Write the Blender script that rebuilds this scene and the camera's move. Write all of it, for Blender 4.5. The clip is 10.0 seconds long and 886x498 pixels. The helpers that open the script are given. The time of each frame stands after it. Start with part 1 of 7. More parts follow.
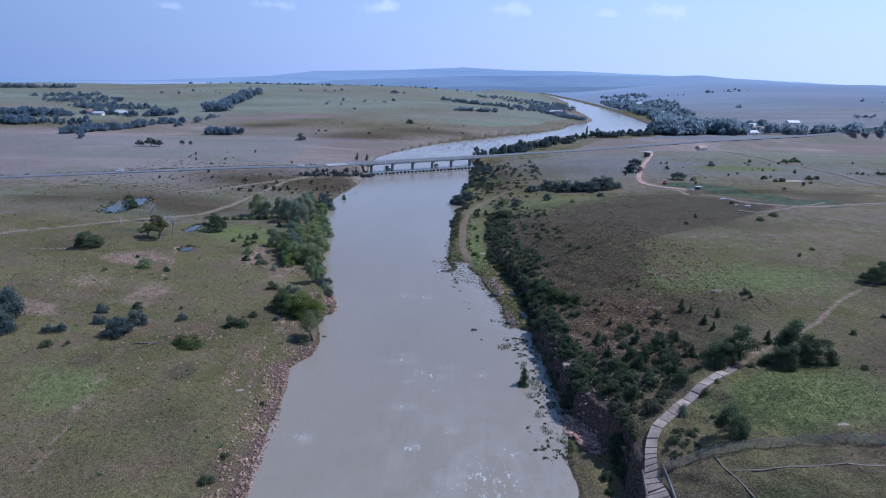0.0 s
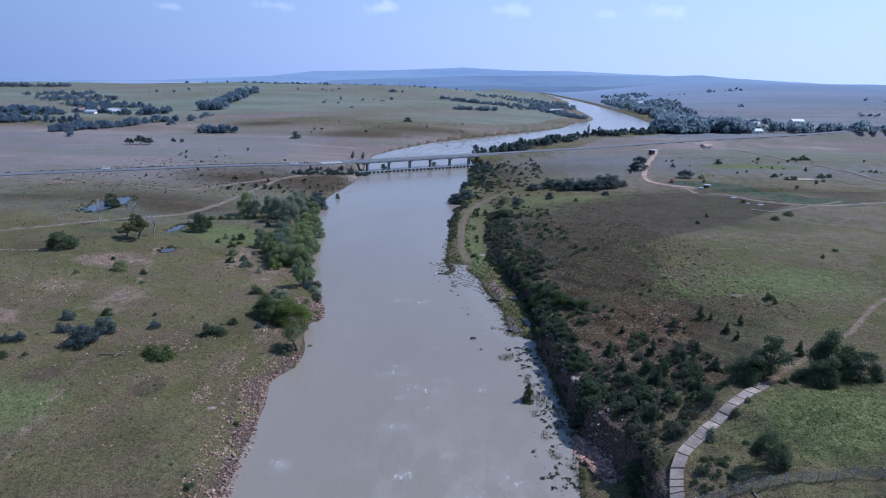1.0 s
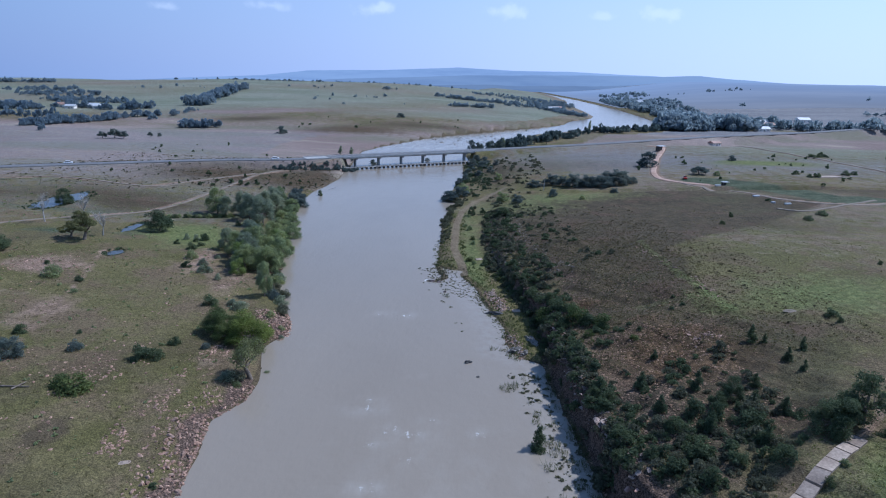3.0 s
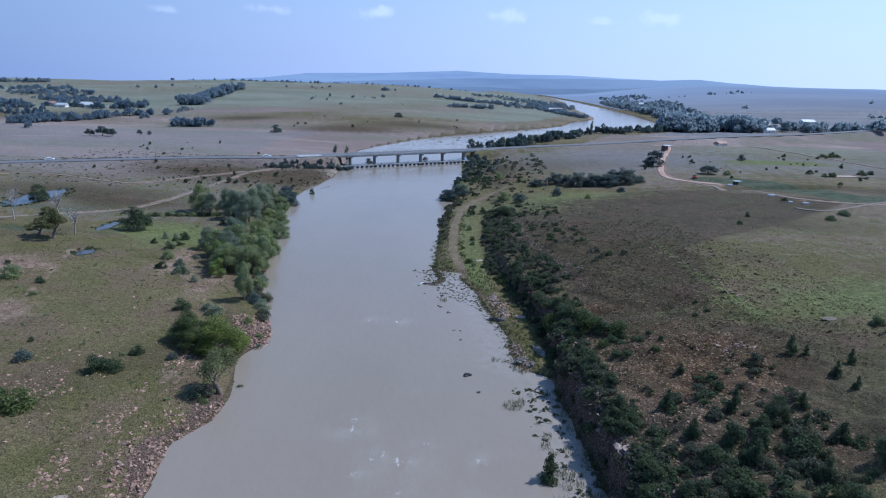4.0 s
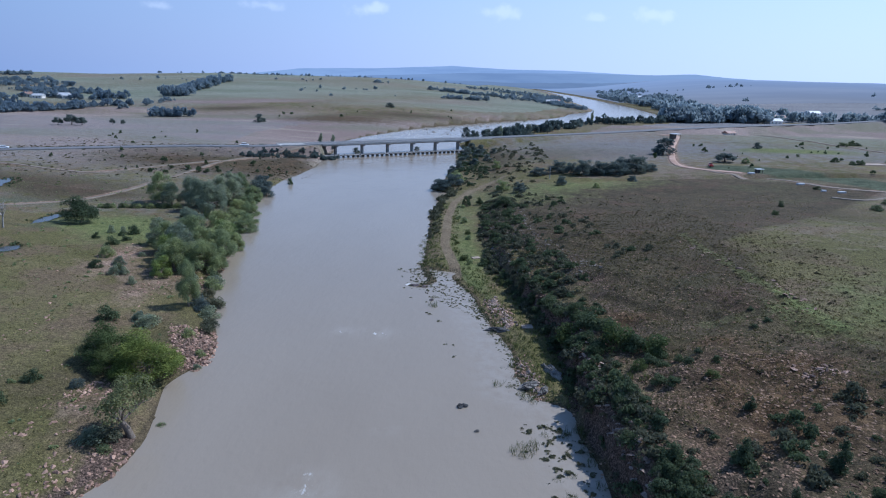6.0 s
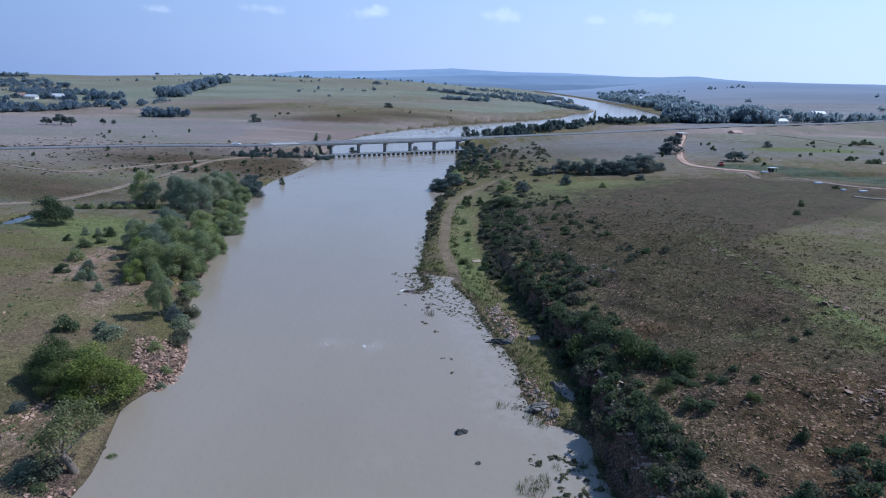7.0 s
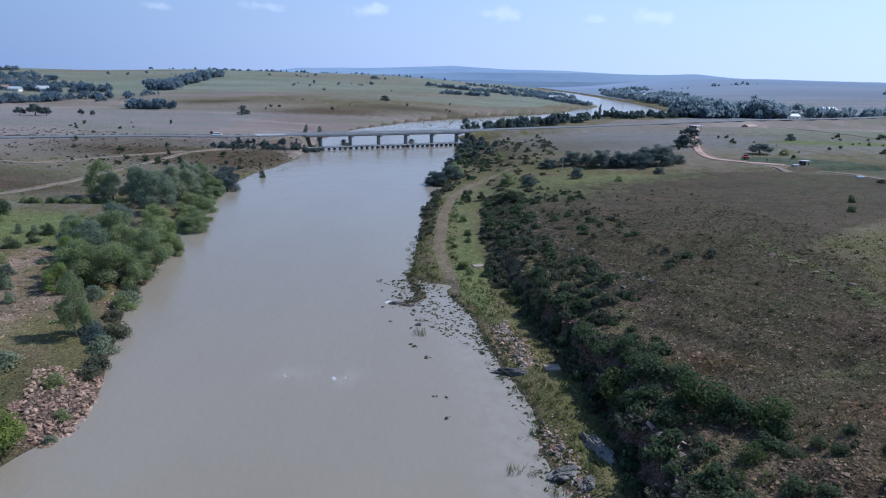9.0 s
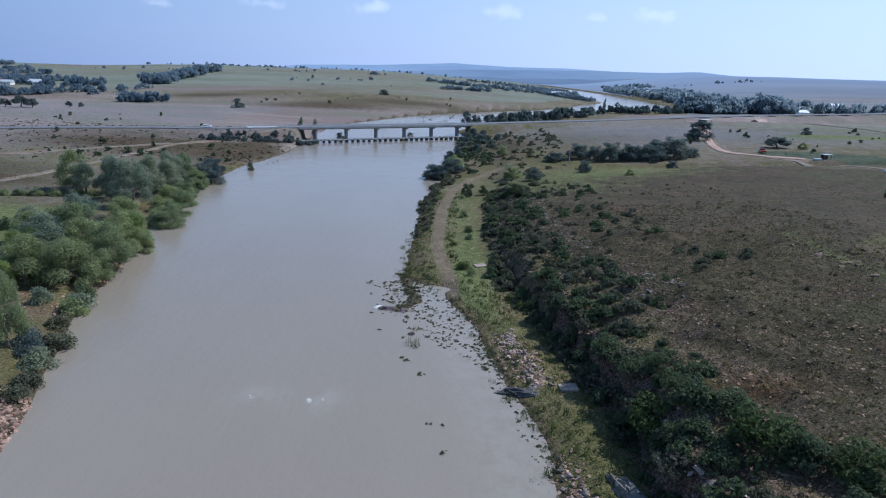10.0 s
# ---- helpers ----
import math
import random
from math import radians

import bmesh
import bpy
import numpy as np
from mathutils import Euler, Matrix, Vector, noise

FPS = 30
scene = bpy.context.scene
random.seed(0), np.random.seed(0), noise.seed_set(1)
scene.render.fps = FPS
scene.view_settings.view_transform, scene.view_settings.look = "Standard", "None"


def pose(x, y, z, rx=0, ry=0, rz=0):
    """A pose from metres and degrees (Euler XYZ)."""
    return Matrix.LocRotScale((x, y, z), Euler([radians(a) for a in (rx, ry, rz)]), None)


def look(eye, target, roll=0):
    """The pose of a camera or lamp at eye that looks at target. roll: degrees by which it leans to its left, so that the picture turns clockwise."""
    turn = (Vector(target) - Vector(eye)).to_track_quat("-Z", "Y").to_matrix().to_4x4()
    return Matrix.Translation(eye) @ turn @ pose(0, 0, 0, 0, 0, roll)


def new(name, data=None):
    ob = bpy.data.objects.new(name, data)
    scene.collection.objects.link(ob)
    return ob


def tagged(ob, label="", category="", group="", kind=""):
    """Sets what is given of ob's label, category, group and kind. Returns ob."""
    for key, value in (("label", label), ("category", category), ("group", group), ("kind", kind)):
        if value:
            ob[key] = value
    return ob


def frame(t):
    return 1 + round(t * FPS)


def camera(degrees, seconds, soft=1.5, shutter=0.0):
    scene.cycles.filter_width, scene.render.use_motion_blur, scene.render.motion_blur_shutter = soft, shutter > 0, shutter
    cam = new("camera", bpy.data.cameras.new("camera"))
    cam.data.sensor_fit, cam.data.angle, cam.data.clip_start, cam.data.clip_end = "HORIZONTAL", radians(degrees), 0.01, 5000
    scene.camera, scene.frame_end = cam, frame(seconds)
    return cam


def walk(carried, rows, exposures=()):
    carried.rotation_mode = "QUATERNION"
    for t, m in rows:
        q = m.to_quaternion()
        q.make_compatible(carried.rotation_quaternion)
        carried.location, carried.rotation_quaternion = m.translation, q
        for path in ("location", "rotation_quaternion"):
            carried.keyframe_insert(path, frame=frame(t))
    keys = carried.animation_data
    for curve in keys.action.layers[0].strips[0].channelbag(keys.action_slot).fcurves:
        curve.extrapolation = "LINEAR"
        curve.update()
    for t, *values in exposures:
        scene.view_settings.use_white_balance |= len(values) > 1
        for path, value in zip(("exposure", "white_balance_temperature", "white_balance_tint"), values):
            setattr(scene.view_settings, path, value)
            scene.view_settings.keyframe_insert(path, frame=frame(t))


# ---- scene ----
cam = camera(71.0, 10.0, soft=1.1)
PATH = [
    (0, (2.186, 3.838, 69.504), (2.128, 5.758, 68.947), 1.1),
    (0.5, (2.35, 10.693, 67.693), (2.292, 12.613, 67.136), 1.0),
    (1, (2.549, 17.157, 65.849), (2.493, 19.078, 65.294), 1.1),
    (1.5, (2.661, 24.026, 63.905), (2.61, 25.947, 63.352), 1.2),
    (2, (2.786, 30.882, 61.956), (2.732, 32.805, 61.406), 1.3),
    (2.5, (2.886, 37.733, 59.932), (2.835, 39.657, 59.386), 1.4),
    (2.7, (2.997, 40.607, 59.485), (2.953, 42.528, 58.932), 1.3),
    (4, (3.252, 58.257, 53.77), (3.214, 60.182, 53.23), 1.6),
    (4.5, (3.259, 64.639, 51.774), (3.226, 66.565, 51.234), 1.5),
    (5, (3.587, 70.971, 49.716), (3.564, 72.897, 49.18), 1.5),
    (5.5, (3.846, 77.156, 47.608), (3.823, 79.083, 47.071), 1.5),
    (5.7, (3.883, 79.893, 47.178), (3.86, 81.815, 46.628), 1.6),
    (6.8, (4.179, 92.601, 43.282), (4.16, 94.526, 42.739), 1.5),
    (7, (4.31, 94.694, 43.094), (4.287, 96.619, 42.553), 1.5),
    (7.5, (4.401, 100.362, 42.855), (4.379, 102.286, 42.312), 1.6),
    (8, (4.474, 105.905, 41.186), (4.455, 107.83, 40.644), 1.7),
    (8.5, (4.631, 111.338, 39.309), (4.612, 113.263, 38.767), 1.7),
    (9, (4.78, 117.086, 37.577), (4.76, 119.01, 37.031), 1.7),
    (9.5, (4.874, 123.083, 35.902), (4.856, 125.006, 35.351), 1.8),
    (10, (5.083, 129.273, 34.086), (5.062, 131.195, 33.534), 1.9),
]
walk(cam, [(t, look(eye, target, roll)) for t, eye, target, roll in PATH], [(0, 0.16, 5070, 16), (2.5, 0.21, 5120, 13), (5, 0.24, 5180, 12), (7.5, 0.25, 5270, 11), (10, 0.24, 5360, 10)])

# ---- world, sun and exposure
SUN_EL, SUN_AZ = 50.0, 66.0
world = bpy.data.worlds.new("sky")
scene.world = world
world.use_nodes = True
wn, wl = world.node_tree.nodes, world.node_tree.links
bg = wn["Background"]
sky = wn.new("ShaderNodeTexSky")
sky.sky_type, sky.sun_disc = 'NISHITA', False
sky.sun_elevation, sky.sun_rotation = radians(SUN_EL), radians(SUN_AZ)
sky.air_density, sky.dust_density, sky.ozone_density, sky.altitude = 1.3, 0.35, 3.0, 600
bg.inputs["Strength"].default_value = 0.10
HAZE_AWAY, HAZE_SUN = (2.18, 2.98, 4.85, 1), (6.2, 7.1, 9.2, 1)


def hazy_sky(tc):
    """The clear sky, with the pale blue haze that lies along the horizon and is brighter towards the sun."""
    sep = wn.new("ShaderNodeSeparateXYZ")
    wl.new(tc.outputs["Generated"], sep.inputs[0])
    low = wn.new("ShaderNodeMapRange")
    low.interpolation_type = 'SMOOTHSTEP'
    wl.new(sep.outputs["Z"], low.inputs["Value"])
    for key, v in (("From Min", -0.02), ("From Max", 0.42), ("To Min", 0.94), ("To Max", 0.0)):
        low.inputs[key].default_value = v
    toward = wn.new("ShaderNodeVectorMath")
    toward.operation = 'DOT_PRODUCT'
    wl.new(tc.outputs["Generated"], toward.inputs[0])
    toward.inputs[1].default_value = (math.sin(radians(SUN_AZ)), math.cos(radians(SUN_AZ)), 0)
    glow = wn.new("ShaderNodeMapRange")
    wl.new(toward.outputs["Value"], glow.inputs["Value"])
    for key, v in (("From Min", -0.25), ("From Max", 0.90), ("To Min", 0.0), ("To Max", 1.0)):
        glow.inputs[key].default_value = v
    haze = wn.new("ShaderNodeMixRGB")
    wl.new(glow.outputs[0], haze.inputs[0])
    haze.inputs[1].default_value, haze.inputs[2].default_value = HAZE_AWAY, HAZE_SUN
    mix = wn.new("ShaderNodeMixRGB")
    wl.new(low.outputs[0], mix.inputs[0])
    wl.new(sky.outputs[0], mix.inputs[1])
    wl.new(haze.outputs[0], mix.inputs[2])
    return mix.outputs[0]


def world_clouds():
    """Faint small fair-weather clouds, drawn into the sky by direction."""
    tc = wn.new("ShaderNodeTexCoord")
    warp = wn.new("ShaderNodeTexNoise")
    warp.inputs["Scale"].default_value, warp.inputs["Detail"].default_value = 34.0, 5.0
    wl.new(tc.outputs["Generated"], warp.inputs["Vector"])
    total = None
    for az, el, wide, tall, amount in ((-24.5, 4.4, 2.0, 0.5, 0.20), (-16.2, 4.9, 2.2, 0.6, 0.22), (-7.2, 4.95, 2.0, 0.75, 0.32), (3.4, 5.05, 2.6, 0.8, 0.26),
                                       (12.1, 4.7, 1.6, 0.5, 0.2), (16.5, 4.9, 2.6, 0.75, 0.24)):
        way = (math.sin(radians(az)) * math.cos(radians(el)), math.cos(radians(az)) * math.cos(radians(el)), math.sin(radians(el)))
        off = wn.new("ShaderNodeVectorMath")
        off.operation = 'SUBTRACT'
        wl.new(tc.outputs["Generated"], off.inputs[0])
        off.inputs[1].default_value = way
        sc = wn.new("ShaderNodeVectorMath")
        sc.operation = 'MULTIPLY'
        wl.new(off.outputs[0], sc.inputs[0])
        sc.inputs[1].default_value = (1 / radians(wide), 1 / radians(wide), 1 / radians(tall))
        ln = wn.new("ShaderNodeVectorMath")
        ln.operation = 'LENGTH'
        wl.new(sc.outputs[0], ln.inputs[0])
        add = wn.new("ShaderNodeMath")
        add.operation = 'MULTIPLY_ADD'
        wl.new(warp.outputs["Fac"], add.inputs[0])
        add.inputs[1].default_value = 2.4
        wl.new(ln.outputs["Value"], add.inputs[2])
        rng = wn.new("ShaderNodeMapRange")
        rng.interpolation_type = 'SMOOTHSTEP'
        wl.new(add.outputs[0], rng.inputs["Value"])
        for key, v in (("From Min", 1.35), ("From Max", 2.1), ("To Min", amount), ("To Max", 0.0)):
            rng.inputs[key].default_value = v
        if total is None:
            total = rng.outputs[0]
        else:
            mx = wn.new("ShaderNodeMath")
            mx.operation = 'MAXIMUM'
            wl.new(total, mx.inputs[0])
            wl.new(rng.outputs[0], mx.inputs[1])
            total = mx.outputs[0]
    mix = wn.new("ShaderNodeMixRGB")
    wl.new(total, mix.inputs[0])
    wl.new(hazy_sky(tc), mix.inputs[1])
    mix.inputs[2].default_value = (9.0, 9.2, 9.6, 1)
    wl.new(mix.outputs[0], bg.inputs["Color"])


world_clouds()
sun_data = bpy.data.lights.new("sun", 'SUN')
sun_data.energy, sun_data.angle, sun_data.color = 3.2, radians(0.53), (1.0, 0.95, 0.87)
sun = new("sun", sun_data)
sun.matrix_world = look((0, 0, 300), (-math.sin(radians(SUN_AZ)) * 100, -math.cos(radians(SUN_AZ)) * 100, 300 - 100 * math.tan(radians(SUN_EL))))

# ---- materials
def material(name):
    m = bpy.data.materials.new(name)
    m.use_nodes = True
    return m, m.node_tree.nodes, m.node_tree.links, m.node_tree.nodes["Principled BSDF"]


def noise_tex(n, l, scale, detail=4.0, rough=0.55, vec=None, stretch=None):
    t = n.new("ShaderNodeTexNoise")
    t.inputs["Scale"].default_value, t.inputs["Detail"].default_value, t.inputs["Roughness"].default_value = scale, detail, rough
    if vec is None:
        vec = n.new("ShaderNodeTexCoord").outputs["Object"]
    if stretch:
        mp = n.new("ShaderNodeMapping")
        mp.inputs["Scale"].default_value = stretch
        l.new(vec, mp.inputs["Vector"])
        vec = mp.outputs[0]
    l.new(vec, t.inputs["Vector"])
    return t.outputs["Fac"]


def ramp(n, l, fac, *stops):
    r = n.new("ShaderNodeValToRGB")
    while len(r.color_ramp.elements) < len(stops):
        r.color_ramp.elements.new(0.5)
    for e, (p, c) in zip(r.color_ramp.elements, stops):
        e.position, e.color = p, (*c, 1) if len(c) == 3 else c
    l.new(fac, r.inputs[0])
    return r.outputs[0]


def mixed(n, l, fac, a, b, kind='MIX'):
    m = n.new("ShaderNodeMixRGB")
    m.blend_type = kind
    for sock, v in zip(m.inputs, (fac, a, b)):
        if isinstance(v, (int, float)):
            sock.default_value = v
        elif isinstance(v, tuple):
            sock.default_value = (*v, 1)
        else:
            l.new(v, sock)
    return m.outputs[0]


def calc(n, l, op, a, b=0.0, clamp=False):
    m = n.new("ShaderNodeMath")
    m.operation, m.use_clamp = op, clamp
    for sock, v in zip(m.inputs, (a, b)):
        if isinstance(v, (int, float)):
            sock.default_value = v
        else:
            l.new(v, sock)
    return m.outputs[0]


def bumped(n, l, bsdf, height, strength, distance):
    b = n.new("ShaderNodeBump")
    b.inputs["Strength"].default_value, b.inputs["Distance"].default_value = strength, distance
    l.new(height, b.inputs["Height"])
    l.new(b.outputs[0], bsdf.inputs["Normal"])


def surface(name, a, b, scale, rough=0.85, bump=0.4, dist=0.05, fine=8.0, island=0.0, rand=0.0, metal=0.0):
    """A plain worn surface between two colours, with fine relief and, if asked, a shift from piece to piece."""
    m, n, l, p = material(name)
    big, small = noise_tex(n, l, scale), noise_tex(n, l, scale * fine, 5.0)
    col = mixed(n, l, ramp(n, l, big, (0.35, (0, 0, 0)), (0.65, (1, 1, 1))), a, b)
    col = mixed(n, l, 0.5, col, ramp(n, l, small, (0.3, (0.45, 0.45, 0.45)), (0.7, (1.25, 1.25, 1.25))), 'MULTIPLY')
    col = mixed(n, l, 1.0, col, (1.45, 1.45, 1.45), 'MULTIPLY')
    if island or rand:
        src = n.new("ShaderNodeNewGeometry").outputs["Random Per Island"] if island else n.new("ShaderNodeObjectInfo").outputs["Random"]
        k = island or rand
        col = mixed(n, l, 1.0, col, ramp(n, l, src, (0.0, (1 - k, 1 - k, 1 - k)), (1.0, (1 + k, 1 + k * 0.9, 1 + k * 0.8))), 'MULTIPLY')
    l.new(col, p.inputs["Base Color"])
    p.inputs["Roughness"].default_value, p.inputs["Metallic"].default_value = rough, metal
    bumped(n, l, p, small, bump, dist)
    return m


def leaf_material(name, dark, light, trans=0.35):
    m, n, l, p = material(name)
    isl = n.new("ShaderNodeNewGeometry").outputs["Random Per Island"]
    obj = n.new("ShaderNodeObjectInfo").outputs["Random"]
    col = mixed(n, l, ramp(n, l, isl, (0.0, (0, 0, 0)), (1.0, (1, 1, 1))), dark, light)
    patch = noise_tex(n, l, 0.7, 2.0)
    col = mixed(n, l, 1.0, col, ramp(n, l, patch, (0.3, (0.75, 0.78, 0.8)), (0.7, (1.25, 1.22, 1.1))), 'MULTIPLY')
    col = mixed(n, l, 1.0, col, ramp(n, l, obj, (0.0, (0.78, 0.82, 0.86)), (1.0, (1.22, 1.16, 1.08))), 'MULTIPLY')
    p.inputs["Roughness"].default_value = 0.75
    p.inputs["Specular IOR Level"].default_value = 0.22
    l.new(col, p.inputs["Base Color"])
    tr = n.new("ShaderNodeBsdfTranslucent")
    l.new(col, tr.inputs["Color"])
    mx = n.new("ShaderNodeMixShader")
    mx.inputs[0].default_value = trans
    l.new(p.outputs[0], mx.inputs[1])
    l.new(tr.outputs[0], mx.inputs[2])
    l.new(mx.outputs[0], n["Material Output"].inputs["Surface"])
    return m


def ground_material():
    m, n, l, p = material("veld")

    def attr(name):
        a = n.new("ShaderNodeAttribute")
        a.attribute_name = name
        return a.outputs["Fac"]
    patch, mid, tuft, fine = noise_tex(n, l, 0.035, 5.0), noise_tex(n, l, 0.22, 4.0), noise_tex(n, l, 0.6, 6.0, 0.7), noise_tex(n, l, 4.0, 3.0, 0.6)
    big = noise_tex(n, l, 0.006, 4.0)
    worn = noise_tex(n, l, 0.085, 5.0, 0.6)
    speck = noise_tex(n, l, 1.7, 6.0, 0.75)
    bands = noise_tex(n, l, 0.022, 5.0, 0.6, stretch=(0.3, 1.0, 1.0))
    broad = noise_tex(n, l, 0.016, 6.0, 0.62)
    grass = mixed(n, l, ramp(n, l, patch, (0.42, (0, 0, 0)), (0.58, (1, 1, 1))), (0.114, 0.101, 0.038), (0.162, 0.134, 0.062))
    grass = mixed(n, l, ramp(n, l, broad, (0.50, (0, 0, 0)), (0.60, (0.7, 0.7, 0.7))), grass, (0.106, 0.100, 0.036))
    grass = mixed(n, l, ramp(n, l, broad, (0.36, (0.7, 0.7, 0.7)), (0.44, (0, 0, 0))), grass, (0.136, 0.102, 0.058))
    grass = mixed(n, l, ramp(n, l, worn, (0.46, (0, 0, 0)), (0.60, (0.9, 0.9, 0.9))), grass, (0.150, 0.109, 0.066))
    grass = mixed(n, l, ramp(n, l, mid, (0.50, (0, 0, 0)), (0.75, (0.6, 0.6, 0.6))), grass, (0.168, 0.143, 0.068))
    dry = mixed(n, l, ramp(n, l, big, (0.4, (0, 0, 0)), (0.6, (1, 1, 1))), (0.215, 0.160, 0.140), (0.280, 0.222, 0.195))
    dry = mixed(n, l, ramp(n, l, bands, (0.48, (0, 0, 0)), (0.60, (0.8, 0.8, 0.8))), dry, (0.170, 0.162, 0.112))
    dry = mixed(n, l, ramp(n, l, bands, (0.34, (0.75, 0.75, 0.75)), (0.42, (0, 0, 0))), dry, (0.350, 0.300, 0.235))
    heath = mixed(n, l, ramp(n, l, mid, (0.35, (0, 0, 0)), (0.65, (1, 1, 1))), (0.064, 0.050, 0.029), (0.093, 0.072, 0.042))
    heath = mixed(n, l, ramp(n, l, worn, (0.52, (0, 0, 0)), (0.64, (0.8, 0.8, 0.8))), heath, (0.103, 0.067, 0.044))
    heath = mixed(n, l, ramp(n, l, patch, (0.54, (0, 0, 0)), (0.64, (0.6, 0.6, 0.6))), heath, (0.086, 0.080, 0.038))
    lush = mixed(n, l, ramp(n, l, tuft, (0.35, (0, 0, 0)), (0.65, (1, 1, 1))), (0.106, 0.124, 0.042), (0.170, 0.180, 0.068))
    soil = mixed(n, l, ramp(n, l, mid, (0.35, (0, 0, 0)), (0.65, (1, 1, 1))), (0.210, 0.140, 0.098), (0.290, 0.205, 0.150))
    stone = mixed(n, l, ramp(n, l, fine, (0.35, (0, 0, 0)), (0.65, (1, 1, 1))), (0.055, 0.040, 0.030), (0.155, 0.105, 0.080))
    rust = mixed(n, l, ramp(n, l, tuft, (0.4, (0, 0, 0)), (0.6, (1, 1, 1))), (0.070, 0.042, 0.022), (0.128, 0.080, 0.042))
    # mauve: blue distance haze put into the colour of farther fields
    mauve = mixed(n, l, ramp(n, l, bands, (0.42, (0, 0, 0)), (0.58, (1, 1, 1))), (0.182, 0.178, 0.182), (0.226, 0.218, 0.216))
    mud = mixed(n, l, ramp(n, l, mid, (0.35, (0, 0, 0)), (0.65, (1, 1, 1))), (0.070, 0.053, 0.030), (0.125, 0.096, 0.058))

    def layer(col, name, other, soft=0.16):
        f = calc(n, l, 'ADD', attr(name), calc(n, l, 'MULTIPLY', calc(n, l, 'SUBTRACT', mid, 0.5), 0.9))
        f = calc(n, l, 'ADD', f, calc(n, l, 'MULTIPLY', calc(n, l, 'SUBTRACT', tuft, 0.5), 0.28))
        return mixed(n, l, ramp(n, l, f, (0.5 - soft, (0, 0, 0)), (0.5 + soft, (1, 1, 1))), col, other)
    col = layer(grass, "dry", dry, 0.3)
    # green pasture, greyed and paled by haze painted into its colour
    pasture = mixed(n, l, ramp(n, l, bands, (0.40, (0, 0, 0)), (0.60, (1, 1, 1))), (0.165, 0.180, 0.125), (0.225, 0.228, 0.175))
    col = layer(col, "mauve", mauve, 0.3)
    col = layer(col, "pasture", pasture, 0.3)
    col = layer(col, "heath", heath, 0.3)
    gully = mixed(n, l, ramp(n, l, mid, (0.40, (0, 0, 0)), (0.60, (1, 1, 1))), (0.058, 0.072, 0.040), (0.092, 0.105, 0.062))
    col = layer(col, "gully", gully, 0.25)
    col = layer(col, "lush", lush, 0.28)
    col = layer(col, "stone", stone)
    col = layer(col, "rust", rust, 0.3)
    col = layer(col, "bare", soil, 0.22)
    sand = mixed(n, l, ramp(n, l, mid, (0.35, (0, 0, 0)), (0.65, (1, 1, 1))), (0.165, 0.125, 0.078), (0.215, 0.168, 0.108))
    way = calc(n, l, 'ADD', attr("track"), calc(n, l, 'MULTIPLY', calc(n, l, 'SUBTRACT', tuft, 0.5), 0.35))
    col = mixed(n, l, ramp(n, l, way, (0.35, (0, 0, 0)), (0.65, (1, 1, 1))), col, sand)
    col = layer(col, "mud", mud)
    rough_veld = calc(n, l, 'MULTIPLY_ADD', attr("heath"), 0.4)
    rough_veld.node.inputs[2].default_value = 0.22
    col = mixed(n, l, rough_veld, col, ramp(n, l, tuft, (0.34, (0.55, 0.55, 0.55)), (0.66, (1.38, 1.38, 1.34))), 'MULTIPLY')
    col = mixed(n, l, 0.7, col, ramp(n, l, fine, (0.36, (0.52, 0.52, 0.52)), (0.64, (1.48, 1.48, 1.48))), 'MULTIPLY')
    col = mixed(n, l, 0.7, col, ramp(n, l, speck, (0.38, (0.55, 0.55, 0.56)), (0.62, (1.45, 1.44, 1.40))), 'MULTIPLY')
    l.new(col, p.inputs["Base Color"])
    p.inputs["Roughness"].default_value = 0.95
    p.inputs["Specular IOR Level"].default_value = 0.15
    bumped(n, l, p, calc(n, l, 'ADD', tuft, calc(n, l, 'MULTIPLY', fine, 0.5)), 1.0, 0.4)
    return m


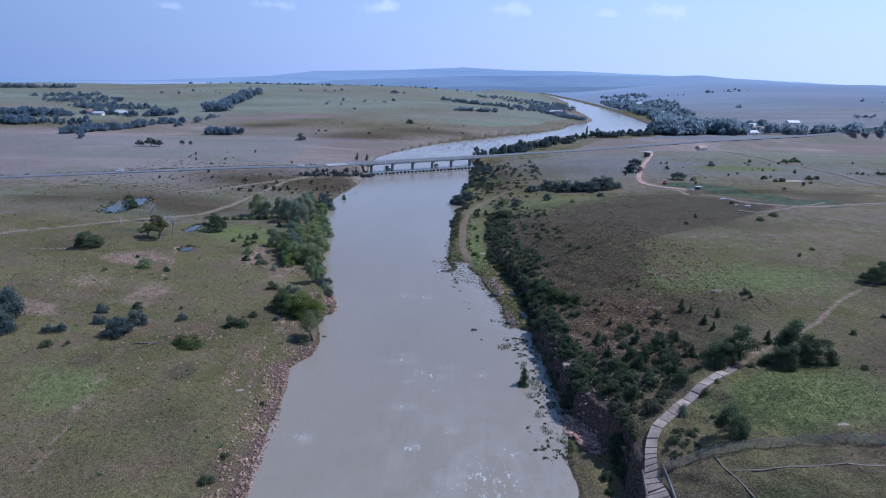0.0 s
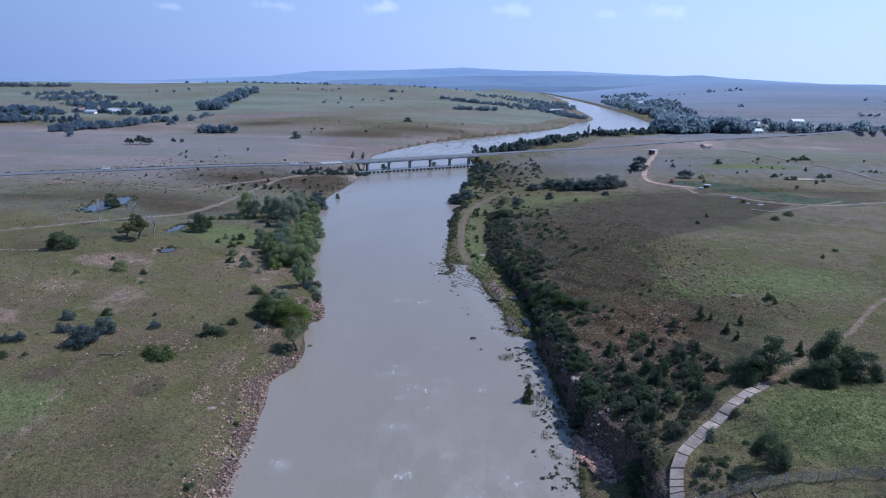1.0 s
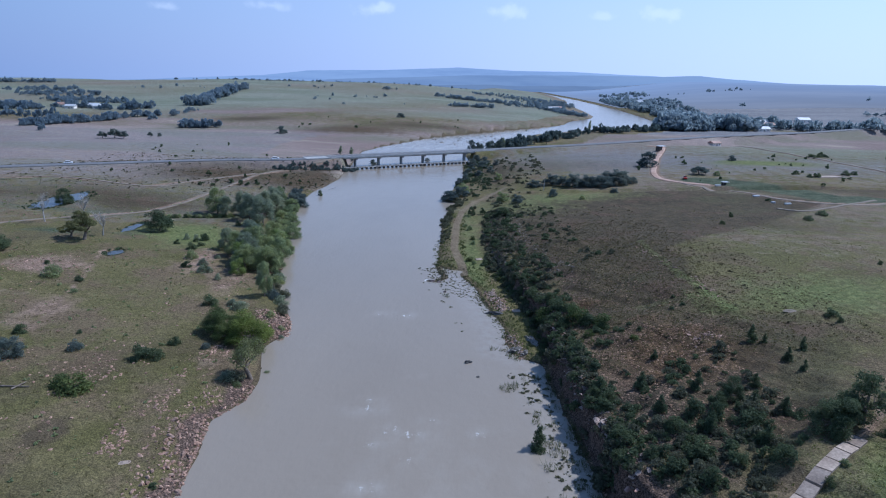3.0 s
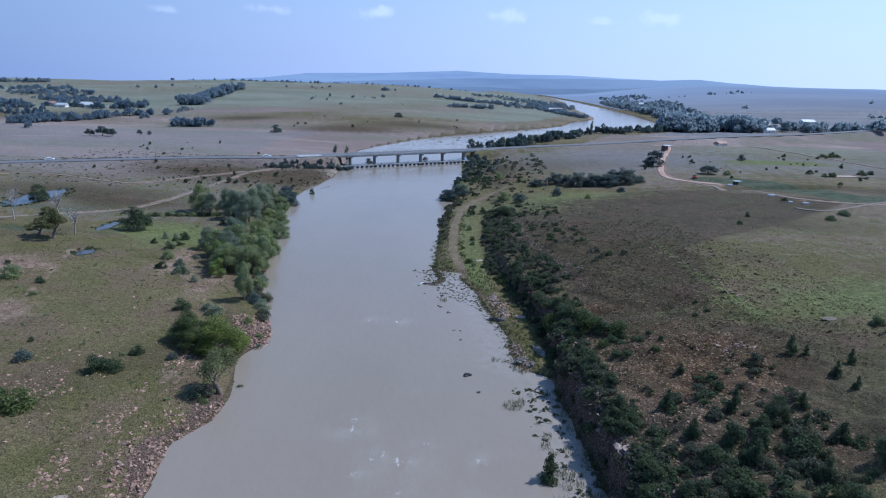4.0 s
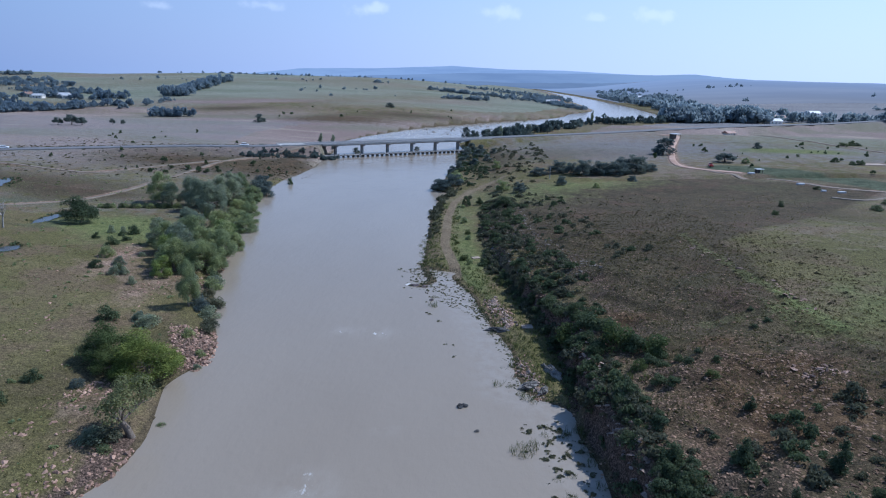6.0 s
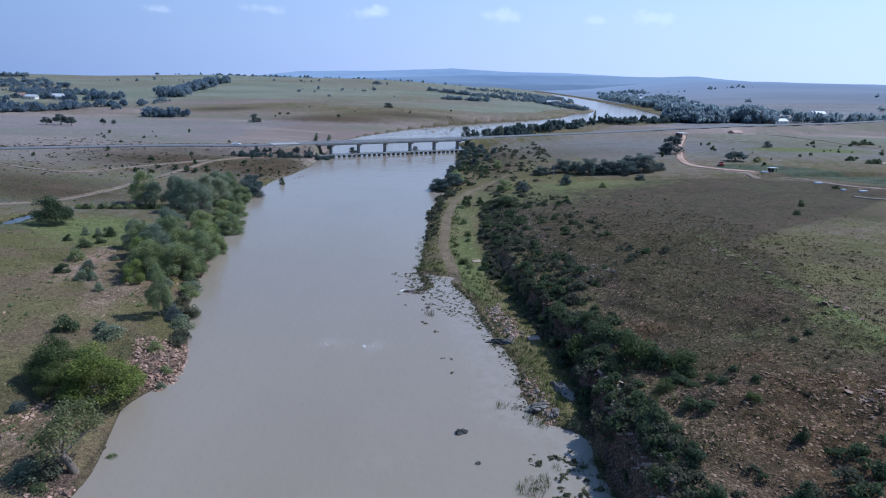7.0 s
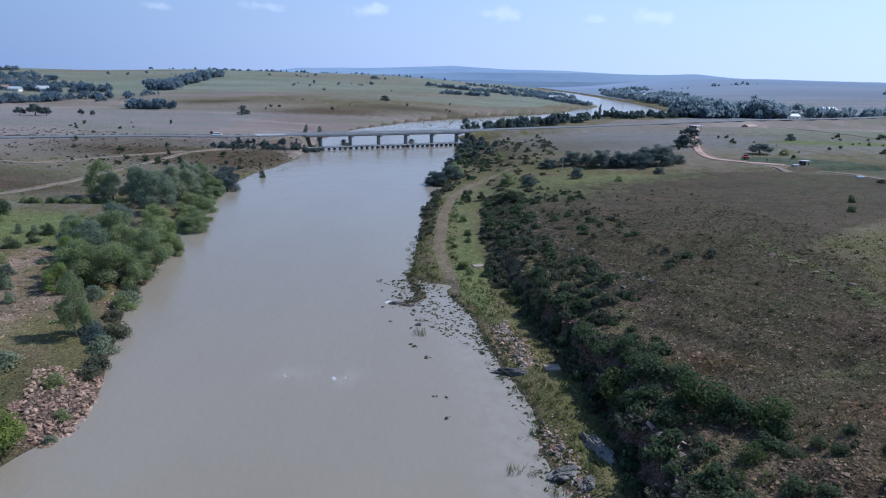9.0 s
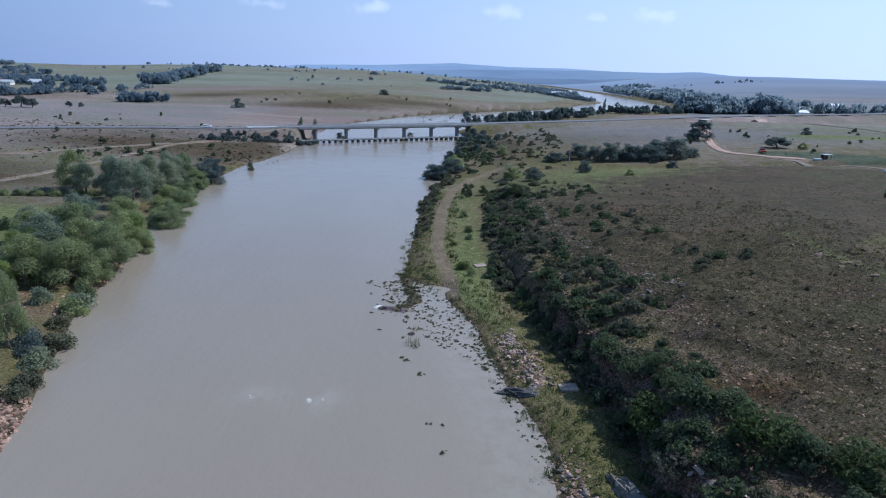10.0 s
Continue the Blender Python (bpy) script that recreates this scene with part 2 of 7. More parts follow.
def water_material():
    m, n, l, p = material("muddy_water")
    a = n.new("ShaderNodeAttribute")
    a.attribute_name = "rapid"
    silt = noise_tex(n, l, 0.02, 4.0, vec=None, stretch=(1.0, 0.35, 1.0))
    col = mixed(n, l, ramp(n, l, silt, (0.3, (0, 0, 0)), (0.7, (1, 1, 1))), (0.260, 0.216, 0.164), (0.306, 0.258, 0.200))
    streak = noise_tex(n, l, 0.9, 9.0, 0.78, stretch=(1.0, 0.55, 1.0))
    shoal = n.new("ShaderNodeAttribute")
    shoal.attribute_name = "shoal"
    col = mixed(n, l, calc(n, l, 'MULTIPLY', shoal.outputs["Fac"], ramp(n, l, noise_tex(n, l, 0.5, 6.0, 0.65), (0.36, (0, 0, 0)), (0.58, (0.7, 0.7, 0.7)))), col, (0.335, 0.295, 0.245))
    # pale streaks: churned water, and sheen painted into its colour
    churn_sheen = noise_tex(n, l, 0.16, 6.0, 0.65, stretch=(1.0, 0.5, 1.0))
    col = mixed(n, l, calc(n, l, 'MULTIPLY', ramp(n, l, churn_sheen, (0.44, (0, 0, 0)), (0.68, (0.5, 0.5, 0.5))), a.outputs["Fac"]), col, (0.42, 0.385, 0.33))
    foam = calc(n, l, 'ADD', streak, calc(n, l, 'MULTIPLY', calc(n, l, 'SUBTRACT', a.outputs["Fac"], 1.0), 0.32))
    foam = ramp(n, l, foam, (0.56, (0, 0, 0)), (0.68, (1, 1, 1)))
    col = mixed(n, l, foam, col, (0.60, 0.585, 0.555))
    l.new(col, p.inputs["Base Color"])
    l.new(ramp(n, l, foam, (0.0, (0.16, 0.16, 0.16)), (1.0, (0.8, 0.8, 0.8))), p.inputs["Roughness"])
    p.inputs["IOR"].default_value = 1.33
    wave = calc(n, l, 'ADD', noise_tex(n, l, 0.8, 6.0, 0.68, stretch=(1.0, 0.6, 1.0)), calc(n, l, 'MULTIPLY', noise_tex(n, l, 0.10, 3.0), 2.0))
    bumped(n, l, p, wave, 0.22, 0.3)
    return m


M_GROUND, M_WATER = ground_material(), water_material()
M_LEAF = {
    "dark": leaf_material("leaf_dark", (0.064, 0.090, 0.048), (0.134, 0.170, 0.094), 0.45),
    "olive": leaf_material("leaf_olive", (0.205, 0.245, 0.122), (0.38, 0.425, 0.225), 0.6),
    "bright": leaf_material("leaf_bright", (0.15, 0.185, 0.042), (0.30, 0.335, 0.085), 0.42),
    "mid": leaf_material("leaf_mid", (0.175, 0.230, 0.080), (0.31, 0.375, 0.140), 0.58),
    "grey": leaf_material("leaf_grey", (0.208, 0.246, 0.172), (0.350, 0.390, 0.288), 0.6),
    # pale blue-grey: distance haze put into the leaf colour of far trees
    "gum": leaf_material("leaf_haze_blue", (0.225, 0.285, 0.345), (0.285, 0.350, 0.410), 0.62),
    "green": leaf_material("leaf_green", (0.085, 0.118, 0.040), (0.165, 0.200, 0.078), 0.5),
    "thin": leaf_material("leaf_thin", (0.13, 0.15, 0.075), (0.235, 0.25, 0.125), 0.45),
    "yellow": leaf_material("leaf_yellow_olive", (0.150, 0.150, 0.062), (0.300, 0.285, 0.125), 0.5),
    "tuft": leaf_material("veld_tuft", (0.105, 0.102, 0.042), (0.205, 0.182, 0.088), 0.45),
    # own colour of blue-grey bushes close by; on farther trees it paints haze
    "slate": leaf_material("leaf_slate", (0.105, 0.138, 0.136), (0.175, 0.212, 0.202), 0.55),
    "reed": leaf_material("reed_green", (0.098, 0.122, 0.044), (0.176, 0.194, 0.078), 0.4),
    "lush": leaf_material("lush_grass", (0.150, 0.170, 0.042), (0.270, 0.275, 0.085), 0.4),
    "heath": leaf_material("heath_scrub", (0.078, 0.068, 0.038), (0.150, 0.130, 0.076), 0.3),
    "scrub": leaf_material("grey_brown_scrub", (0.092, 0.098, 0.064), (0.178, 0.182, 0.125), 0.45),
}
M_BARK = surface("bark", (0.10, 0.075, 0.055), (0.17, 0.14, 0.11), 1.5, 0.9, 0.6, 0.05)
M_DEAD_WOOD = surface("bleached_wood", (0.20, 0.185, 0.165), (0.33, 0.31, 0.285), 1.5, 0.9, 0.4, 0.03)
M_STONE = surface("red_sandstone", (0.145, 0.084, 0.056), (0.300, 0.196, 0.142), 0.5, 0.9, 0.6, 0.08, island=0.35)
M_STONE_PIECE = surface("red_sandstone_block", (0.145, 0.086, 0.060), (0.315, 0.22, 0.165), 0.5, 0.9, 0.6, 0.08, rand=0.35)
M_RED_SLAB = surface("red_rock_slab", (0.175, 0.088, 0.062), (0.39, 0.24, 0.182), 0.5, 0.9, 0.6, 0.08, rand=0.4)
M_STONE_HILL = surface("brown_hill_stone", (0.110, 0.066, 0.040), (0.215, 0.138, 0.086), 0.5, 0.9, 0.6, 0.08, island=0.35)
M_GREY_ROCK = surface("wet_grey_rock", (0.070, 0.063, 0.055), (0.19, 0.172, 0.15), 0.6, 0.8, 0.6, 0.1)
M_TALUS = surface("grey_talus", (0.085, 0.072, 0.060), (0.195, 0.170, 0.145), 0.5, 0.9, 0.6, 0.08, island=0.35)
M_PINK_STONE = surface("pale_pink_stone", (0.165, 0.120, 0.095), (0.330, 0.262, 0.218), 0.5, 0.9, 0.6, 0.08, rand=0.4)
M_MAUVE_ROCK = surface("wet_mauve_rock", (0.085, 0.062, 0.058), (0.150, 0.115, 0.108), 0.8, 0.7, 0.6, 0.08)
M_DARK_ROCK = surface("dark_layered_rock", (0.036, 0.033, 0.031), (0.105, 0.098, 0.09), 0.8, 0.8, 0.7, 0.12)
M_CONCRETE = surface("weathered_concrete", (0.205, 0.155, 0.118), (0.32, 0.252, 0.195), 0.4, 0.9, 0.35, 0.03, rand=0.10)
M_BRIDGE = surface("bridge_concrete", (0.25, 0.245, 0.235), (0.34, 0.33, 0.31), 0.3, 0.9, 0.3, 0.03)
M_OLD_CONCRETE = surface("stained_concrete", (0.085, 0.082, 0.078), (0.17, 0.162, 0.15), 0.3, 0.9, 0.3, 0.03)
M_ASPHALT = surface("asphalt", (0.095, 0.095, 0.098), (0.135, 0.132, 0.130), 0.25, 0.9, 0.2, 0.02)
M_GRAVEL = surface("gravel_track", (0.125, 0.10, 0.073), (0.18, 0.145, 0.108), 0.25, 0.95, 0.4, 0.05)
M_RED_TRACK = surface("red_earth_track", (0.26, 0.16, 0.11), (0.36, 0.25, 0.19), 0.25, 0.95, 0.4, 0.05)
M_STEEL = surface("galvanised_steel", (0.30, 0.30, 0.30), (0.42, 0.42, 0.42), 2.0, 0.5, 0.1, 0.01, metal=0.6)
M_WALL = surface("plastered_wall", (0.55, 0.51, 0.45), (0.68, 0.65, 0.60), 0.6, 0.9, 0.2, 0.02, rand=0.12)
M_ROOF_W = surface("white_sheet_roof", (0.34, 0.345, 0.35), (0.44, 0.445, 0.45), 0.5, 0.5, 0.1, 0.02)
M_ROOF_R = surface("rusty_sheet_roof", (0.24, 0.13, 0.09), (0.33, 0.22, 0.17), 0.5, 0.7, 0.2, 0.02)
M_DARK = surface("dark_opening", (0.02, 0.02, 0.022), (0.035, 0.035, 0.04), 1.0, 0.3, 0.05, 0.01)
M_WHITE_PAINT = surface("white_car_paint", (0.72, 0.72, 0.72), (0.80, 0.80, 0.80), 1.0, 0.3, 0.0, 0.01)
M_RED_PAINT = surface("red_car_paint", (0.26, 0.025, 0.02), (0.32, 0.035, 0.025), 1.0, 0.3, 0.0, 0.01)
M_RUBBER = surface("black_rubber", (0.02, 0.02, 0.02), (0.03, 0.03, 0.03), 3.0, 0.9, 0.1, 0.01)
M_POND = surface("pond_water", (0.05, 0.052, 0.05), (0.07, 0.07, 0.065), 0.3, 0.22, 0.05, 0.01)


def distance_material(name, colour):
    """Hills so far off that only haze shows; its colour is painted on as glow."""
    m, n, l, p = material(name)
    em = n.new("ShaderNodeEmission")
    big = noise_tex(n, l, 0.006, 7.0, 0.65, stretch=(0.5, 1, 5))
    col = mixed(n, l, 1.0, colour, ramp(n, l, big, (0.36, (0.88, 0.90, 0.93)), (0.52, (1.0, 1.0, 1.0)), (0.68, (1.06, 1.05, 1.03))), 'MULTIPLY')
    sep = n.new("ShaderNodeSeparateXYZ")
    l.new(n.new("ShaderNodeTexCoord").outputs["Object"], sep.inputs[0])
    # the painted haze gets paler and brighter on the sun's side
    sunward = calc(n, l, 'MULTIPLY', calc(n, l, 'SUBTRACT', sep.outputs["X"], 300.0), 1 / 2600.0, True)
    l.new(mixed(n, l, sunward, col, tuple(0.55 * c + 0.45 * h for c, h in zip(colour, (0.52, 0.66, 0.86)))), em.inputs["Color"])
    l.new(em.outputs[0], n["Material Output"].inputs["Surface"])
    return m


# ---- terrain begin
BANK_L_Y = [-400, 60, 91, 104, 115.5, 124.6, 130, 138, 144.6, 151.7, 158, 166, 170, 174.5, 180, 187, 198, 208, 216.6, 225, 232.7, 245, 263, 282, 311, 345, 385, 429, 501, 536, 590, 627, 682, 720, 751, 779, 830, 893, 930, 1020, 1255, 1425, 1641, 1923, 2047, 2300]
BANK_L_X = [-30, -29, -32.6, -33.4, -34.2, -36.1, -36.8, -38, -34.4, -34.2, -35.4, -37, -36, -34.2, -35.4, -38, -42.2, -46.2, -48.3, -48.9, -50.8, -55, -57, -60.5, -65.3, -66, -62, -64, -68, -56, -26, 3, 49, 83, 108, 124, 139, 178, 188, 196, 206, 230, 238, 228, 194, 150]
BANK_R_Y = [-400, 80, 94, 110, 125, 140, 148, 156, 161, 163.5, 165.5, 168, 176, 184, 188.5, 192, 196.6, 205.4, 215, 222.5, 226, 230, 240, 292, 326, 334, 342, 394, 440, 453, 505, 642, 715, 740, 766, 866, 926, 1099, 1324, 1516, 1692, 1926, 2047, 2300]
BANK_R_X = [21, 21, 22.5, 24.2, 25.2, 23.9, 22.7, 22.0, 22.2, 20.8, 17.0, 15.4, 15.1, 14.4, 13.8, 12.6, 11.6, 9.6, 7.0, 4.4, 1.0, -2.4, -2.8, -2.5, 2, -5.5, -3, 6, 6, 11, 7, 76, 153, 222, 232, 252, 257, 268, 267, 262, 252, 240, 210, 165]
CLIFF_Y = [-400, 60, 95, 106, 118, 143, 160, 178, 190, 200, 216, 230, 262, 300, 400]
CLIFF_X = [30, 30, 32, 32, 27, 24, 22.8, 23.4, 22, 20.4, 17.5, 13, 11.5, 15, 24]
PONDS = [(-158.5, 289.5, 7.5, 15.0, 4.25), (-99.6, 221.4, 2.2, 3.4, 3.65), (-112.0, 255.6, 2.0, 7.2, 2.5)]
ROAD = [(-700, 150), (-520, 225), (-380, 290), (-258, 342), (-179, 380), (-133, 399), (-97, 406.5), (-62, 427), (10, 469), (50, 490), (100, 510), (160, 542), (222, 580), (325, 636), (469, 726), (700, 850), (1100, 1010)]
SPIT = [(-4.4, 215.4), (-1.6, 214.4), (0.2, 218.5), (-1.2, 224.0), (-2.6, 231.0)]
ROAD_Z = [10, 8, 7, 6.5, 6.3, 6.4, 6.6, 6.8, 6.8, 7.6, 9.0, 10.5, 11, 11.5, 13, 16, 20]


def sstep(x):
    x = np.clip(x, 0, 1)
    return x * x * (3 - 2 * x)


def bump(x, y, cx, cy, rx, ry):
    return np.exp(-((x - cx) / rx) ** 2 - ((y - cy) / ry) ** 2)


def wob(x, y, s, k=0.0):
    """A smooth uneven field of about -1 to 1 with features of the size s."""
    x, y = x / s, y / s
    return (np.sin(x * 2.1 + 1.3 * np.sin(y * 1.7 + k)) + np.sin(y * 2.3 + 1.1 * np.sin(x * 1.9 - k) + k)
            + 0.6 * np.sin(3.7 * x - 2.9 * y + k) + 0.4 * np.sin(6.1 * x + 5.3 * y + 2 * k)) / 3


def near_line(x, y, line, values=None):
    """Distance to a line of points, and a value carried along it."""
    best, val = np.full(np.shape(x), 1e9), np.zeros(np.shape(x))
    for i in range(len(line) - 1):
        (ax, ay), (bx, by) = line[i], line[i + 1]
        dx, dy = bx - ax, by - ay
        u = np.clip(((x - ax) * dx + (y - ay) * dy) / (dx * dx + dy * dy), 0, 1)
        d = np.hypot(x - ax - u * dx, y - ay - u * dy)
        if values is not None:
            val = np.where(d < best, values[i] + u * (values[i + 1] - values[i]), val)
        best = np.minimum(best, d)
    return best, val


def banks(x, y):
    """Distances inland from the left and the right bank (negative over the water)."""
    e = 2.5
    xl, xr = np.interp(y, BANK_L_Y, BANK_L_X), np.interp(y, BANK_R_Y, BANK_R_X)
    sl = (np.interp(y + e, BANK_L_Y, BANK_L_X) - np.interp(y - e, BANK_L_Y, BANK_L_X)) / (2 * e)
    sr = (np.interp(y + e, BANK_R_Y, BANK_R_X) - np.interp(y - e, BANK_R_Y, BANK_R_X)) / (2 * e)
    n = wob(x, y, 9.0, 0.4) * np.where(x < -15, 0.4, 0.9) + 2000.0 * (y > 2230)
    return (xl - x) / np.sqrt(1 + sl * sl) + n, (x - xr) / np.sqrt(1 + sr * sr) + n


def water_level(y):
    return 2.0 * sstep((y - 500) / 130)


def ground(x, y):
    x, y = np.asarray(x, float), np.asarray(y, float)
    dl, dr = banks(x, y)
    w = water_level(y)
    p = np.maximum(dl, 0)
    left = 0.9 * sstep(dl / 5) + 5.6 * (1 - np.exp(-p / 75)) + 0.25 * wob(x, y, 22)
    left += 1.6 * bump(x, y, -125, 215, 30, 40) - 2.6 * bump(x, y, -100, 285, 45, 45) + 0.8 * bump(x, y, -75, 140, 20, 30)
    left += sstep((y - 560) / 900) * 21 * sstep((p + 60) / 500) * (1 - 0.42 * sstep((-x - 480) / 350)) + 6 * bump(x, y, -60, 700, 130, 100)
    left -= 5.0 * bump(x, y, -420, 780, 150, 170) + 4.5 * bump(x, y, -240, 625, 150, 85) + 3.5 * bump(x, y, -440, 890, 120, 70)
    left -= 130 * sstep((y - 1480) / 700) * sstep((p - 60) / 400)
    q = np.maximum(dr, 0)
    amp = 0.30 + 0.70 * (1 - sstep((y - 215) / 95)) + 0.36 * (1 - sstep((y - 100) / 40))
    amp = amp * (1 - 0.8 * sstep((y - 490) / 70))
    e = x - np.interp(y, CLIFF_Y, CLIFF_X) + 0.7 * wob(x, y, 5, 2.0) + 0.5 * wob(x, y, 2.2, 1.0)
    cliff = (4.2 - 1.6 * sstep((y - 200) / 50)) * sstep(e / (1.4 + 5.0 * sstep((y - 205) / 40)))
    right = 0.9 * sstep(dr / 4) + amp * (cliff + 9.8 * (1 - np.exp(-np.maximum(e - 1.0, 0) / 32)))
    right += 0.042 * np.minimum(q, 160) * sstep((y - 230) / 80) * (1 - 0.65 * sstep((y - 490) / 70)) + 0.3 * wob(x, y, 14, 1.0) * sstep(q / 20)
    right += (0.5 * wob(x, y, 4.0, 3.0) + 0.9 * wob(x, y, 9.0, 5.0)) * sstep((e + 0.5) / 4) * (1 - sstep((q - 35) / 20)) * amp
    right += 3.0 * sstep((q - 250) / 400) + 36 * sstep((q - 60) / 400) * sstep((y - 780) / 1250) - 130 * sstep((y - 1990) / 500)
    bed = -1.6
    inl, inr = dl > 0, dr > 0
    z = np.where(inl, left + w, np.where(inr, right + w, bed * sstep(-np.maximum(dl, dr) / 3.0) + w))
    bar = 1 - sstep((near_line(x, y, SPIT)[0] - 0.3) / 2.4)
    z = np.where(inl | inr, z, np.maximum(z, -0.62 + 0.74 * bar + 0.16 * wob(x, y, 1.7, 2.0)))
    z = z - 0.9 * bump(x, y, 4.0, 224.6, 2.4, 1.1) * (dr > -1)
    far = sstep((y - 1300) / 2500)
    inland = np.maximum(sstep(np.maximum(dl, dr) / 120), sstep((y - 2000) / 200))
    z = z + far * inland * (4.0 * wob(x, y, 260, 1.0) + 3 * wob(x, y, 90, 2.0))
    side = sstep((np.abs(x - 60) - 300) / 500)
    z = z + side * 2.0 * wob(x, y, 150, 4.0)
    for px, py, rx, ry, pz in PONDS:
        k = 1 - sstep((np.hypot((x - px) / rx, (y - py) / ry) + 0.12 * wob(x, y, 3.5, px) - 1.0) / 0.5)
        z = z * (1 - k) + (pz - 0.25) * k
    d, rz = near_line(x, y, ROAD, ROAD_Z)
    k = (1 - sstep((d - 6.5) / 9)) * np.where(np.maximum(dl, dr) > 3, 1, 0)
    return z * (1 - k) + (rz - 0.25) * k
# ---- terrain end

# ---- mesh helpers
def mesh_of(name, verts, faces, mat=None, smooth=False):
    """A mesh from arrays of vertices and of faces with equal corner counts."""
    verts, faces = np.asarray(verts, np.float32), np.asarray(faces, np.int32)
    me = bpy.data.meshes.new(name)
    me.vertices.add(len(verts))
    me.vertices.foreach_set("co", verts.ravel())
    k = faces.shape[1]
    me.loops.add(faces.size)
    me.loops.foreach_set("vertex_index", faces.ravel())
    me.polygons.add(len(faces))
    me.polygons.foreach_set("loop_start", np.arange(len(faces), dtype=np.int32) * k)
    me.polygons.foreach_set("use_smooth", np.full(len(faces), smooth))
    me.update(calc_edges=True)
    if mat:
        me.materials.append(mat)
    return me


def mesh_bm(name, bm, mat, smooth=False):
    me = bpy.data.meshes.new(name)
    bm.normal_update()
    bm.to_mesh(me)
    bm.free()
    if smooth:
        me.polygons.foreach_set("use_smooth", np.full(len(me.polygons), True))
    me.materials.append(mat)
    return me


def part(name, me, parent, label="", m=None):
    ob = new(name, me)
    ob.parent = parent
    if m is not None:
        ob.matrix_basis = m
    return tagged(ob, label)


def thing(name, m, label, category, group="", kind=""):
    ob = new(name)
    ob.empty_display_size = 0.3
    ob.matrix_basis = m
    return tagged(ob, label, category, group, kind)


def box(bm, x0, x1, y0, y1, z0, z1, bevel=0.0):
    m = Matrix.LocRotScale(((x0 + x1) / 2, (y0 + y1) / 2, (z0 + z1) / 2), None, (x1 - x0, y1 - y0, z1 - z0))
    r = bmesh.ops.create_cube(bm, size=1, matrix=m)
    if bevel:
        es = list({e for v in r["verts"] for e in v.link_edges})
        bmesh.ops.bevel(bm, geom=es, offset=bevel, segments=1, affect='EDGES')


def box_mesh(name, mat, *boxes, bevel=0.0):
    bm = bmesh.new()
    for b in boxes:
        box(bm, *b, bevel=bevel)
    return mesh_bm(name, bm, mat)


def gz(x, y):
    return float(ground(np.array([x]), np.array([y]))[0])


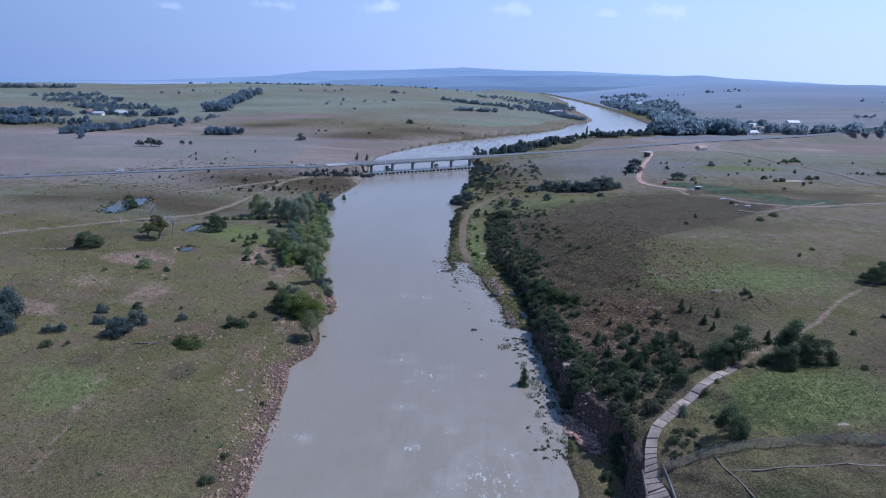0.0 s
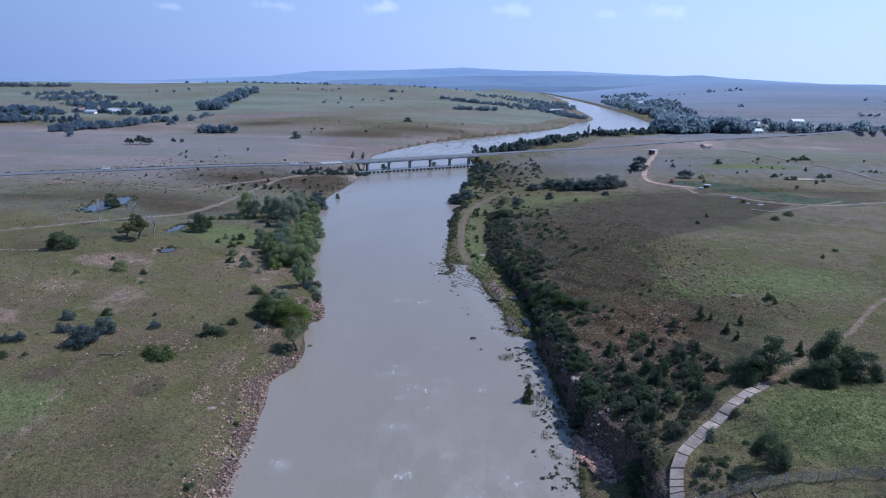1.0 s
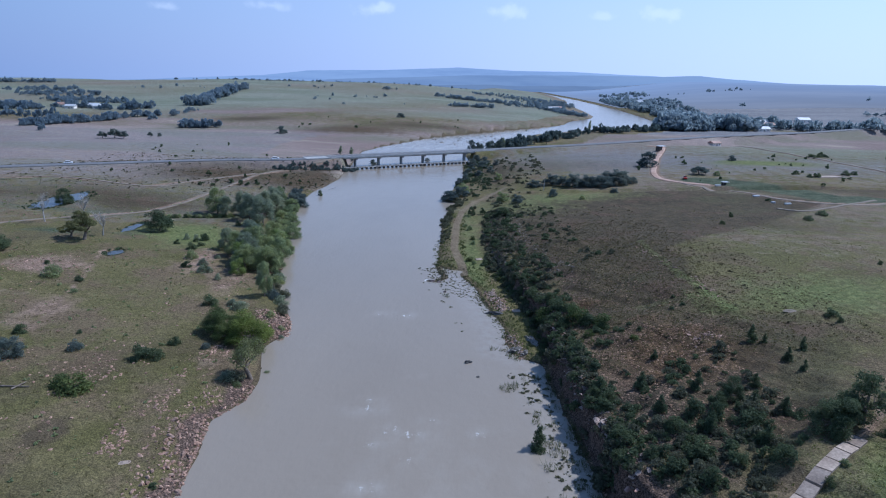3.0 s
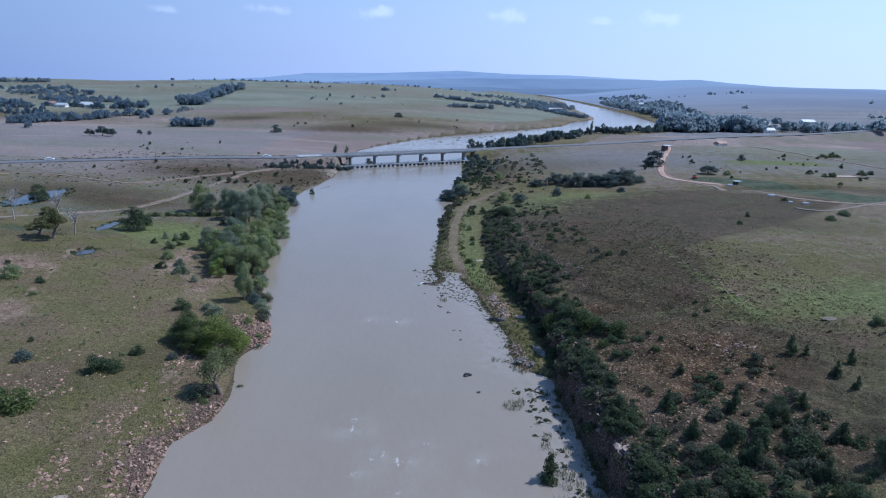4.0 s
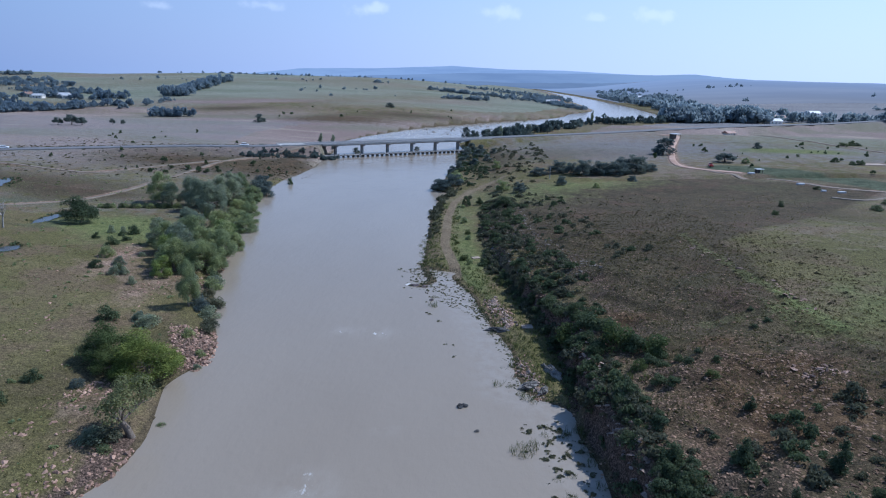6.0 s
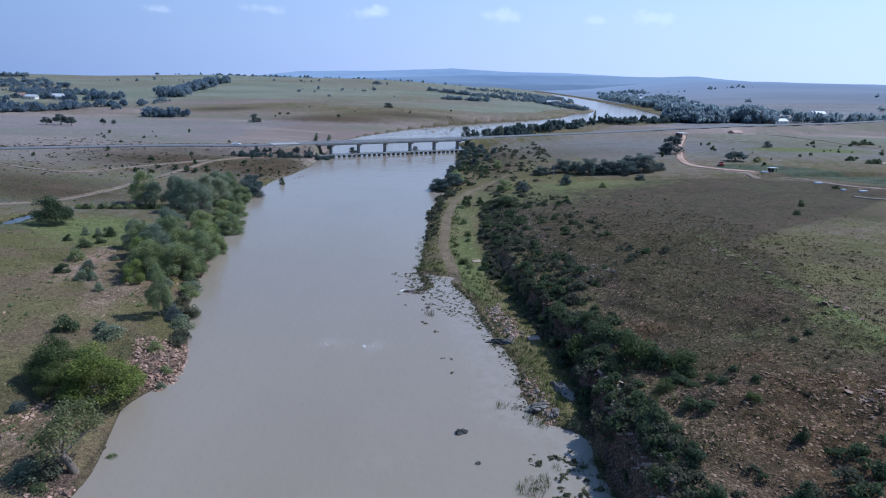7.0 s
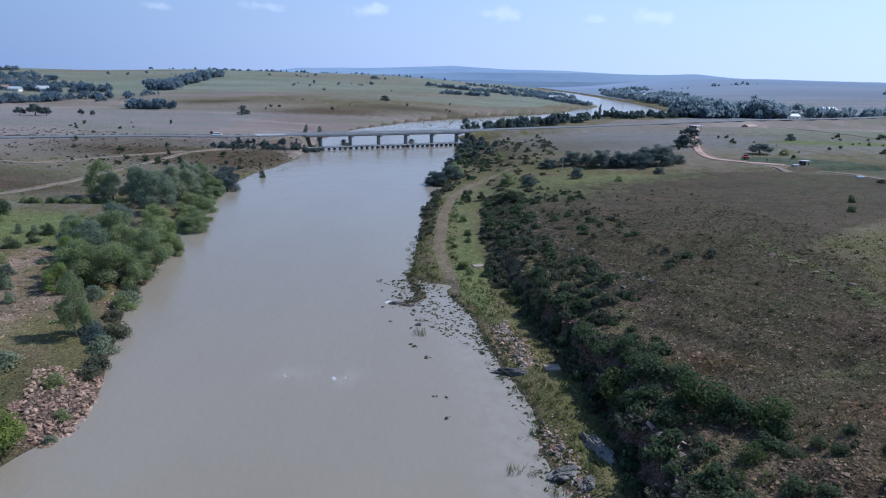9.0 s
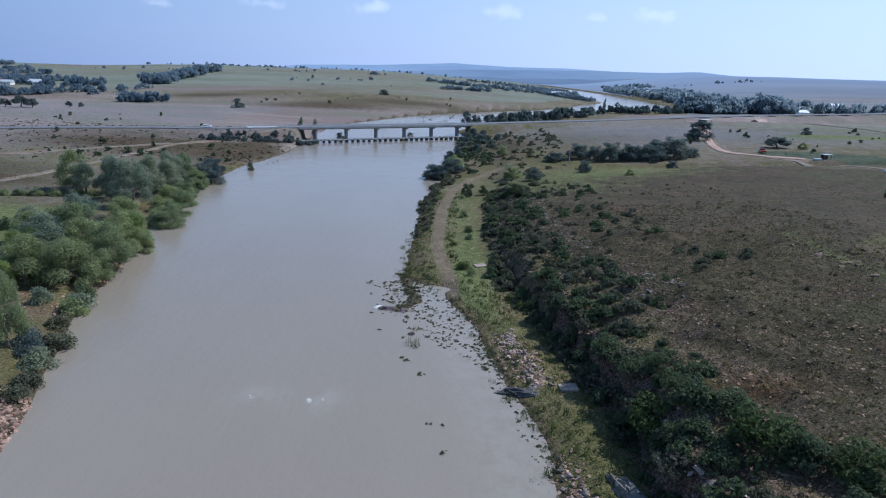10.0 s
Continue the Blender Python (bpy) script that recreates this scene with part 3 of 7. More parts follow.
# ---- ground and water
def build_ground():
    rows = np.concatenate([[-1500, -900, -500, -250, -100, -20, 30, 60], np.arange(78, 250, 0.85), np.arange(250, 520, 1.9), np.geomspace(520, 4900, 100)])
    u = np.linspace(-1, 1, 401)
    half = np.maximum(115.0, 0.80 * rows)
    xx = 22 + half[:, None] * (0.72 * u + 0.28 * u ** 3)[None, :] + np.maximum(4800 - half, 0)[:, None] * (np.sign(u) * np.abs(u) ** 40)[None, :]
    yy = np.repeat(rows[:, None], len(u), 1)
    zz = ground(xx, yy)
    nr, nc = xx.shape
    idx = np.arange(nr * nc).reshape(nr, nc)
    faces = np.stack([idx[:-1, :-1], idx[:-1, 1:], idx[1:, 1:], idx[1:, :-1]], -1).reshape(-1, 4)
    x, y, z = xx.ravel(), yy.ravel(), zz.ravel()
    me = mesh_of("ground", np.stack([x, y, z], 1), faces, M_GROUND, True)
    dl, dr = banks(x, y)
    inland = np.maximum(dl, dr)
    masks = {}
    masks["dry"] = np.clip(0.9 * sstep((y - 315) / 50) * (dl > 0) * (1 - 0.75 * sstep((y - 560) / 80)) + 0.25 * (y > 560) + 0.35 * sstep((y - 150) / 200) * (dr > 60) + 0.5 * sstep((y - 420) / 150) * (dr > 60)
                           + 0.9 * bump(x, y, -225, 765, 75, 26) + 0.5 * bump(x, y, 600, 1150, 300, 250) * (dr > 60) + 0.3 * wob(x, y, 120, 3), 0, 1)
    hill = sstep((dr - 12) / 14) * (1 - sstep((x - 57 - 1.12 * np.maximum(y - 216, 0)) / 9)) * sstep((y - 165) / 25) * (1 - sstep((y - 300 - 0.35 * np.minimum(x - 40, 57) + 0.5 * np.maximum(x - 97, 0)) / 14))
    masks["heath"] = np.clip(hill * 1.0 + (0.30 + 0.5 * wob(x, y, 30, 2.0)) * sstep((dr - 8) / 10) * (y < 330) * (1 - bump(x, y, 66, 106, 22, 14)) + 0.3 * (1 - sstep((y - 90) / 8)) * (dr > 12) + (0.22 + 0.4 * wob(x, y, 24, 5.0)) * (dl > 0) * (y < 300) + 0.7 * bump(x, y, 48, 150, 16, 22) + 0.9 * bump(x, y, 44, 132, 16, 14) + 0.5 * bump(x, y, 100, 265, 30, 22) + 0.8 * bump(x, y, -95, 600, 55, 22) + 0.8 * bump(x, y, -30, 640, 60, 20) + 0.9 * bump(x, y, -212, 684, 44, 20) + 0.95 * bump(x, y, -110, 368, 60, 26) + 0.55 * bump(x, y, 150, 330, 50, 9) + 0.6 * bump(x, y, 20, 395, 16, 50) * (dr > 1) + 0.5 * bump(x, y, 60, 420, 60, 40) + 0.5 * bump(x, y, -76, 382, 11, 42) * (dl > 0) + 0.75 * bump(x, y, 74, 203, 9, 7) + 0.75 * bump(x, y, -150, 305, 60, 16) * (dl > 0) - 0.5 * bump(x, y, -92, 190, 30, 40) - 0.3 * sstep((x - 62) / 10) * sstep((y - 165) / 25) * (1 - sstep((y - 262) / 25)) + 0.45 * bump(x, y, 98, 112, 26, 24), 0, 1)
    masks["lush"] = np.clip(1.25 * bump(x, y, 64, 106, 15, 11) + 0.3 * bump(x, y, 52, 82, 22, 9) * (dr > 14) + 0.75 * bump(x, y, 88, 175, 30, 16) * (dr > 40) + 0.8 * bump(x, y, 8, 225, 6, 60) * (dr > 2) + 1.1 * bump(x, y, 182, 410, 32, 12)
                            + 0.95 * bump(x, y, -80, 118, 9, 9) + 0.3 * bump(x, y, -55, 104, 16, 12) + 0.4 * bump(x, y, -92, 126, 8, 6) + 0.42 * bump(x, y, 47.4, 175.4, 5, 3) + 0.3 * bump(x, y, 57, 168, 3.5, 4) + 0.28 * bump(x, y, 57, 177, 5, 3) + 0.42 * (1 - sstep((near_line(x, y, TRACK_FOOT_A)[0] - 0.5) / 1.6)) + 0.95 * bump(x, y, -94, 256, 17, 15) + 0.5 * bump(x, y, -80, 240, 14, 14) + 0.45 * bump(x, y, 30, 300, 30, 25) * (dr > 3)
                            + 0.5 * bump(x, y, 58, 322, 42, 14) * (dr > 12), 0, 1)
    # farther fields that get the painted haze tint
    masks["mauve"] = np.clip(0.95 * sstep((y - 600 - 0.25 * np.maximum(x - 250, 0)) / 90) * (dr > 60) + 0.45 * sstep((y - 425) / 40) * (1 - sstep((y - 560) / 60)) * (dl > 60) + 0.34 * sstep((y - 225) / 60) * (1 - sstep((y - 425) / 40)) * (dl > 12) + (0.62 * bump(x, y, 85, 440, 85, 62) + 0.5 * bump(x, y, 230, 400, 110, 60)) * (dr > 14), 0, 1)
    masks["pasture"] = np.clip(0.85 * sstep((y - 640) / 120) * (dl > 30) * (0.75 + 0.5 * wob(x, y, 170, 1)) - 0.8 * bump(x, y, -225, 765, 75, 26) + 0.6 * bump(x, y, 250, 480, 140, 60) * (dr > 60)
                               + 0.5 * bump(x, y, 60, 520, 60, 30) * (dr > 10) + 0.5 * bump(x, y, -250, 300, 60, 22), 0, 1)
    masks["gully"] = np.clip(1.0 - sstep((near_line(x, y, GULLY)[0] - 5.5) / 6.0) + 0.8 * bump(x, y, -95, 287, 16, 5) + 0.55 * bump(x, y, -150, 275, 34, 8) + 0.8 * bump(x, y, -131, 241, 12, 5) + 0.6 * bump(x, y, -106, 246, 6, 8), 0, 1)
    masks["stone"] = np.clip((0.55 + 0.55 * wob(x, y, 5, 3)) * (1 - sstep((dl - 1.5) / 5.5)) * (dl > -2) * (y < 152) + 0.35 * (1 - sstep((dl - 1) / 3)) * (dl > -2) * (y < 240) + 0.8 * bump(x, y, -38, 178, 6, 6)
                             + 0.55 * (np.abs(x - np.interp(y, CLIFF_Y, CLIFF_X) - 0.6) < 1.8) * (y < 206) * (dr > 0) + 0.42 * sstep((x - np.interp(y, CLIFF_Y, CLIFF_X) + 1) / 2) * (1 - sstep((x - np.interp(y, CLIFF_Y, CLIFF_X) - 11) / 6)) * (y < 290) * (dr > 0) + 0.12 * hill * (y < 235) + 0.15 * bump(x, y, 46, 150, 14, 16) + 0.5 * bump(x, y, 28, 111, 4, 9) + 0.5 * bump(x, y, -103, 200, 9, 7), 0, 1)
    bare = 0.85 * bump(x, y, -110, 204, 13, 8) + 0.75 * bump(x, y, -110, 156, 5, 5) + 0.5 * bump(x, y, -112, 180, 9, 8) + 0.45 * bump(x, y, -76, 229, 7, 10) + 0.5 * bump(x, y, -58, 200, 6, 14) + 0.45 * bump(x, y, -46, 158, 5, 6) + 0.6 * bump(x, y, -122, 160, 10, 6) + 0.6 * bump(x, y, -215, 335, 22, 3) + 0.8 * bump(x, y, 214, 324, 6, 4) + 0.7 * bump(x, y, 206, 300, 5, 3) + 0.6 * bump(x, y, -90, 175, 8, 14) + 0.5 * bump(x, y, -70, 215, 12, 14)
    masks["rust"] = np.clip(0.8 * bump(x, y, 43, 167, 5, 3) + 0.8 * bump(x, y, 44, 150, 16, 12) + 0.7 * bump(x, y, 33, 180, 7, 3) + 0.6 * bump(x, y, 51, 159, 6, 3) + 0.14 * hill + 0.55 * bump(x, y, -80, 605, 70, 24) + 0.35 * bump(x, y, -105, 365, 55, 24) + 0.15 * bump(x, y, -74, 375, 10, 40), 0, 1)
    masks["track"] = 0.95 * (1 - sstep((near_line(x, y, TRACK_BANK)[0] - 0.6) / 1.5)) * (y < 352)
    for line, w in TRACK_LINES:
        bare = np.maximum(bare, (0.95 if w > 1 else 0.6) * (1 - sstep((near_line(x, y, line)[0] - w * 0.4) / (w * 0.7))))
    masks["bare"] = np.clip(bare, 0, 1) * (inland > 0)
    masks["mud"] = np.clip((1 - sstep((inland - 0.3) / 1.2)) * 1.0 + 0.5 * bump(x, y, 2.5, 228, 5, 4) + 0.95 * bump(x, y, -82.5, 130.5, 4.4, 4.6) + 0.95 * bump(x, y, -60, 128.4, 3.6, 5.4) + 0.45 * bump(x, y, -75, 108, 6, 4), 0, 1)
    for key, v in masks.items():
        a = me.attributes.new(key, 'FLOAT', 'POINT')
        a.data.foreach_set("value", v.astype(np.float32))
    return tagged(new("ground", me), "Rolling green and dry brown grassland with rocky river banks", "ground", kind="structure")


FOAM = [(-11.8, 143.6, 2.4), (-8.7, 188.0, 2.2), (-15.0, 188.3, 1.8), (8.2, 136.7, 2.0), (-4.0, 129.3, 2.2), (-8.6, 121.6, 2.2), (-7.0, 136.4, 1.6), (-28.2, 108.8, 2.2), (-6, 107, 3), (6, 99, 4), (1, 113, 2.6), (12, 106, 2.4), (-6.7, 138.1, 1.6), (-3.5, 135.8, 2.4), (-9.6, 132.6, 1.8), (-0.2, 140.5, 1.6), (-4.0, 156.9, 1.0), (-12.1, 146.5, 1.6)]


def build_water():
    rows = np.concatenate([[-400, -150, 0, 50], np.arange(75, 260, 1.0), np.arange(260, 700, 5), np.geomspace(700, 2300, 60)])
    u = np.linspace(0, 1, 61)
    xl, xr = np.interp(rows, BANK_L_Y, BANK_L_X) - 3.5, np.interp(rows, BANK_R_Y, BANK_R_X) + 3.5
    for i in range(len(rows)):
        near = np.abs(rows - rows[i]) < 9
        xl[i], xr[i] = xl[near].min(), xr[near].max()
    xx = xl[:, None] + (xr - xl)[:, None] * u[None, :]
    yy = np.repeat(rows[:, None], len(u), 1)
    zz = water_level(yy)
    nr, nc = xx.shape
    idx = np.arange(nr * nc).reshape(nr, nc)
    faces = np.stack([idx[:-1, :-1], idx[:-1, 1:], idx[1:, 1:], idx[1:, :-1]], -1).reshape(-1, 4)
    x, y = xx.ravel(), yy.ravel()
    me = mesh_of("river", np.stack([x, y, zz.ravel()], 1), faces, M_WATER, True)
    a = me.attributes.new("rapid", 'FLOAT', 'POINT')
    # rapids and foam; the bumps near the dam also paint a bright glint
    rap = 1.0 * sstep((y - 490) / 40) * (1 - sstep((y - 690) / 60)) + 1.75 * bump(x, y, -5.1, 215.6, 1.6, 1.2) + 0.9 * (1 - sstep((y - 92) / 62)) * bump(x, y, 3, 80, 20, 400) + 0.35 * bump(x, y, 12, 98, 8, 11)
    for fx, fy, fr in FOAM:
        rap = np.maximum(rap, 1.2 * bump(x, y, fx, fy, fr * 1.6, fr * 1.0))
    a.data.foreach_set("value", np.clip(rap, 0, 1.9).astype(np.float32))
    a = me.attributes.new("shoal", 'FLOAT', 'POINT')
    a.data.foreach_set("value", (sstep((x - np.interp(y, BANK_R_Y, BANK_R_X) + 9.0) / 5) * (y < 222) * 0.85).astype(np.float32))
    return tagged(new("water", me), "Wide muddy grey-brown river with small eddies and foam streaks", "river", kind="structure")


TRACK_PATH_END = [(57.5, 118.6), (62, 122.8), (67.3, 127.8), (76.5, 134.8), (87.6, 144), (101.2, 158.4), (125, 178.3), (160, 200)]
TRACK_BANK = [(5.6, 221), (5.2, 227.5), (2.5, 246.5), (3.0, 279.4), (5.1, 302.8), (10.7, 322.8), (21.3, 341.8), (30, 356), (34, 380)]
TRACK_LEFT = [(-230, 205), (-176, 230), (-146, 255), (-121, 283), (-110, 322), (-103, 371), (-86, 398), (-71, 414)]
TRACK_LEFT_B = [(-300, 290), (-232, 322), (-191, 336), (-142, 326), (-126, 344), (-105, 372)]
TRACK_RED = [(140, 500), (146, 487), (128, 440), (117, 408), (106, 372), (108, 350), (122, 338)]
TRACK_RIGHT = [(106, 364), (112, 342), (129, 319), (140, 300), (160, 291), (185, 298), (235, 312), (330, 330)]
TRACK_DAM = [(127, 284), (133, 277.5), (150, 286), (175, 301)]
TRACK_FIELD = [(203, 544), (211, 492), (231, 411), (237, 354), (262, 300)]
GULLY = [(122, 352), (140, 338), (152, 318), (160, 299), (176, 300)]
TRACK_FOOT_A = [(57.5, 224), (57.8, 199), (59.6, 183), (61, 170), (63, 162)]
TRACK_FOOT_B = [(-69, 92), (-73.5, 115.3), (-76.9, 130.8), (-80.2, 144), (-84.4, 159.1), (-94.7, 196), (-103, 222)]
TRACK_LINES = ((TRACK_PATH_END, 0.95), (TRACK_LEFT, 1.6), (TRACK_LEFT_B, 2.0), (TRACK_RED, 3.5), (TRACK_RIGHT, 2.5), (TRACK_FIELD, 3.0), (TRACK_FOOT_B, 0.9))
build_ground()
build_water()


def far_ridge(name, y, xs, zs, rough, colour, label, seed):
    """A long low line of hills at the end of the view, with an uneven crest and a sloping front."""
    x = np.linspace(-4300, 4300, 860)
    rng = np.random.default_rng(seed)
    crest = np.interp(x, xs, zs) + rough * (wob(x, x * 0 + y, 300, seed) + 0.5 * wob(x, x * 0, 80, seed)) + 0.35 * rough * rng.random(len(x))
    v = np.concatenate([np.stack([x, np.full(len(x), float(y - 160)), np.full(len(x), -40.0)], 1), np.stack([x, np.full(len(x), float(y)), crest], 1)])
    i = np.arange(len(x) - 1)
    f = np.stack([i, i + 1, i + 1 + len(x), i + len(x)], 1)
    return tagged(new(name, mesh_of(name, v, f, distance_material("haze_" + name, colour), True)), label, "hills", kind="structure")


def far_plain():
    """The far plain right of the upper river, rising to its edge. It glows in painted haze colours that turn bluer with
    distance.
    """
    rows, u = np.geomspace(1130, 2010, 60), np.linspace(0, 1, 90)
    x0 = np.interp(rows, BANK_R_Y, BANK_R_X) + 9
    xx = x0[:, None] + (3200 - x0)[:, None] * (u ** 1.6)[None, :]
    yy = rows[:, None] + 60 * wob(xx, xx * 0, 400, 2.0) * (1 - (rows[:, None] - 1130) / 880)
    zz = ground(xx, np.minimum(yy, 1985)) + 0.5
    zz[-1] -= 40
    zz[0] -= 1.2
    idx = np.arange(xx.size).reshape(xx.shape)
    faces = np.stack([idx[:-1, :-1], idx[:-1, 1:], idx[1:, 1:], idx[1:, :-1]], -1).reshape(-1, 4)
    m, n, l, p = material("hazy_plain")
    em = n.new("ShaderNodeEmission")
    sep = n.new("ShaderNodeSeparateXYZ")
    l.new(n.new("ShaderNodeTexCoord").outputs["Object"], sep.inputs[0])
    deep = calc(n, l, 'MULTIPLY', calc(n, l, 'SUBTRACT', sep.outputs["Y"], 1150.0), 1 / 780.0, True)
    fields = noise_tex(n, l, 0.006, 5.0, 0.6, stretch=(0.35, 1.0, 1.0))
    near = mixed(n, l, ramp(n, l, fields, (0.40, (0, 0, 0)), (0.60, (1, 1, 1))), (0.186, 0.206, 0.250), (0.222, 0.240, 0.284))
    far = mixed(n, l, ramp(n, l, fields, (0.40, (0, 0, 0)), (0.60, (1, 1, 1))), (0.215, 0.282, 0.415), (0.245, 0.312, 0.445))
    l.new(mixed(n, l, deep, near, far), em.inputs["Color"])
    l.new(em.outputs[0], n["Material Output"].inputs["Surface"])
    tagged(new("backdrop_plain", mesh_of("backdrop_plain", np.stack([xx, yy, zz], -1).reshape(-1, 3), faces, m, True)), "Far mauve-brown plain fading into painted blue haze", "plain", kind="structure")


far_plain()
far_ridge("backdrop_hills_1", 2080, [-4300, -1400, -600, 0, 350, 900, 1500, 4300], [-60, -40, 4, 15, 22, 34, 30, 10], 4.0, (0.155, 0.212, 0.312), "Low wooded rise in painted blue haze", 3)
far_ridge("backdrop_hills_2", 3000, [-4300, -1300, -600, 0, 600, 900, 1084, 1250, 1500, 2000, 4300], [-90, -60, 8, 40, 53, 55, 62, 50, 38, 26, 10], 2.0, (0.190, 0.263, 0.392), "Far hills with a round knoll in painted blue haze", 5)
far_ridge("backdrop_hills_3", 4200, [-4300, -2000, -1280, -1000, -512, -15, 290, 673, 994, 1800, 2600, 4300], [-120, -35, 5, 39, 54, 80, 68, 71, 60, 40, 12, 5], 2.0, (0.240, 0.330, 0.495), "Mountains on the horizon in painted pale blue haze", 8)


def smooth_line(pts, step):
    """Points every step metres along a rounded line through pts."""
    p = [Vector(q) for q in pts]
    p = [p[0] * 2 - p[1]] + p + [p[-1] * 2 - p[-2]]
    out = []
    for i in range(1, len(p) - 2):
        n = max(2, int((p[i + 1] - p[i]).length / step))
        for k in range(n):
            t = k / n
            out.append(0.5 * (2 * p[i] + (p[i + 1] - p[i - 1]) * t + (2 * p[i - 1] - 5 * p[i] + 4 * p[i + 1] - p[i + 2]) * t * t
                              + (3 * p[i] - p[i - 1] - 3 * p[i + 1] + p[i + 2]) * t ** 3))
    out.append(p[-2])
    return np.array([(q.x, q.y) for q in out])


def ribbon(name, pts, width, mat, lift, step=3.0, zs=None, ragged=0.15):
    """A strip of track laid over the ground, with uneven edges and a thin edge face."""
    c = smooth_line(pts, step)
    d = np.gradient(c, axis=0)
    d /= np.linalg.norm(d, axis=1)[:, None]
    nrm = np.stack([d[:, 1], -d[:, 0]], 1)
    s = np.array([-0.5, -0.5, -0.25, 0, 0.25, 0.5, 0.5])
    w = width * (1 + ragged * np.stack([wob(c[:, 0] + k * 50, c[:, 1], 4.0) for k in range(7)], 1) * (np.abs(s) > 0.4))
    x = c[:, :1] + nrm[:, :1] * s * w
    y = c[:, 1:] + nrm[:, 1:] * s * w
    if zs is None:
        z = ground(x, y) + lift
    else:
        z = np.repeat(near_line(c[:, 0], c[:, 1], pts, zs)[1][:, None], 7, 1) + lift
    z[:, 0] -= lift + 0.2
    z[:, -1] -= lift + 0.2
    idx = np.arange(x.size).reshape(x.shape)
    faces = np.stack([idx[:-1, :-1], idx[:-1, 1:], idx[1:, 1:], idx[1:, :-1]], -1).reshape(-1, 4)
    return new(name, mesh_of(name, np.stack([x, y, z], -1).reshape(-1, 3), faces, mat, True))


tagged(ribbon("road", ROAD, 8.2, M_ASPHALT, 0.10, 3.0, ROAD_Z, 0.02), "Two-lane grey asphalt road crossing the river bridge", "road", kind="structure")
for line, w, mat, lab, lift in ((TRACK_LEFT, 1.35, M_GRAVEL, "Pale gravel road over the grassland", 0.15), (TRACK_LEFT_B, 1.7, M_GRAVEL, "Pale gravel road beside the main road", 0.18),
                                (TRACK_RED, 3.0, M_RED_TRACK, "Orange earth track down from the main road", 0.2), (TRACK_RIGHT, 1.8, M_GRAVEL, "Pale earth track across the fields", 0.15),
                                (TRACK_FIELD, 2.2, M_GRAVEL, "Straight gravel farm track along a fence", 0.25), (TRACK_DAM, 1.3, M_GRAVEL, "Pale earth bank edging a grassy hollow", 0.3)):
    tagged(ribbon("track", line, w, mat, lift), lab, "track", kind="structure")

# ---- plants
PATH_LINE = [(32.4, 80.0), (33.2, 86.5), (34.0, 91.7), (35.2, 96.4), (36.5, 100.0), (38.4, 102.7), (41.4, 105.5), (45.9, 109.4), (50.9, 113.4), (57.2, 118.3)]

PATH_XS, PATH_YS = [p[0] for p in PATH_LINE], [p[1] for p in PATH_LINE]


def leaf_quads(rng, centres, radii, n, size, shell=0.45, flat=1.0):
    """n small leaf clumps spread through the outer shell of ellipsoid lumps."""
    centres, radii = np.asarray(centres, float), np.asarray(radii, float)
    vol = radii[:, 0] * radii[:, 1] + radii[:, 0] * radii[:, 2]
    pick = rng.choice(len(centres), n, p=vol / vol.sum())
    d = rng.normal(size=(n, 3))
    d /= np.linalg.norm(d, axis=1)[:, None]
    d[:, 2] = np.where(d[:, 2] < -0.75, -d[:, 2] * 0.5, d[:, 2])
    r = 1 - shell * rng.random(n) ** 1.3
    c = centres[pick] + d * radii[pick] * r[:, None]
    nrm = d * 0.95 + rng.normal(size=(n, 3)) * 0.45 + np.array([0, 0, 0.35 * flat])
    nrm /= np.linalg.norm(nrm, axis=1)[:, None]
    a = np.cross(nrm, rng.normal(size=(n, 3)))
    a /= np.linalg.norm(a, axis=1)[:, None]
    b = np.cross(nrm, a)
    s = size * (0.55 + 0.9 * rng.random(n))[:, None]
    k = 0.6 + 0.5 * rng.random(n)[:, None]
    bend = nrm * s * 0.35
    v = np.stack([c - a * s - bend * 0.5, c - b * s * k + bend * 0.3, c + a * s - bend * 0.6, c + b * s * k + bend], 1)
    return v.reshape(-1, 3), np.arange(4 * n).reshape(n, 4)


def lumps_round(rng, h, r, base, n):
    """Lumps that make up a broad uneven crown between the heights base and h."""
    cs, rs = [], []
    for i in range(n):
        a = rng.random() * 2 * math.pi + i * 2.4
        k = r * (0.34 + 0.2 * rng.random()) * min(1.0, (17 / n) ** 0.5)
        if i < 0.55 * n:
            f, up = 0.8 + 0.2 * rng.random(), 0.5 * rng.random()
        else:
            f, up = 0.75 * math.sqrt(rng.random()), 0.35 + 0.65 * rng.random()
        rad = (r - k * 0.8) * f
        zz = base + k * 0.5 + (h - base - k * 1.3) * min(1.0, up * (1.15 - 0.4 * f))
        cs.append((rad * math.cos(a), rad * math.sin(a), zz))
        rs.append((k, k * (0.85 + 0.3 * rng.random()), k * (0.7 + 0.2 * rng.random())))
    return cs, rs


def tube(verts, faces, p0, p1, r0, r1, sides=6):
    p0, p1 = Vector(p0), Vector(p1)
    q = (p1 - p0).to_track_quat('Z', 'Y')
    base = len(verts)
    for p, r in ((p0, r0), (p1, r1)):
        for i in range(sides):
            a = 2 * math.pi * i / sides
            verts.append(tuple(p + q @ Vector((r * math.cos(a), r * math.sin(a), 0))))
    for i in range(sides):
        j = (i + 1) % sides
        faces.append((base + i, base + j, base + sides + j, base + sides + i))


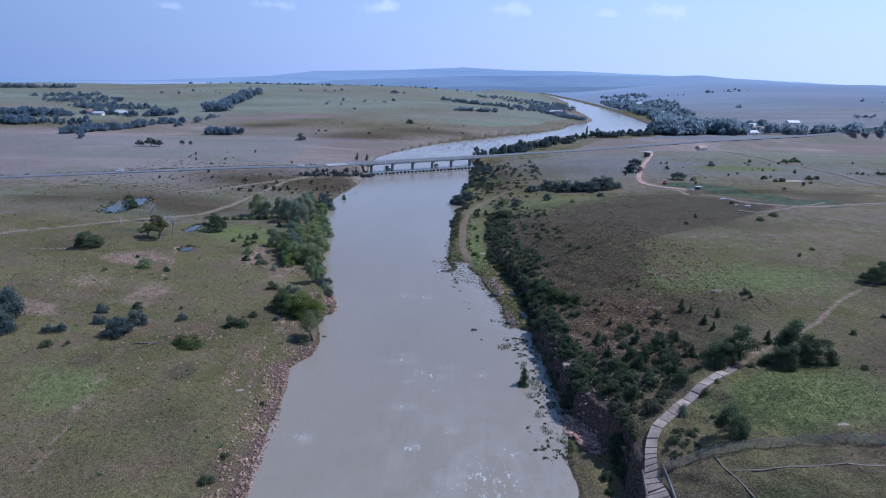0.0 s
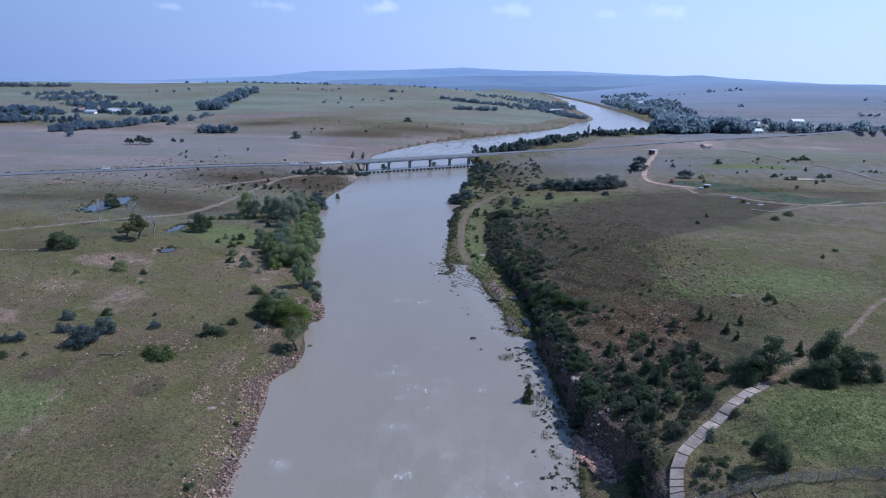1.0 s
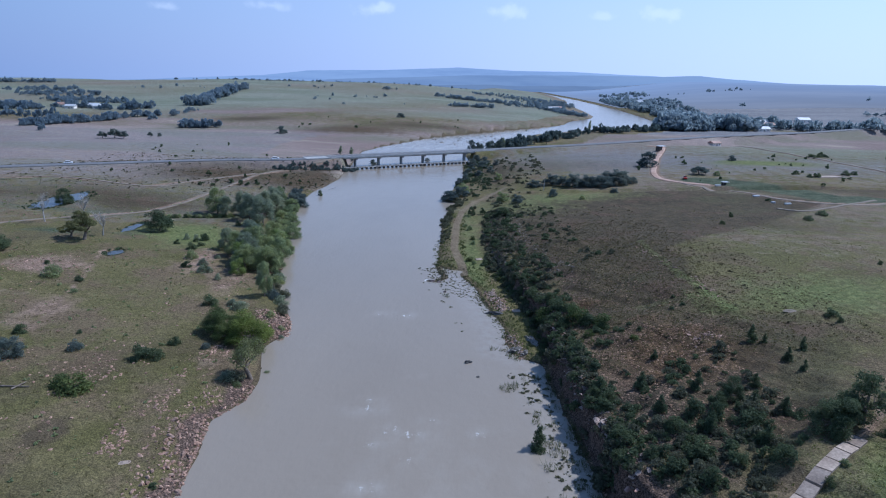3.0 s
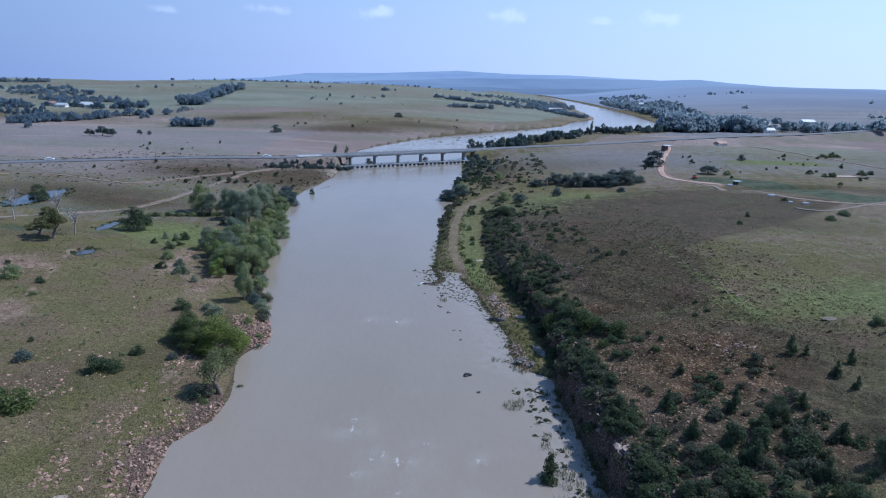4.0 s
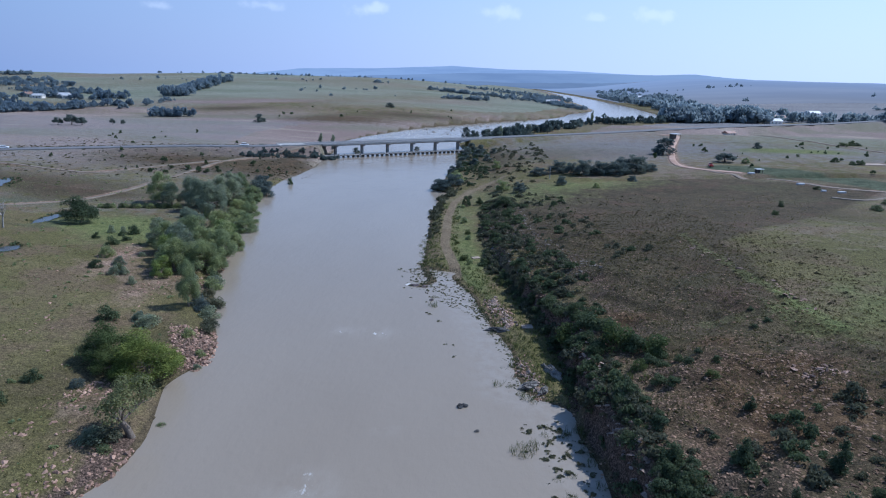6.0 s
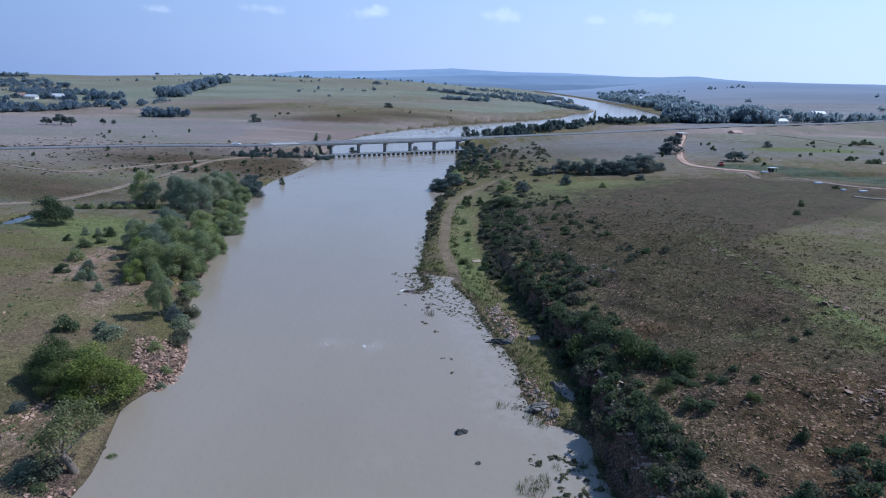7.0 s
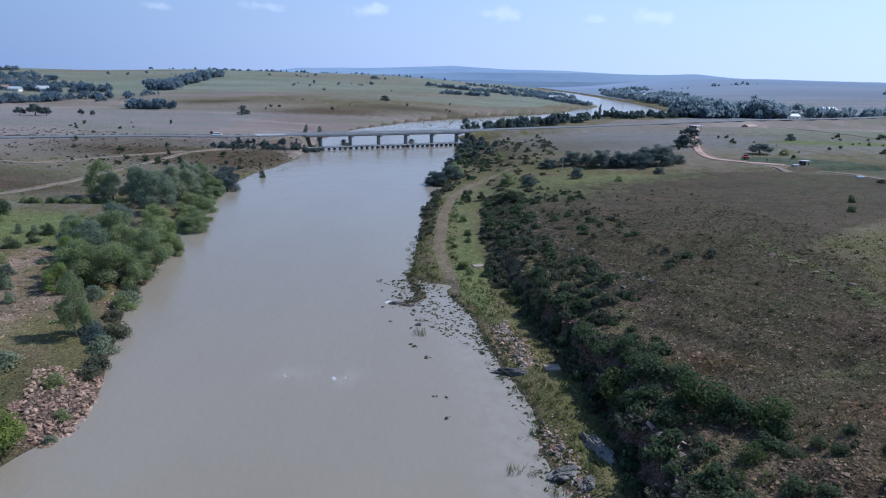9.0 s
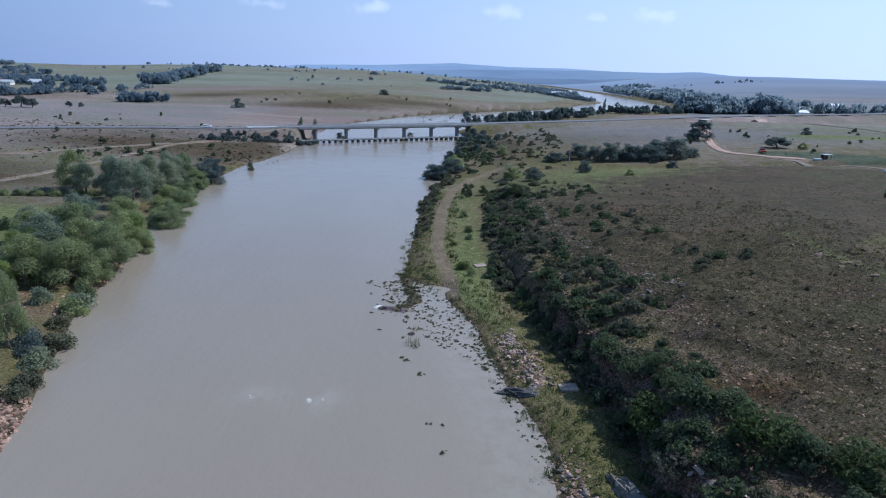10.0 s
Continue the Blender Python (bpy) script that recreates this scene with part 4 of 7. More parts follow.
def limbs(rng, h, base, r, tips, trunk_r):
    """A tapered, slightly bent trunk with limbs that reach for the crown's lumps."""
    v, f = [], []
    lean = Vector((rng.normal() * 0.05 * h, rng.normal() * 0.05 * h, 0))
    knee = Vector((0, 0, base * 0.6)) + lean * 0.5
    fork = Vector((0, 0, base * 1.05)) + lean
    tube(v, f, (0, 0, -0.4), knee, trunk_r * 1.3, trunk_r, 8)
    tube(v, f, knee, fork, trunk_r, trunk_r * 0.8, 8)
    for t in tips:
        t = Vector(t)
        mid = fork.lerp(t, 0.5) + Vector((rng.normal(), rng.normal(), 0.4)) * 0.07 * r
        tube(v, f, fork, mid, trunk_r * 0.45, trunk_r * 0.3)
        tube(v, f, mid, t, trunk_r * 0.3, trunk_r * 0.08)
        for _ in range(2):
            e = mid.lerp(t, 0.3) + Vector((rng.normal(), rng.normal(), abs(rng.normal()))) * 0.22 * r
            tube(v, f, mid.lerp(t, 0.3), e, trunk_r * 0.18, trunk_r * 0.05, 5)
    return v, f


def tree_mesh(seed, form, leaf, n, size):
    """The meshes of trunk and crown of one tree, 8 m high and 4 m in radius."""
    rng = np.random.default_rng(seed)
    h, r = 8.0, 4.0
    if form == "round":
        base = 1.5
        cs, rs = lumps_round(rng, h, r, 0.1, 30)
        tr = 0.24
    elif form == "tall":
        base = 3.0
        cs, rs = lumps_round(rng, h, r * 0.95, 1.1, 32)
        rs = [(a * 0.9, b * 0.9, c * 1.05) for a, b, c in rs]
        tr = 0.24
    elif form == "poplar":
        base = 1.2
        zs = np.linspace(1.4, 7.4, 12)
        cs = [(rng.normal() * 0.45, rng.normal() * 0.45, z) for z in zs]
        rs = [(k, k, 0.9) for k in (1.9 * np.sin(np.pi * (zs / 8.6) ** 0.75) + 0.4)]
        tr = 0.2
    elif form == "cone":
        base = 0.6
        cs, rs = [], []
        for i in range(16):
            z = 0.7 + 6.9 * i / 15
            k = 3.2 * (1 - (z / 8.8)) + 0.35
            a = rng.random() * 6.3
            cs.append((0.45 * k * math.cos(a), 0.45 * k * math.sin(a), z))
            rs.append((k * 0.75, k * 0.75, 0.9))
        tr = 0.2
    else:
        base = 2.0
        cs, rs = lumps_round(rng, h, r, 2.4, 18)
        rs = [(a * 0.66, b * 0.66, c * 0.6) for a, b, c in rs]
        tr = 0.34
    tips = [c for c in cs[:10]]
    tv, tf = limbs(rng, h, base, r, tips, tr)
    lv, lf = leaf_quads(rng, cs, rs, n, size, 0.62)
    return mesh_of("trunk", tv, tf, M_BARK, True), mesh_of("crown", lv, lf, M_LEAF[leaf])


def bush_mesh(seed, leaf, n, size):
    """A bush of leaf clumps on short stems, 2 m high and 1.4 m in radius, as one mesh."""
    rng = np.random.default_rng(seed)
    cs, rs = lumps_round(rng, 2.0, 1.4, -0.15, 18)
    lv, lf = leaf_quads(rng, cs, rs, n, size)
    v, f = [], []
    for c in cs[:6]:
        tube(v, f, (c[0] * 0.15, c[1] * 0.15, -0.2), c, 0.05, 0.02, 4)
    lv = np.concatenate([lv, np.array(v)])
    lf = np.concatenate([lf, np.array(f) + 4 * n])
    me = mesh_of("bush", lv, lf, M_LEAF[leaf])
    me.materials.append(M_BARK)
    mi = np.zeros(len(lf), np.int32)
    mi[n:] = 1
    me.polygons.foreach_set("material_index", mi)
    return me


TREE_FORMS = {}
for k, (key, form, leaf, n, size) in enumerate((
        ("round_dark", "round", "dark", 9000, 0.112), ("round_dark_b", "round", "dark", 9000, 0.112), ("round_olive", "round", "olive", 14000, 0.088),
        ("round_bright", "round", "bright", 15000, 0.085), ("tall_olive", "tall", "olive", 13000, 0.088), ("tall_grey", "tall", "grey", 12000, 0.09),
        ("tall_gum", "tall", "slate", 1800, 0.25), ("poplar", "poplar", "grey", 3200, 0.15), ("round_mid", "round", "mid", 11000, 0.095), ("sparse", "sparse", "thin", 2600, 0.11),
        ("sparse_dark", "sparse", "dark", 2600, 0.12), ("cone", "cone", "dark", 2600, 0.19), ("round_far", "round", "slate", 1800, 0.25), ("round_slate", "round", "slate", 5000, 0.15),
        ("yellow_open", "sparse", "yellow", 7000, 0.12), ("round_green", "round", "green", 12000, 0.095))):
    TREE_FORMS[key] = tree_mesh(40 + k, form, leaf, n, size)
BUSH_FORMS = {}
for k, (key, leaf) in enumerate((("dark", "dark"), ("dark_b", "dark"), ("olive", "olive"), ("grey", "grey"), ("gum", "slate"), ("reed", "reed"), ("green", "green"), ("brown", "scrub"))):
    BUSH_FORMS[key] = bush_mesh(90 + k, leaf, 1100, 0.088)
place_rng = np.random.default_rng(7)


def plant_tree(form, x, y, r, h, label, group="", name="tree"):
    z = gz(x, y)
    # beyond 300 m dark trees take slate leaves, a painted haze tint
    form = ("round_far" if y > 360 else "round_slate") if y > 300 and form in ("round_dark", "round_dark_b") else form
    t = thing(name, Matrix.LocRotScale((x, y, z - 0.15), Euler((0, 0, place_rng.random() * 6.28)), (r * 1.05 / 4.0, r * 1.05 / 4.0, h * 1.05 / 8.0)), label, "tree", group)
    part("trunk", TREE_FORMS[form][0], t)
    part("crown", TREE_FORMS[form][1], t)
    return t


def bare_tree(x, y, r, h, seed, label):
    """A leafless tree: trunk and main limbs, and a mesh of twigs at the limbs' ends."""
    rng = np.random.default_rng(seed)
    t = thing("bare_tree", Matrix.LocRotScale((x, y, gz(x, y) - 0.1), Euler((0, 0, rng.random() * 6.28)), (1, 1, 1)), label, "tree")
    tips = [Vector((r * q * math.cos(a), r * q * math.sin(a), h * (0.62 + 0.38 * u))) for a, q, u in zip(rng.random(11) * 6.28, 0.25 + 0.75 * rng.random(11), rng.random(11))]
    tips[0] = Vector((0.1 * r, 0, h))
    v, f = limbs(rng, h, 0.36 * h, r, tips, 0.2)
    part("trunk", mesh_of("trunk", v, f, M_DEAD_WOOD, True), t)
    v, f = [], []
    for c in tips:
        for _ in range(9):
            a = c.lerp(Vector((0, 0, 0.5 * h)), 0.45 * rng.random())
            b = a + Vector((rng.normal() * 0.24, rng.normal() * 0.24, 0.1 + 0.2 * abs(rng.normal()))) * r
            tube(v, f, a, b, 0.045, 0.015, 4)
            tube(v, f, a.lerp(b, 0.5), a.lerp(b, 0.6) + Vector((rng.normal(), rng.normal(), abs(rng.normal()))) * 0.14 * r, 0.03, 0.012, 4)
    part("twigs", mesh_of("twigs", v, f, M_DEAD_WOOD, True), t)


def plant_bush(form, x, y, r, h, label, group=""):
    ob = new("bush", BUSH_FORMS[form])
    ob.matrix_basis = Matrix.LocRotScale((x, y, gz(x, y) - 0.08 * h), Euler((place_rng.normal() * 0.06, place_rng.normal() * 0.06, place_rng.random() * 6.28)), (r / 1.4, r / 1.4 * (0.8 + 0.4 * place_rng.random()), h * 1.1 / 2.0))
    return tagged(ob, label, "bush", group)


# trees and large bushes on the grassland by the left bank
for form, x, y, r, h, lab in (
        ("round_dark", -131, 213.4, 5.2, 6.0, "Dark green spreading tree on open grass"), ("yellow_open", -114.2, 230.8, 5.2, 9.6, "Yellow-green open tree with bare limbs"),
        ("yellow_open", -120.0, 233.0, 3.6, 5.4, "Low yellow-green tree beside an open tree"), ("round_dark_b", -101.5, 254, 5.2, 8.4, "Dense dark round tree beside a gravel road"),
        ("round_dark", -153.4, 284, 3.8, 6.4, "Dark tree standing at a pond"), ("round_slate", -83.5, 145.0, 3.8, 4.8, "Dark grey-green tree among red stones"),
        ("round_slate", -82.0, 151.5, 2.8, 4.2, "Dark green tree among red stones"), ("round_slate", -117, 152, 4.8, 9.2, "Tall dark tree at the edge of the field"),
        ("round_slate", -114, 144.5, 4.2, 5.4, "Dark round tree at the edge of the field"), ("round_bright", -40.8, 167.6, 5.3, 7.4, "Bright yellow-green round tree on the river bank"),
        ("round_green", -47.8, 170.6, 4.4, 6.4, "Dark green tree beside a bright green tree"), ("round_green", -45.8, 166.8, 3.0, 4.6, "Dark low tree beside a bright green tree"),
        ("sparse", -35.8, 152.6, 4.5, 9.6, "Thin half-bare tree leaning at the water's edge"), ("sparse", -50, 170, 3.0, 4.6, "Grey half-bare shrub tree on the bank"),
        ("tall_olive", -46.0, 195.0, 2.5, 9.4, "Slim grey-green tree on the river bank"),
        ("round_mid", -58.6, 211.2, 2.6, 5.0, "Fresh green round tree in the grass"), ("round_mid", -60.6, 219.6, 3.2, 7.6, "Light green round tree at the edge of the wood")):
    plant_tree(form, x, y, r, h, lab)
for form, x, y, r, h in (
        ("olive", -102.2, 196.6, 3.0, 3.4), ("dark", -94.2, 194.4, 1.4, 1.7), ("gum", -72.1, 156.4, 1.7, 2.5), ("dark", -57.9, 154.8, 2.7, 3.5), ("dark_b", -55.6, 155.6, 1.8, 2.6),
        ("green", -63.4, 141.5, 3.2, 3.0), ("green", -66.2, 142.5, 2.0, 2.4), ("dark", -87.2, 162.4, 1.7, 2.3), ("gum", -91.0, 150.5, 2.0, 2.8), ("gum", -80.5, 151.0, 1.6, 2.4),
        ("gum", -94.6, 158.2, 1.9, 2.8), ("gum", -98.2, 144.7, 1.9, 2.4), ("gum", -101, 144, 1.5, 2.2), ("gum", -110.2, 142.6, 2.4, 3.0), ("dark", -96.3, 136.3, 1.6, 1.7),
        ("dark", -56.4, 185.2, 2.3, 3.0), ("grey", -49.2, 184.7, 2.4, 2.2), ("grey", -51.5, 186.5, 1.6, 1.8), ("olive", -40.5, 181.5, 1.2, 1.8), ("gum", -48.3, 162.2, 1.2, 1.6)):
    plant_bush(form, x, y, r, h, {"gum": "Blue-grey rounded bush in the grass", "grey": "Grey twiggy bush on stony ground", "olive": "Olive green sprawling bush in the grass"}.get(form, "Dark green dense bush in the grass"), "bushes on the left grassland")
for form, x, y, r, h in (
        ("dark", -69, 212.8, 1.6, 2.0), ("grey", -68.6, 210.4, 1.5, 2.2), ("dark", -88, 237.8, 1.1, 2.0), ("grey", -66.7, 211, 1.4, 1.9), ("dark", -55.3, 162.8, 1.4, 1.9),
        ("grey", -62, 205, 1.3, 1.9), ("grey", -71, 217, 1.6, 2.2), ("grey", -64, 222, 1.5, 2.0), ("dark", -84, 243, 1.0, 1.5), ("olive", -91, 187, 0.9, 1.2), ("dark", -76, 164, 0.7, 0.9),
        ("olive", -112, 190, 1.2, 1.4), ("dark", -109, 205, 1.0, 1.3), ("dark", -92, 138, 0.7, 0.9), ("dark", -39.4, 100, 1.1, 1.0),
        ("dark", -39.8, 92.5, 1.6, 1.4), ("dark", -38.6, 119, 0.8, 0.8)):
    plant_bush(form, x, y, r, h, {"gum": "Blue-grey rounded bush in the grass", "grey": "Grey twiggy bush on stony ground", "olive": "Olive green sprawling bush in the grass"}.get(form, "Dark green dense bush in the grass"), "bushes on the left grassland")
for form, x, y, r, h in (
        ("grey", -39.5, 150.4, 2.2, 1.7),):
    plant_bush(form, x, y, r, h, {"gum": "Blue-grey rounded bush in the grass", "grey": "Grey twiggy bush on stony ground", "olive": "Olive green sprawling bush in the grass"}.get(form, "Dark green dense bush in the grass"), "bushes on the left grassland")
for form, x, y, r, h in (("dark", -80.7, 232.3, 2.0, 2.6), ("grey", -87.7, 245, 1.1, 2.4), ("grey", -84.6, 245.6, 1.0, 2.2), ("dark_b", -82.0, 245.4, 1.7, 3.2), ("olive", -76.5, 222.0, 2.2, 3.0), ("dark", -74.6, 214.0, 1.8, 2.2),
                         ("dark", -80, 238, 1.4, 1.5), ("olive", -73.5, 238.5, 1.5, 1.6), ("grey", -69.5, 224.5, 1.1, 1.2)):
    plant_bush(form, x, y, r, h, "Grey-green bush on stony ground behind the wood", "bushes on the left grassland")
for i in range(13):
    plant_bush(("olive", "dark")[i % 2], -109 + 1.75 * i + 0.4 * place_rng.random(), 276.5 + 0.72 * i + place_rng.random(), 1.5, 1.6 + 0.3 * place_rng.random(), "Low green bush in a hedge across the grass", "hedge behind the wood")
bare_tree(-141.0, 252.5, 2.8, 10.0, 5, "Bleached leafless tree beside a gravel road")
bare_tree(-132.5, 262.5, 3.4, 8.2, 6, "Pale leafless tree near a pond")
bare_tree(-112.6, 238.6, 2.6, 8.0, 7, "Grey half-dead tree beside a yellow-green tree")
# bushes hanging over the water
for form, x, y, r, h in (("grey", -47, 210.2, 2.4, 2.8), ("gum", -44.6, 196.4, 2.1, 3.2), ("brown", -42.4, 197.4, 2.6, 3.0), ("grey", -41.2, 192.8, 2.3, 2.6), ("brown", -39.6, 188.4, 1.9, 2.2), ("olive", -46.8, 208.6, 2.2, 2.8),
                         ("grey", -51.6, 209.2, 1.8, 2.8), ("brown", -39.0, 185.6, 1.7, 2.0), ("brown", -45.6, 203.5, 1.9, 2.3), ("olive", -37.2, 148.6, 1.1, 1.1), ("brown", -38.5, 150.8, 2.3, 1.9), ("olive", -33.8, 156.0, 0.9, 0.9),
                         ("dark", -48.6, 214.2, 2.1, 2.8), ("grey", -35.5, 172, 0.9, 1.1), ("olive", -36.5, 176, 1.0, 1.2), ("gum", -43.4, 194.4, 1.7, 2.6)):
    plant_bush(form, x, y, r, h, "Bush overhanging the muddy water's edge", "bushes along the left bank")
# the wood along the left bank
for x, y, r, h, form in (
        (-53, 218, 4.6, 8.0, "round_olive"), (-51, 226, 4.2, 8.4, "tall_olive"), (-58, 216, 4.4, 7.8, "tall_olive"), (-60, 224, 4.8, 8.8, "tall_grey"), (-54, 233, 4.4, 8.6, "round_olive"),
        (-61, 234, 4.6, 9.0, "tall_olive"), (-56, 242, 4.2, 7.6, "round_mid"), (-65, 243, 4.4, 8.8, "tall_grey"), (-55.5, 258, 3.6, 5.4, "round_olive"), (-60, 263, 2.6, 3.6, "round_olive"),
        (-63, 272, 3.0, 4.2, "round_olive"), (-71, 274, 5.2, 11.2, "tall_grey"), (-79, 283, 5.0, 11.0, "tall_grey"), (-66, 282, 3.6, 5.2, "round_olive"), (-76, 291, 5.0, 10.6, "tall_grey"),
        (-66, 292, 3.4, 5.0, "round_olive"), (-95, 291, 5.0, 11.0, "tall_olive"), (-90, 287, 3.6, 8.6, "tall_grey"), (-68, 303, 3.8, 6.0, "round_olive"), (-75, 304, 4.6, 9.6, "tall_grey")):
    plant_tree(form, x, y, r * 1.05, h, {"tall_grey": "Tall grey-green tree in the riverside wood", "round_mid": "Light green tree in the riverside wood", "round_dark": "Dark round tree in the riverside wood",
                                         "round_dark_b": "Dark round tree in the riverside wood"}.get(form, "Green leafy tree in the riverside wood"), "trees along the left bank")
for x, y, r, h, form in (
        (-69, 313, 4.0, 6.4, "round_dark_b"), (-76, 314, 3.6, 7.6, "tall_olive"), (-70, 321, 4.0, 6.2, "round_dark"), (-60.5, 221.5, 3.0, 7.4, "round_mid"), (-50.5, 221, 3.0, 5.6, "round_olive"),
        (-56, 228, 3.8, 7.8, "tall_olive"), (-65, 229, 4.0, 8.0, "tall_olive"), (-70, 236, 3.6, 7.0, "tall_grey"), (-52.5, 238, 3.0, 5.4, "round_olive"), (-59, 247, 4.0, 8.0, "tall_olive"),
        (-58, 268, 3.2, 5.0, "round_olive"), (-61, 279, 3.4, 5.6, "round_olive"), (-63.5, 287, 2.6, 4.0, "round_olive"), (-72, 296, 4.2, 9.0, "tall_grey"), (-84, 290, 4.0, 10.0, "tall_grey"),
        (-66.5, 299, 2.8, 4.4, "round_olive"), (-64.5, 309, 3.0, 4.8, "round_dark")):
    plant_tree(form, x, y, r * 1.05, h, {"tall_grey": "Tall grey-green tree in the riverside wood", "round_mid": "Light green tree in the riverside wood", "round_dark": "Dark round tree in the riverside wood",
                                         "round_dark_b": "Dark round tree in the riverside wood"}.get(form, "Green leafy tree in the riverside wood"), "trees along the left bank")
for i in range(34):
    y = 206 + 116 * place_rng.random()
    x = float(np.interp(y, BANK_L_Y, BANK_L_X)) - 1.2 - 22 * place_rng.random() ** 1.5
    plant_bush(("olive", "dark", "grey")[i % 3], x, y, 1.2 + 1.2 * place_rng.random(), 1.6 + 1.6 * place_rng.random(), "Undergrowth bush below riverside trees", "bushes along the left bank")

# trees on the right-hand hill
JUNIPER = "Dark conical juniper on a stony slope"
CLUMP = "Dark tree in a clump on the hill"
for form, x, y, r, h, lab in (
        ("round_dark", 48.4, 97.2, 3.0, 5.0, "Dark compact round tree alone on green grass"), ("round_dark", 55.0, 120.4, 3.5, 5.6, "Dark dense tree beside a concrete path"),
        ("sparse_dark", 60.0, 122.5, 4.0, 8.4, "Thin dark tree with open crown beside a path"), ("round_dark_b", 57.8, 122.4, 3.2, 5.4, "Low dark tree beside a concrete path"),
        ("round_dark", 67.3, 118.6, 3.3, 4.8, "Large dark tree beside a footpath"), ("round_dark_b", 71.6, 123.4, 4.2, 8.8, "Large dark tree beside a footpath"),
        ("round_dark", 73.8, 118.6, 3.5, 5.0, "Dark low tree beside a footpath"), ("round_dark_b", 117, 172, 3.4, 5.2, "Dark tree on open green grass"),
        ("round_dark", 122, 174, 3.8, 5.8, "Dark tree on open green grass"), ("cone", 58.0, 152.0, 1.3, 3.3, JUNIPER), ("cone", 60.9, 144.3, 1.1, 2.6, JUNIPER),
        ("cone", 61.6, 140.3, 0.9, 2.1, JUNIPER), ("cone", 65.7, 148.7, 1.0, 2.5, JUNIPER), ("cone", 60.2, 151.4, 0.8, 1.9, JUNIPER),
        ("cone", 17.5, 133.4, 2.2, 4.6, "Dark pointed bush standing in flood water"), ("cone", 35.2, 140.6, 1.7, 3.0, JUNIPER), ("cone", 43.3, 137.7, 1.5, 3.4, JUNIPER),
        ("round_dark", 47.1, 133.6, 1.9, 4.2, "Dark rounded tree on a stony slope"), ("round_dark_b", 44.2, 132.0, 1.6, 3.2, "Dark rounded tree on a stony slope"),
        ("cone", 40.2, 150.2, 0.9, 1.8, JUNIPER)):
    plant_tree(form, x, y, r, h, lab)
for form, x, y, r, h, lab in (
        ("cone", 35.6, 131.8, 1.5, 3.0, JUNIPER), ("cone", 48.9, 130.0, 1.6, 3.2, JUNIPER), ("cone", 41.0, 125.6, 1.6, 3.2, JUNIPER), ("cone", 52.5, 128.0, 1.5, 2.8, JUNIPER),
        ("cone", 69.8, 131.4, 1.2, 3.3, "Dark juniper beside a footpath"), ("cone", 46.5, 120.5, 1.5, 3.0, JUNIPER), ("cone", 52.0, 136.5, 1.2, 2.2, JUNIPER),
        ("round_dark", 111, 402, 6.0, 8.6, "Large dark spreading tree on open grass"), ("round_dark_b", 81, 345.5, 6.0, 8.0, CLUMP), ("round_dark", 71.3, 339.5, 5.2, 6.4, CLUMP),
        ("round_dark_b", 65, 341, 4.8, 6.2, CLUMP), ("round_dark", 58.5, 341, 4.6, 7.2, CLUMP), ("round_dark_b", 49.5, 351.5, 4.8, 5.8, CLUMP), ("round_dark", 76, 348, 5.0, 6.8, CLUMP),
        ("round_dark", 54, 345, 3.4, 5.6, CLUMP), ("round_dark_b", 29.1, 311.8, 2.6, 4.4, "Small dark spreading tree on the grass"),
        ("round_dark", 46.0, 321.5, 2.1, 4.2, "Small dark round tree on the grass"), ("round_dark", 61.5, 343, 3.6, 4.2, CLUMP), ("round_dark_b", 68.2, 343, 3.8, 4.6, CLUMP),
        ("round_dark", 75, 341.5, 3.4, 4.0, CLUMP)):
    plant_tree(form, x, y, r, h, lab)
for form, x, y, r, h, lab in (
        ("round_dark_b", 88, 347, 2.8, 3.6, "Small dark tree beside a tree clump"), ("round_dark", 74.6, 326.5, 2.2, 2.8, "Small round tree on the grass"),
        ("round_olive", 57.5, 312.5, 1.5, 2.1, "Small green tree on the grass"), ("round_dark_b", 40.6, 348.5, 3.8, 3.7, "Low dark tree on the grass"),
        ("round_dark", 21.3, 287, 3.4, 4.0, "Low dark tree above the bank"), ("round_dark", 9.2, 296.2, 1.7, 3.8, "Small dark tree beside a bank track"),
        ("round_dark_b", 13.8, 297.6, 1.4, 3.1, "Small dark tree beside a bank track"), ("tall_gum", 128.6, 370, 5.2, 5.0, "Blue-green spreading tree on the field"),
        ("round_olive", 136, 366, 2.0, 2.8, "Small tree on the field"), ("round_dark", 165, 418.3, 2.7, 3.2, "Small dark round tree on the field"),
        ("round_olive", 23.4, 320.8, 3.2, 4.4, "Green tree above the bank"), ("round_olive", 24.8, 378, 2.4, 4.5, "Green tree above the bank"),
        ("round_dark", -0.8, 331.0, 4.4, 5.0, "Dark tree spreading over the water"), ("round_dark_b", 4.5, 337, 4.4, 5.4, "Dark tree at the water's edge"),
        ("round_olive", 6, 345, 3.8, 5.0, "Green tree at the water's edge"), ("round_dark", 102.6, 268.2, 1.0, 2.0, "Small dark tree at a field edge"),
        ("round_dark", -52, 443, 2.8, 3.6, "Dark bush on an islet by the bridge"), ("round_dark_b", -18, 464, 2.2, 2.6, "Dark bush on an islet by the bridge"),
        ("poplar", -78, 470, 2.4, 6.0, "Dark poplar beside the bridge end"), ("poplar", -71, 473, 2.4, 5.4, "Dark poplar beside the bridge end")):
    plant_tree(form, x, y, r, h, lab)
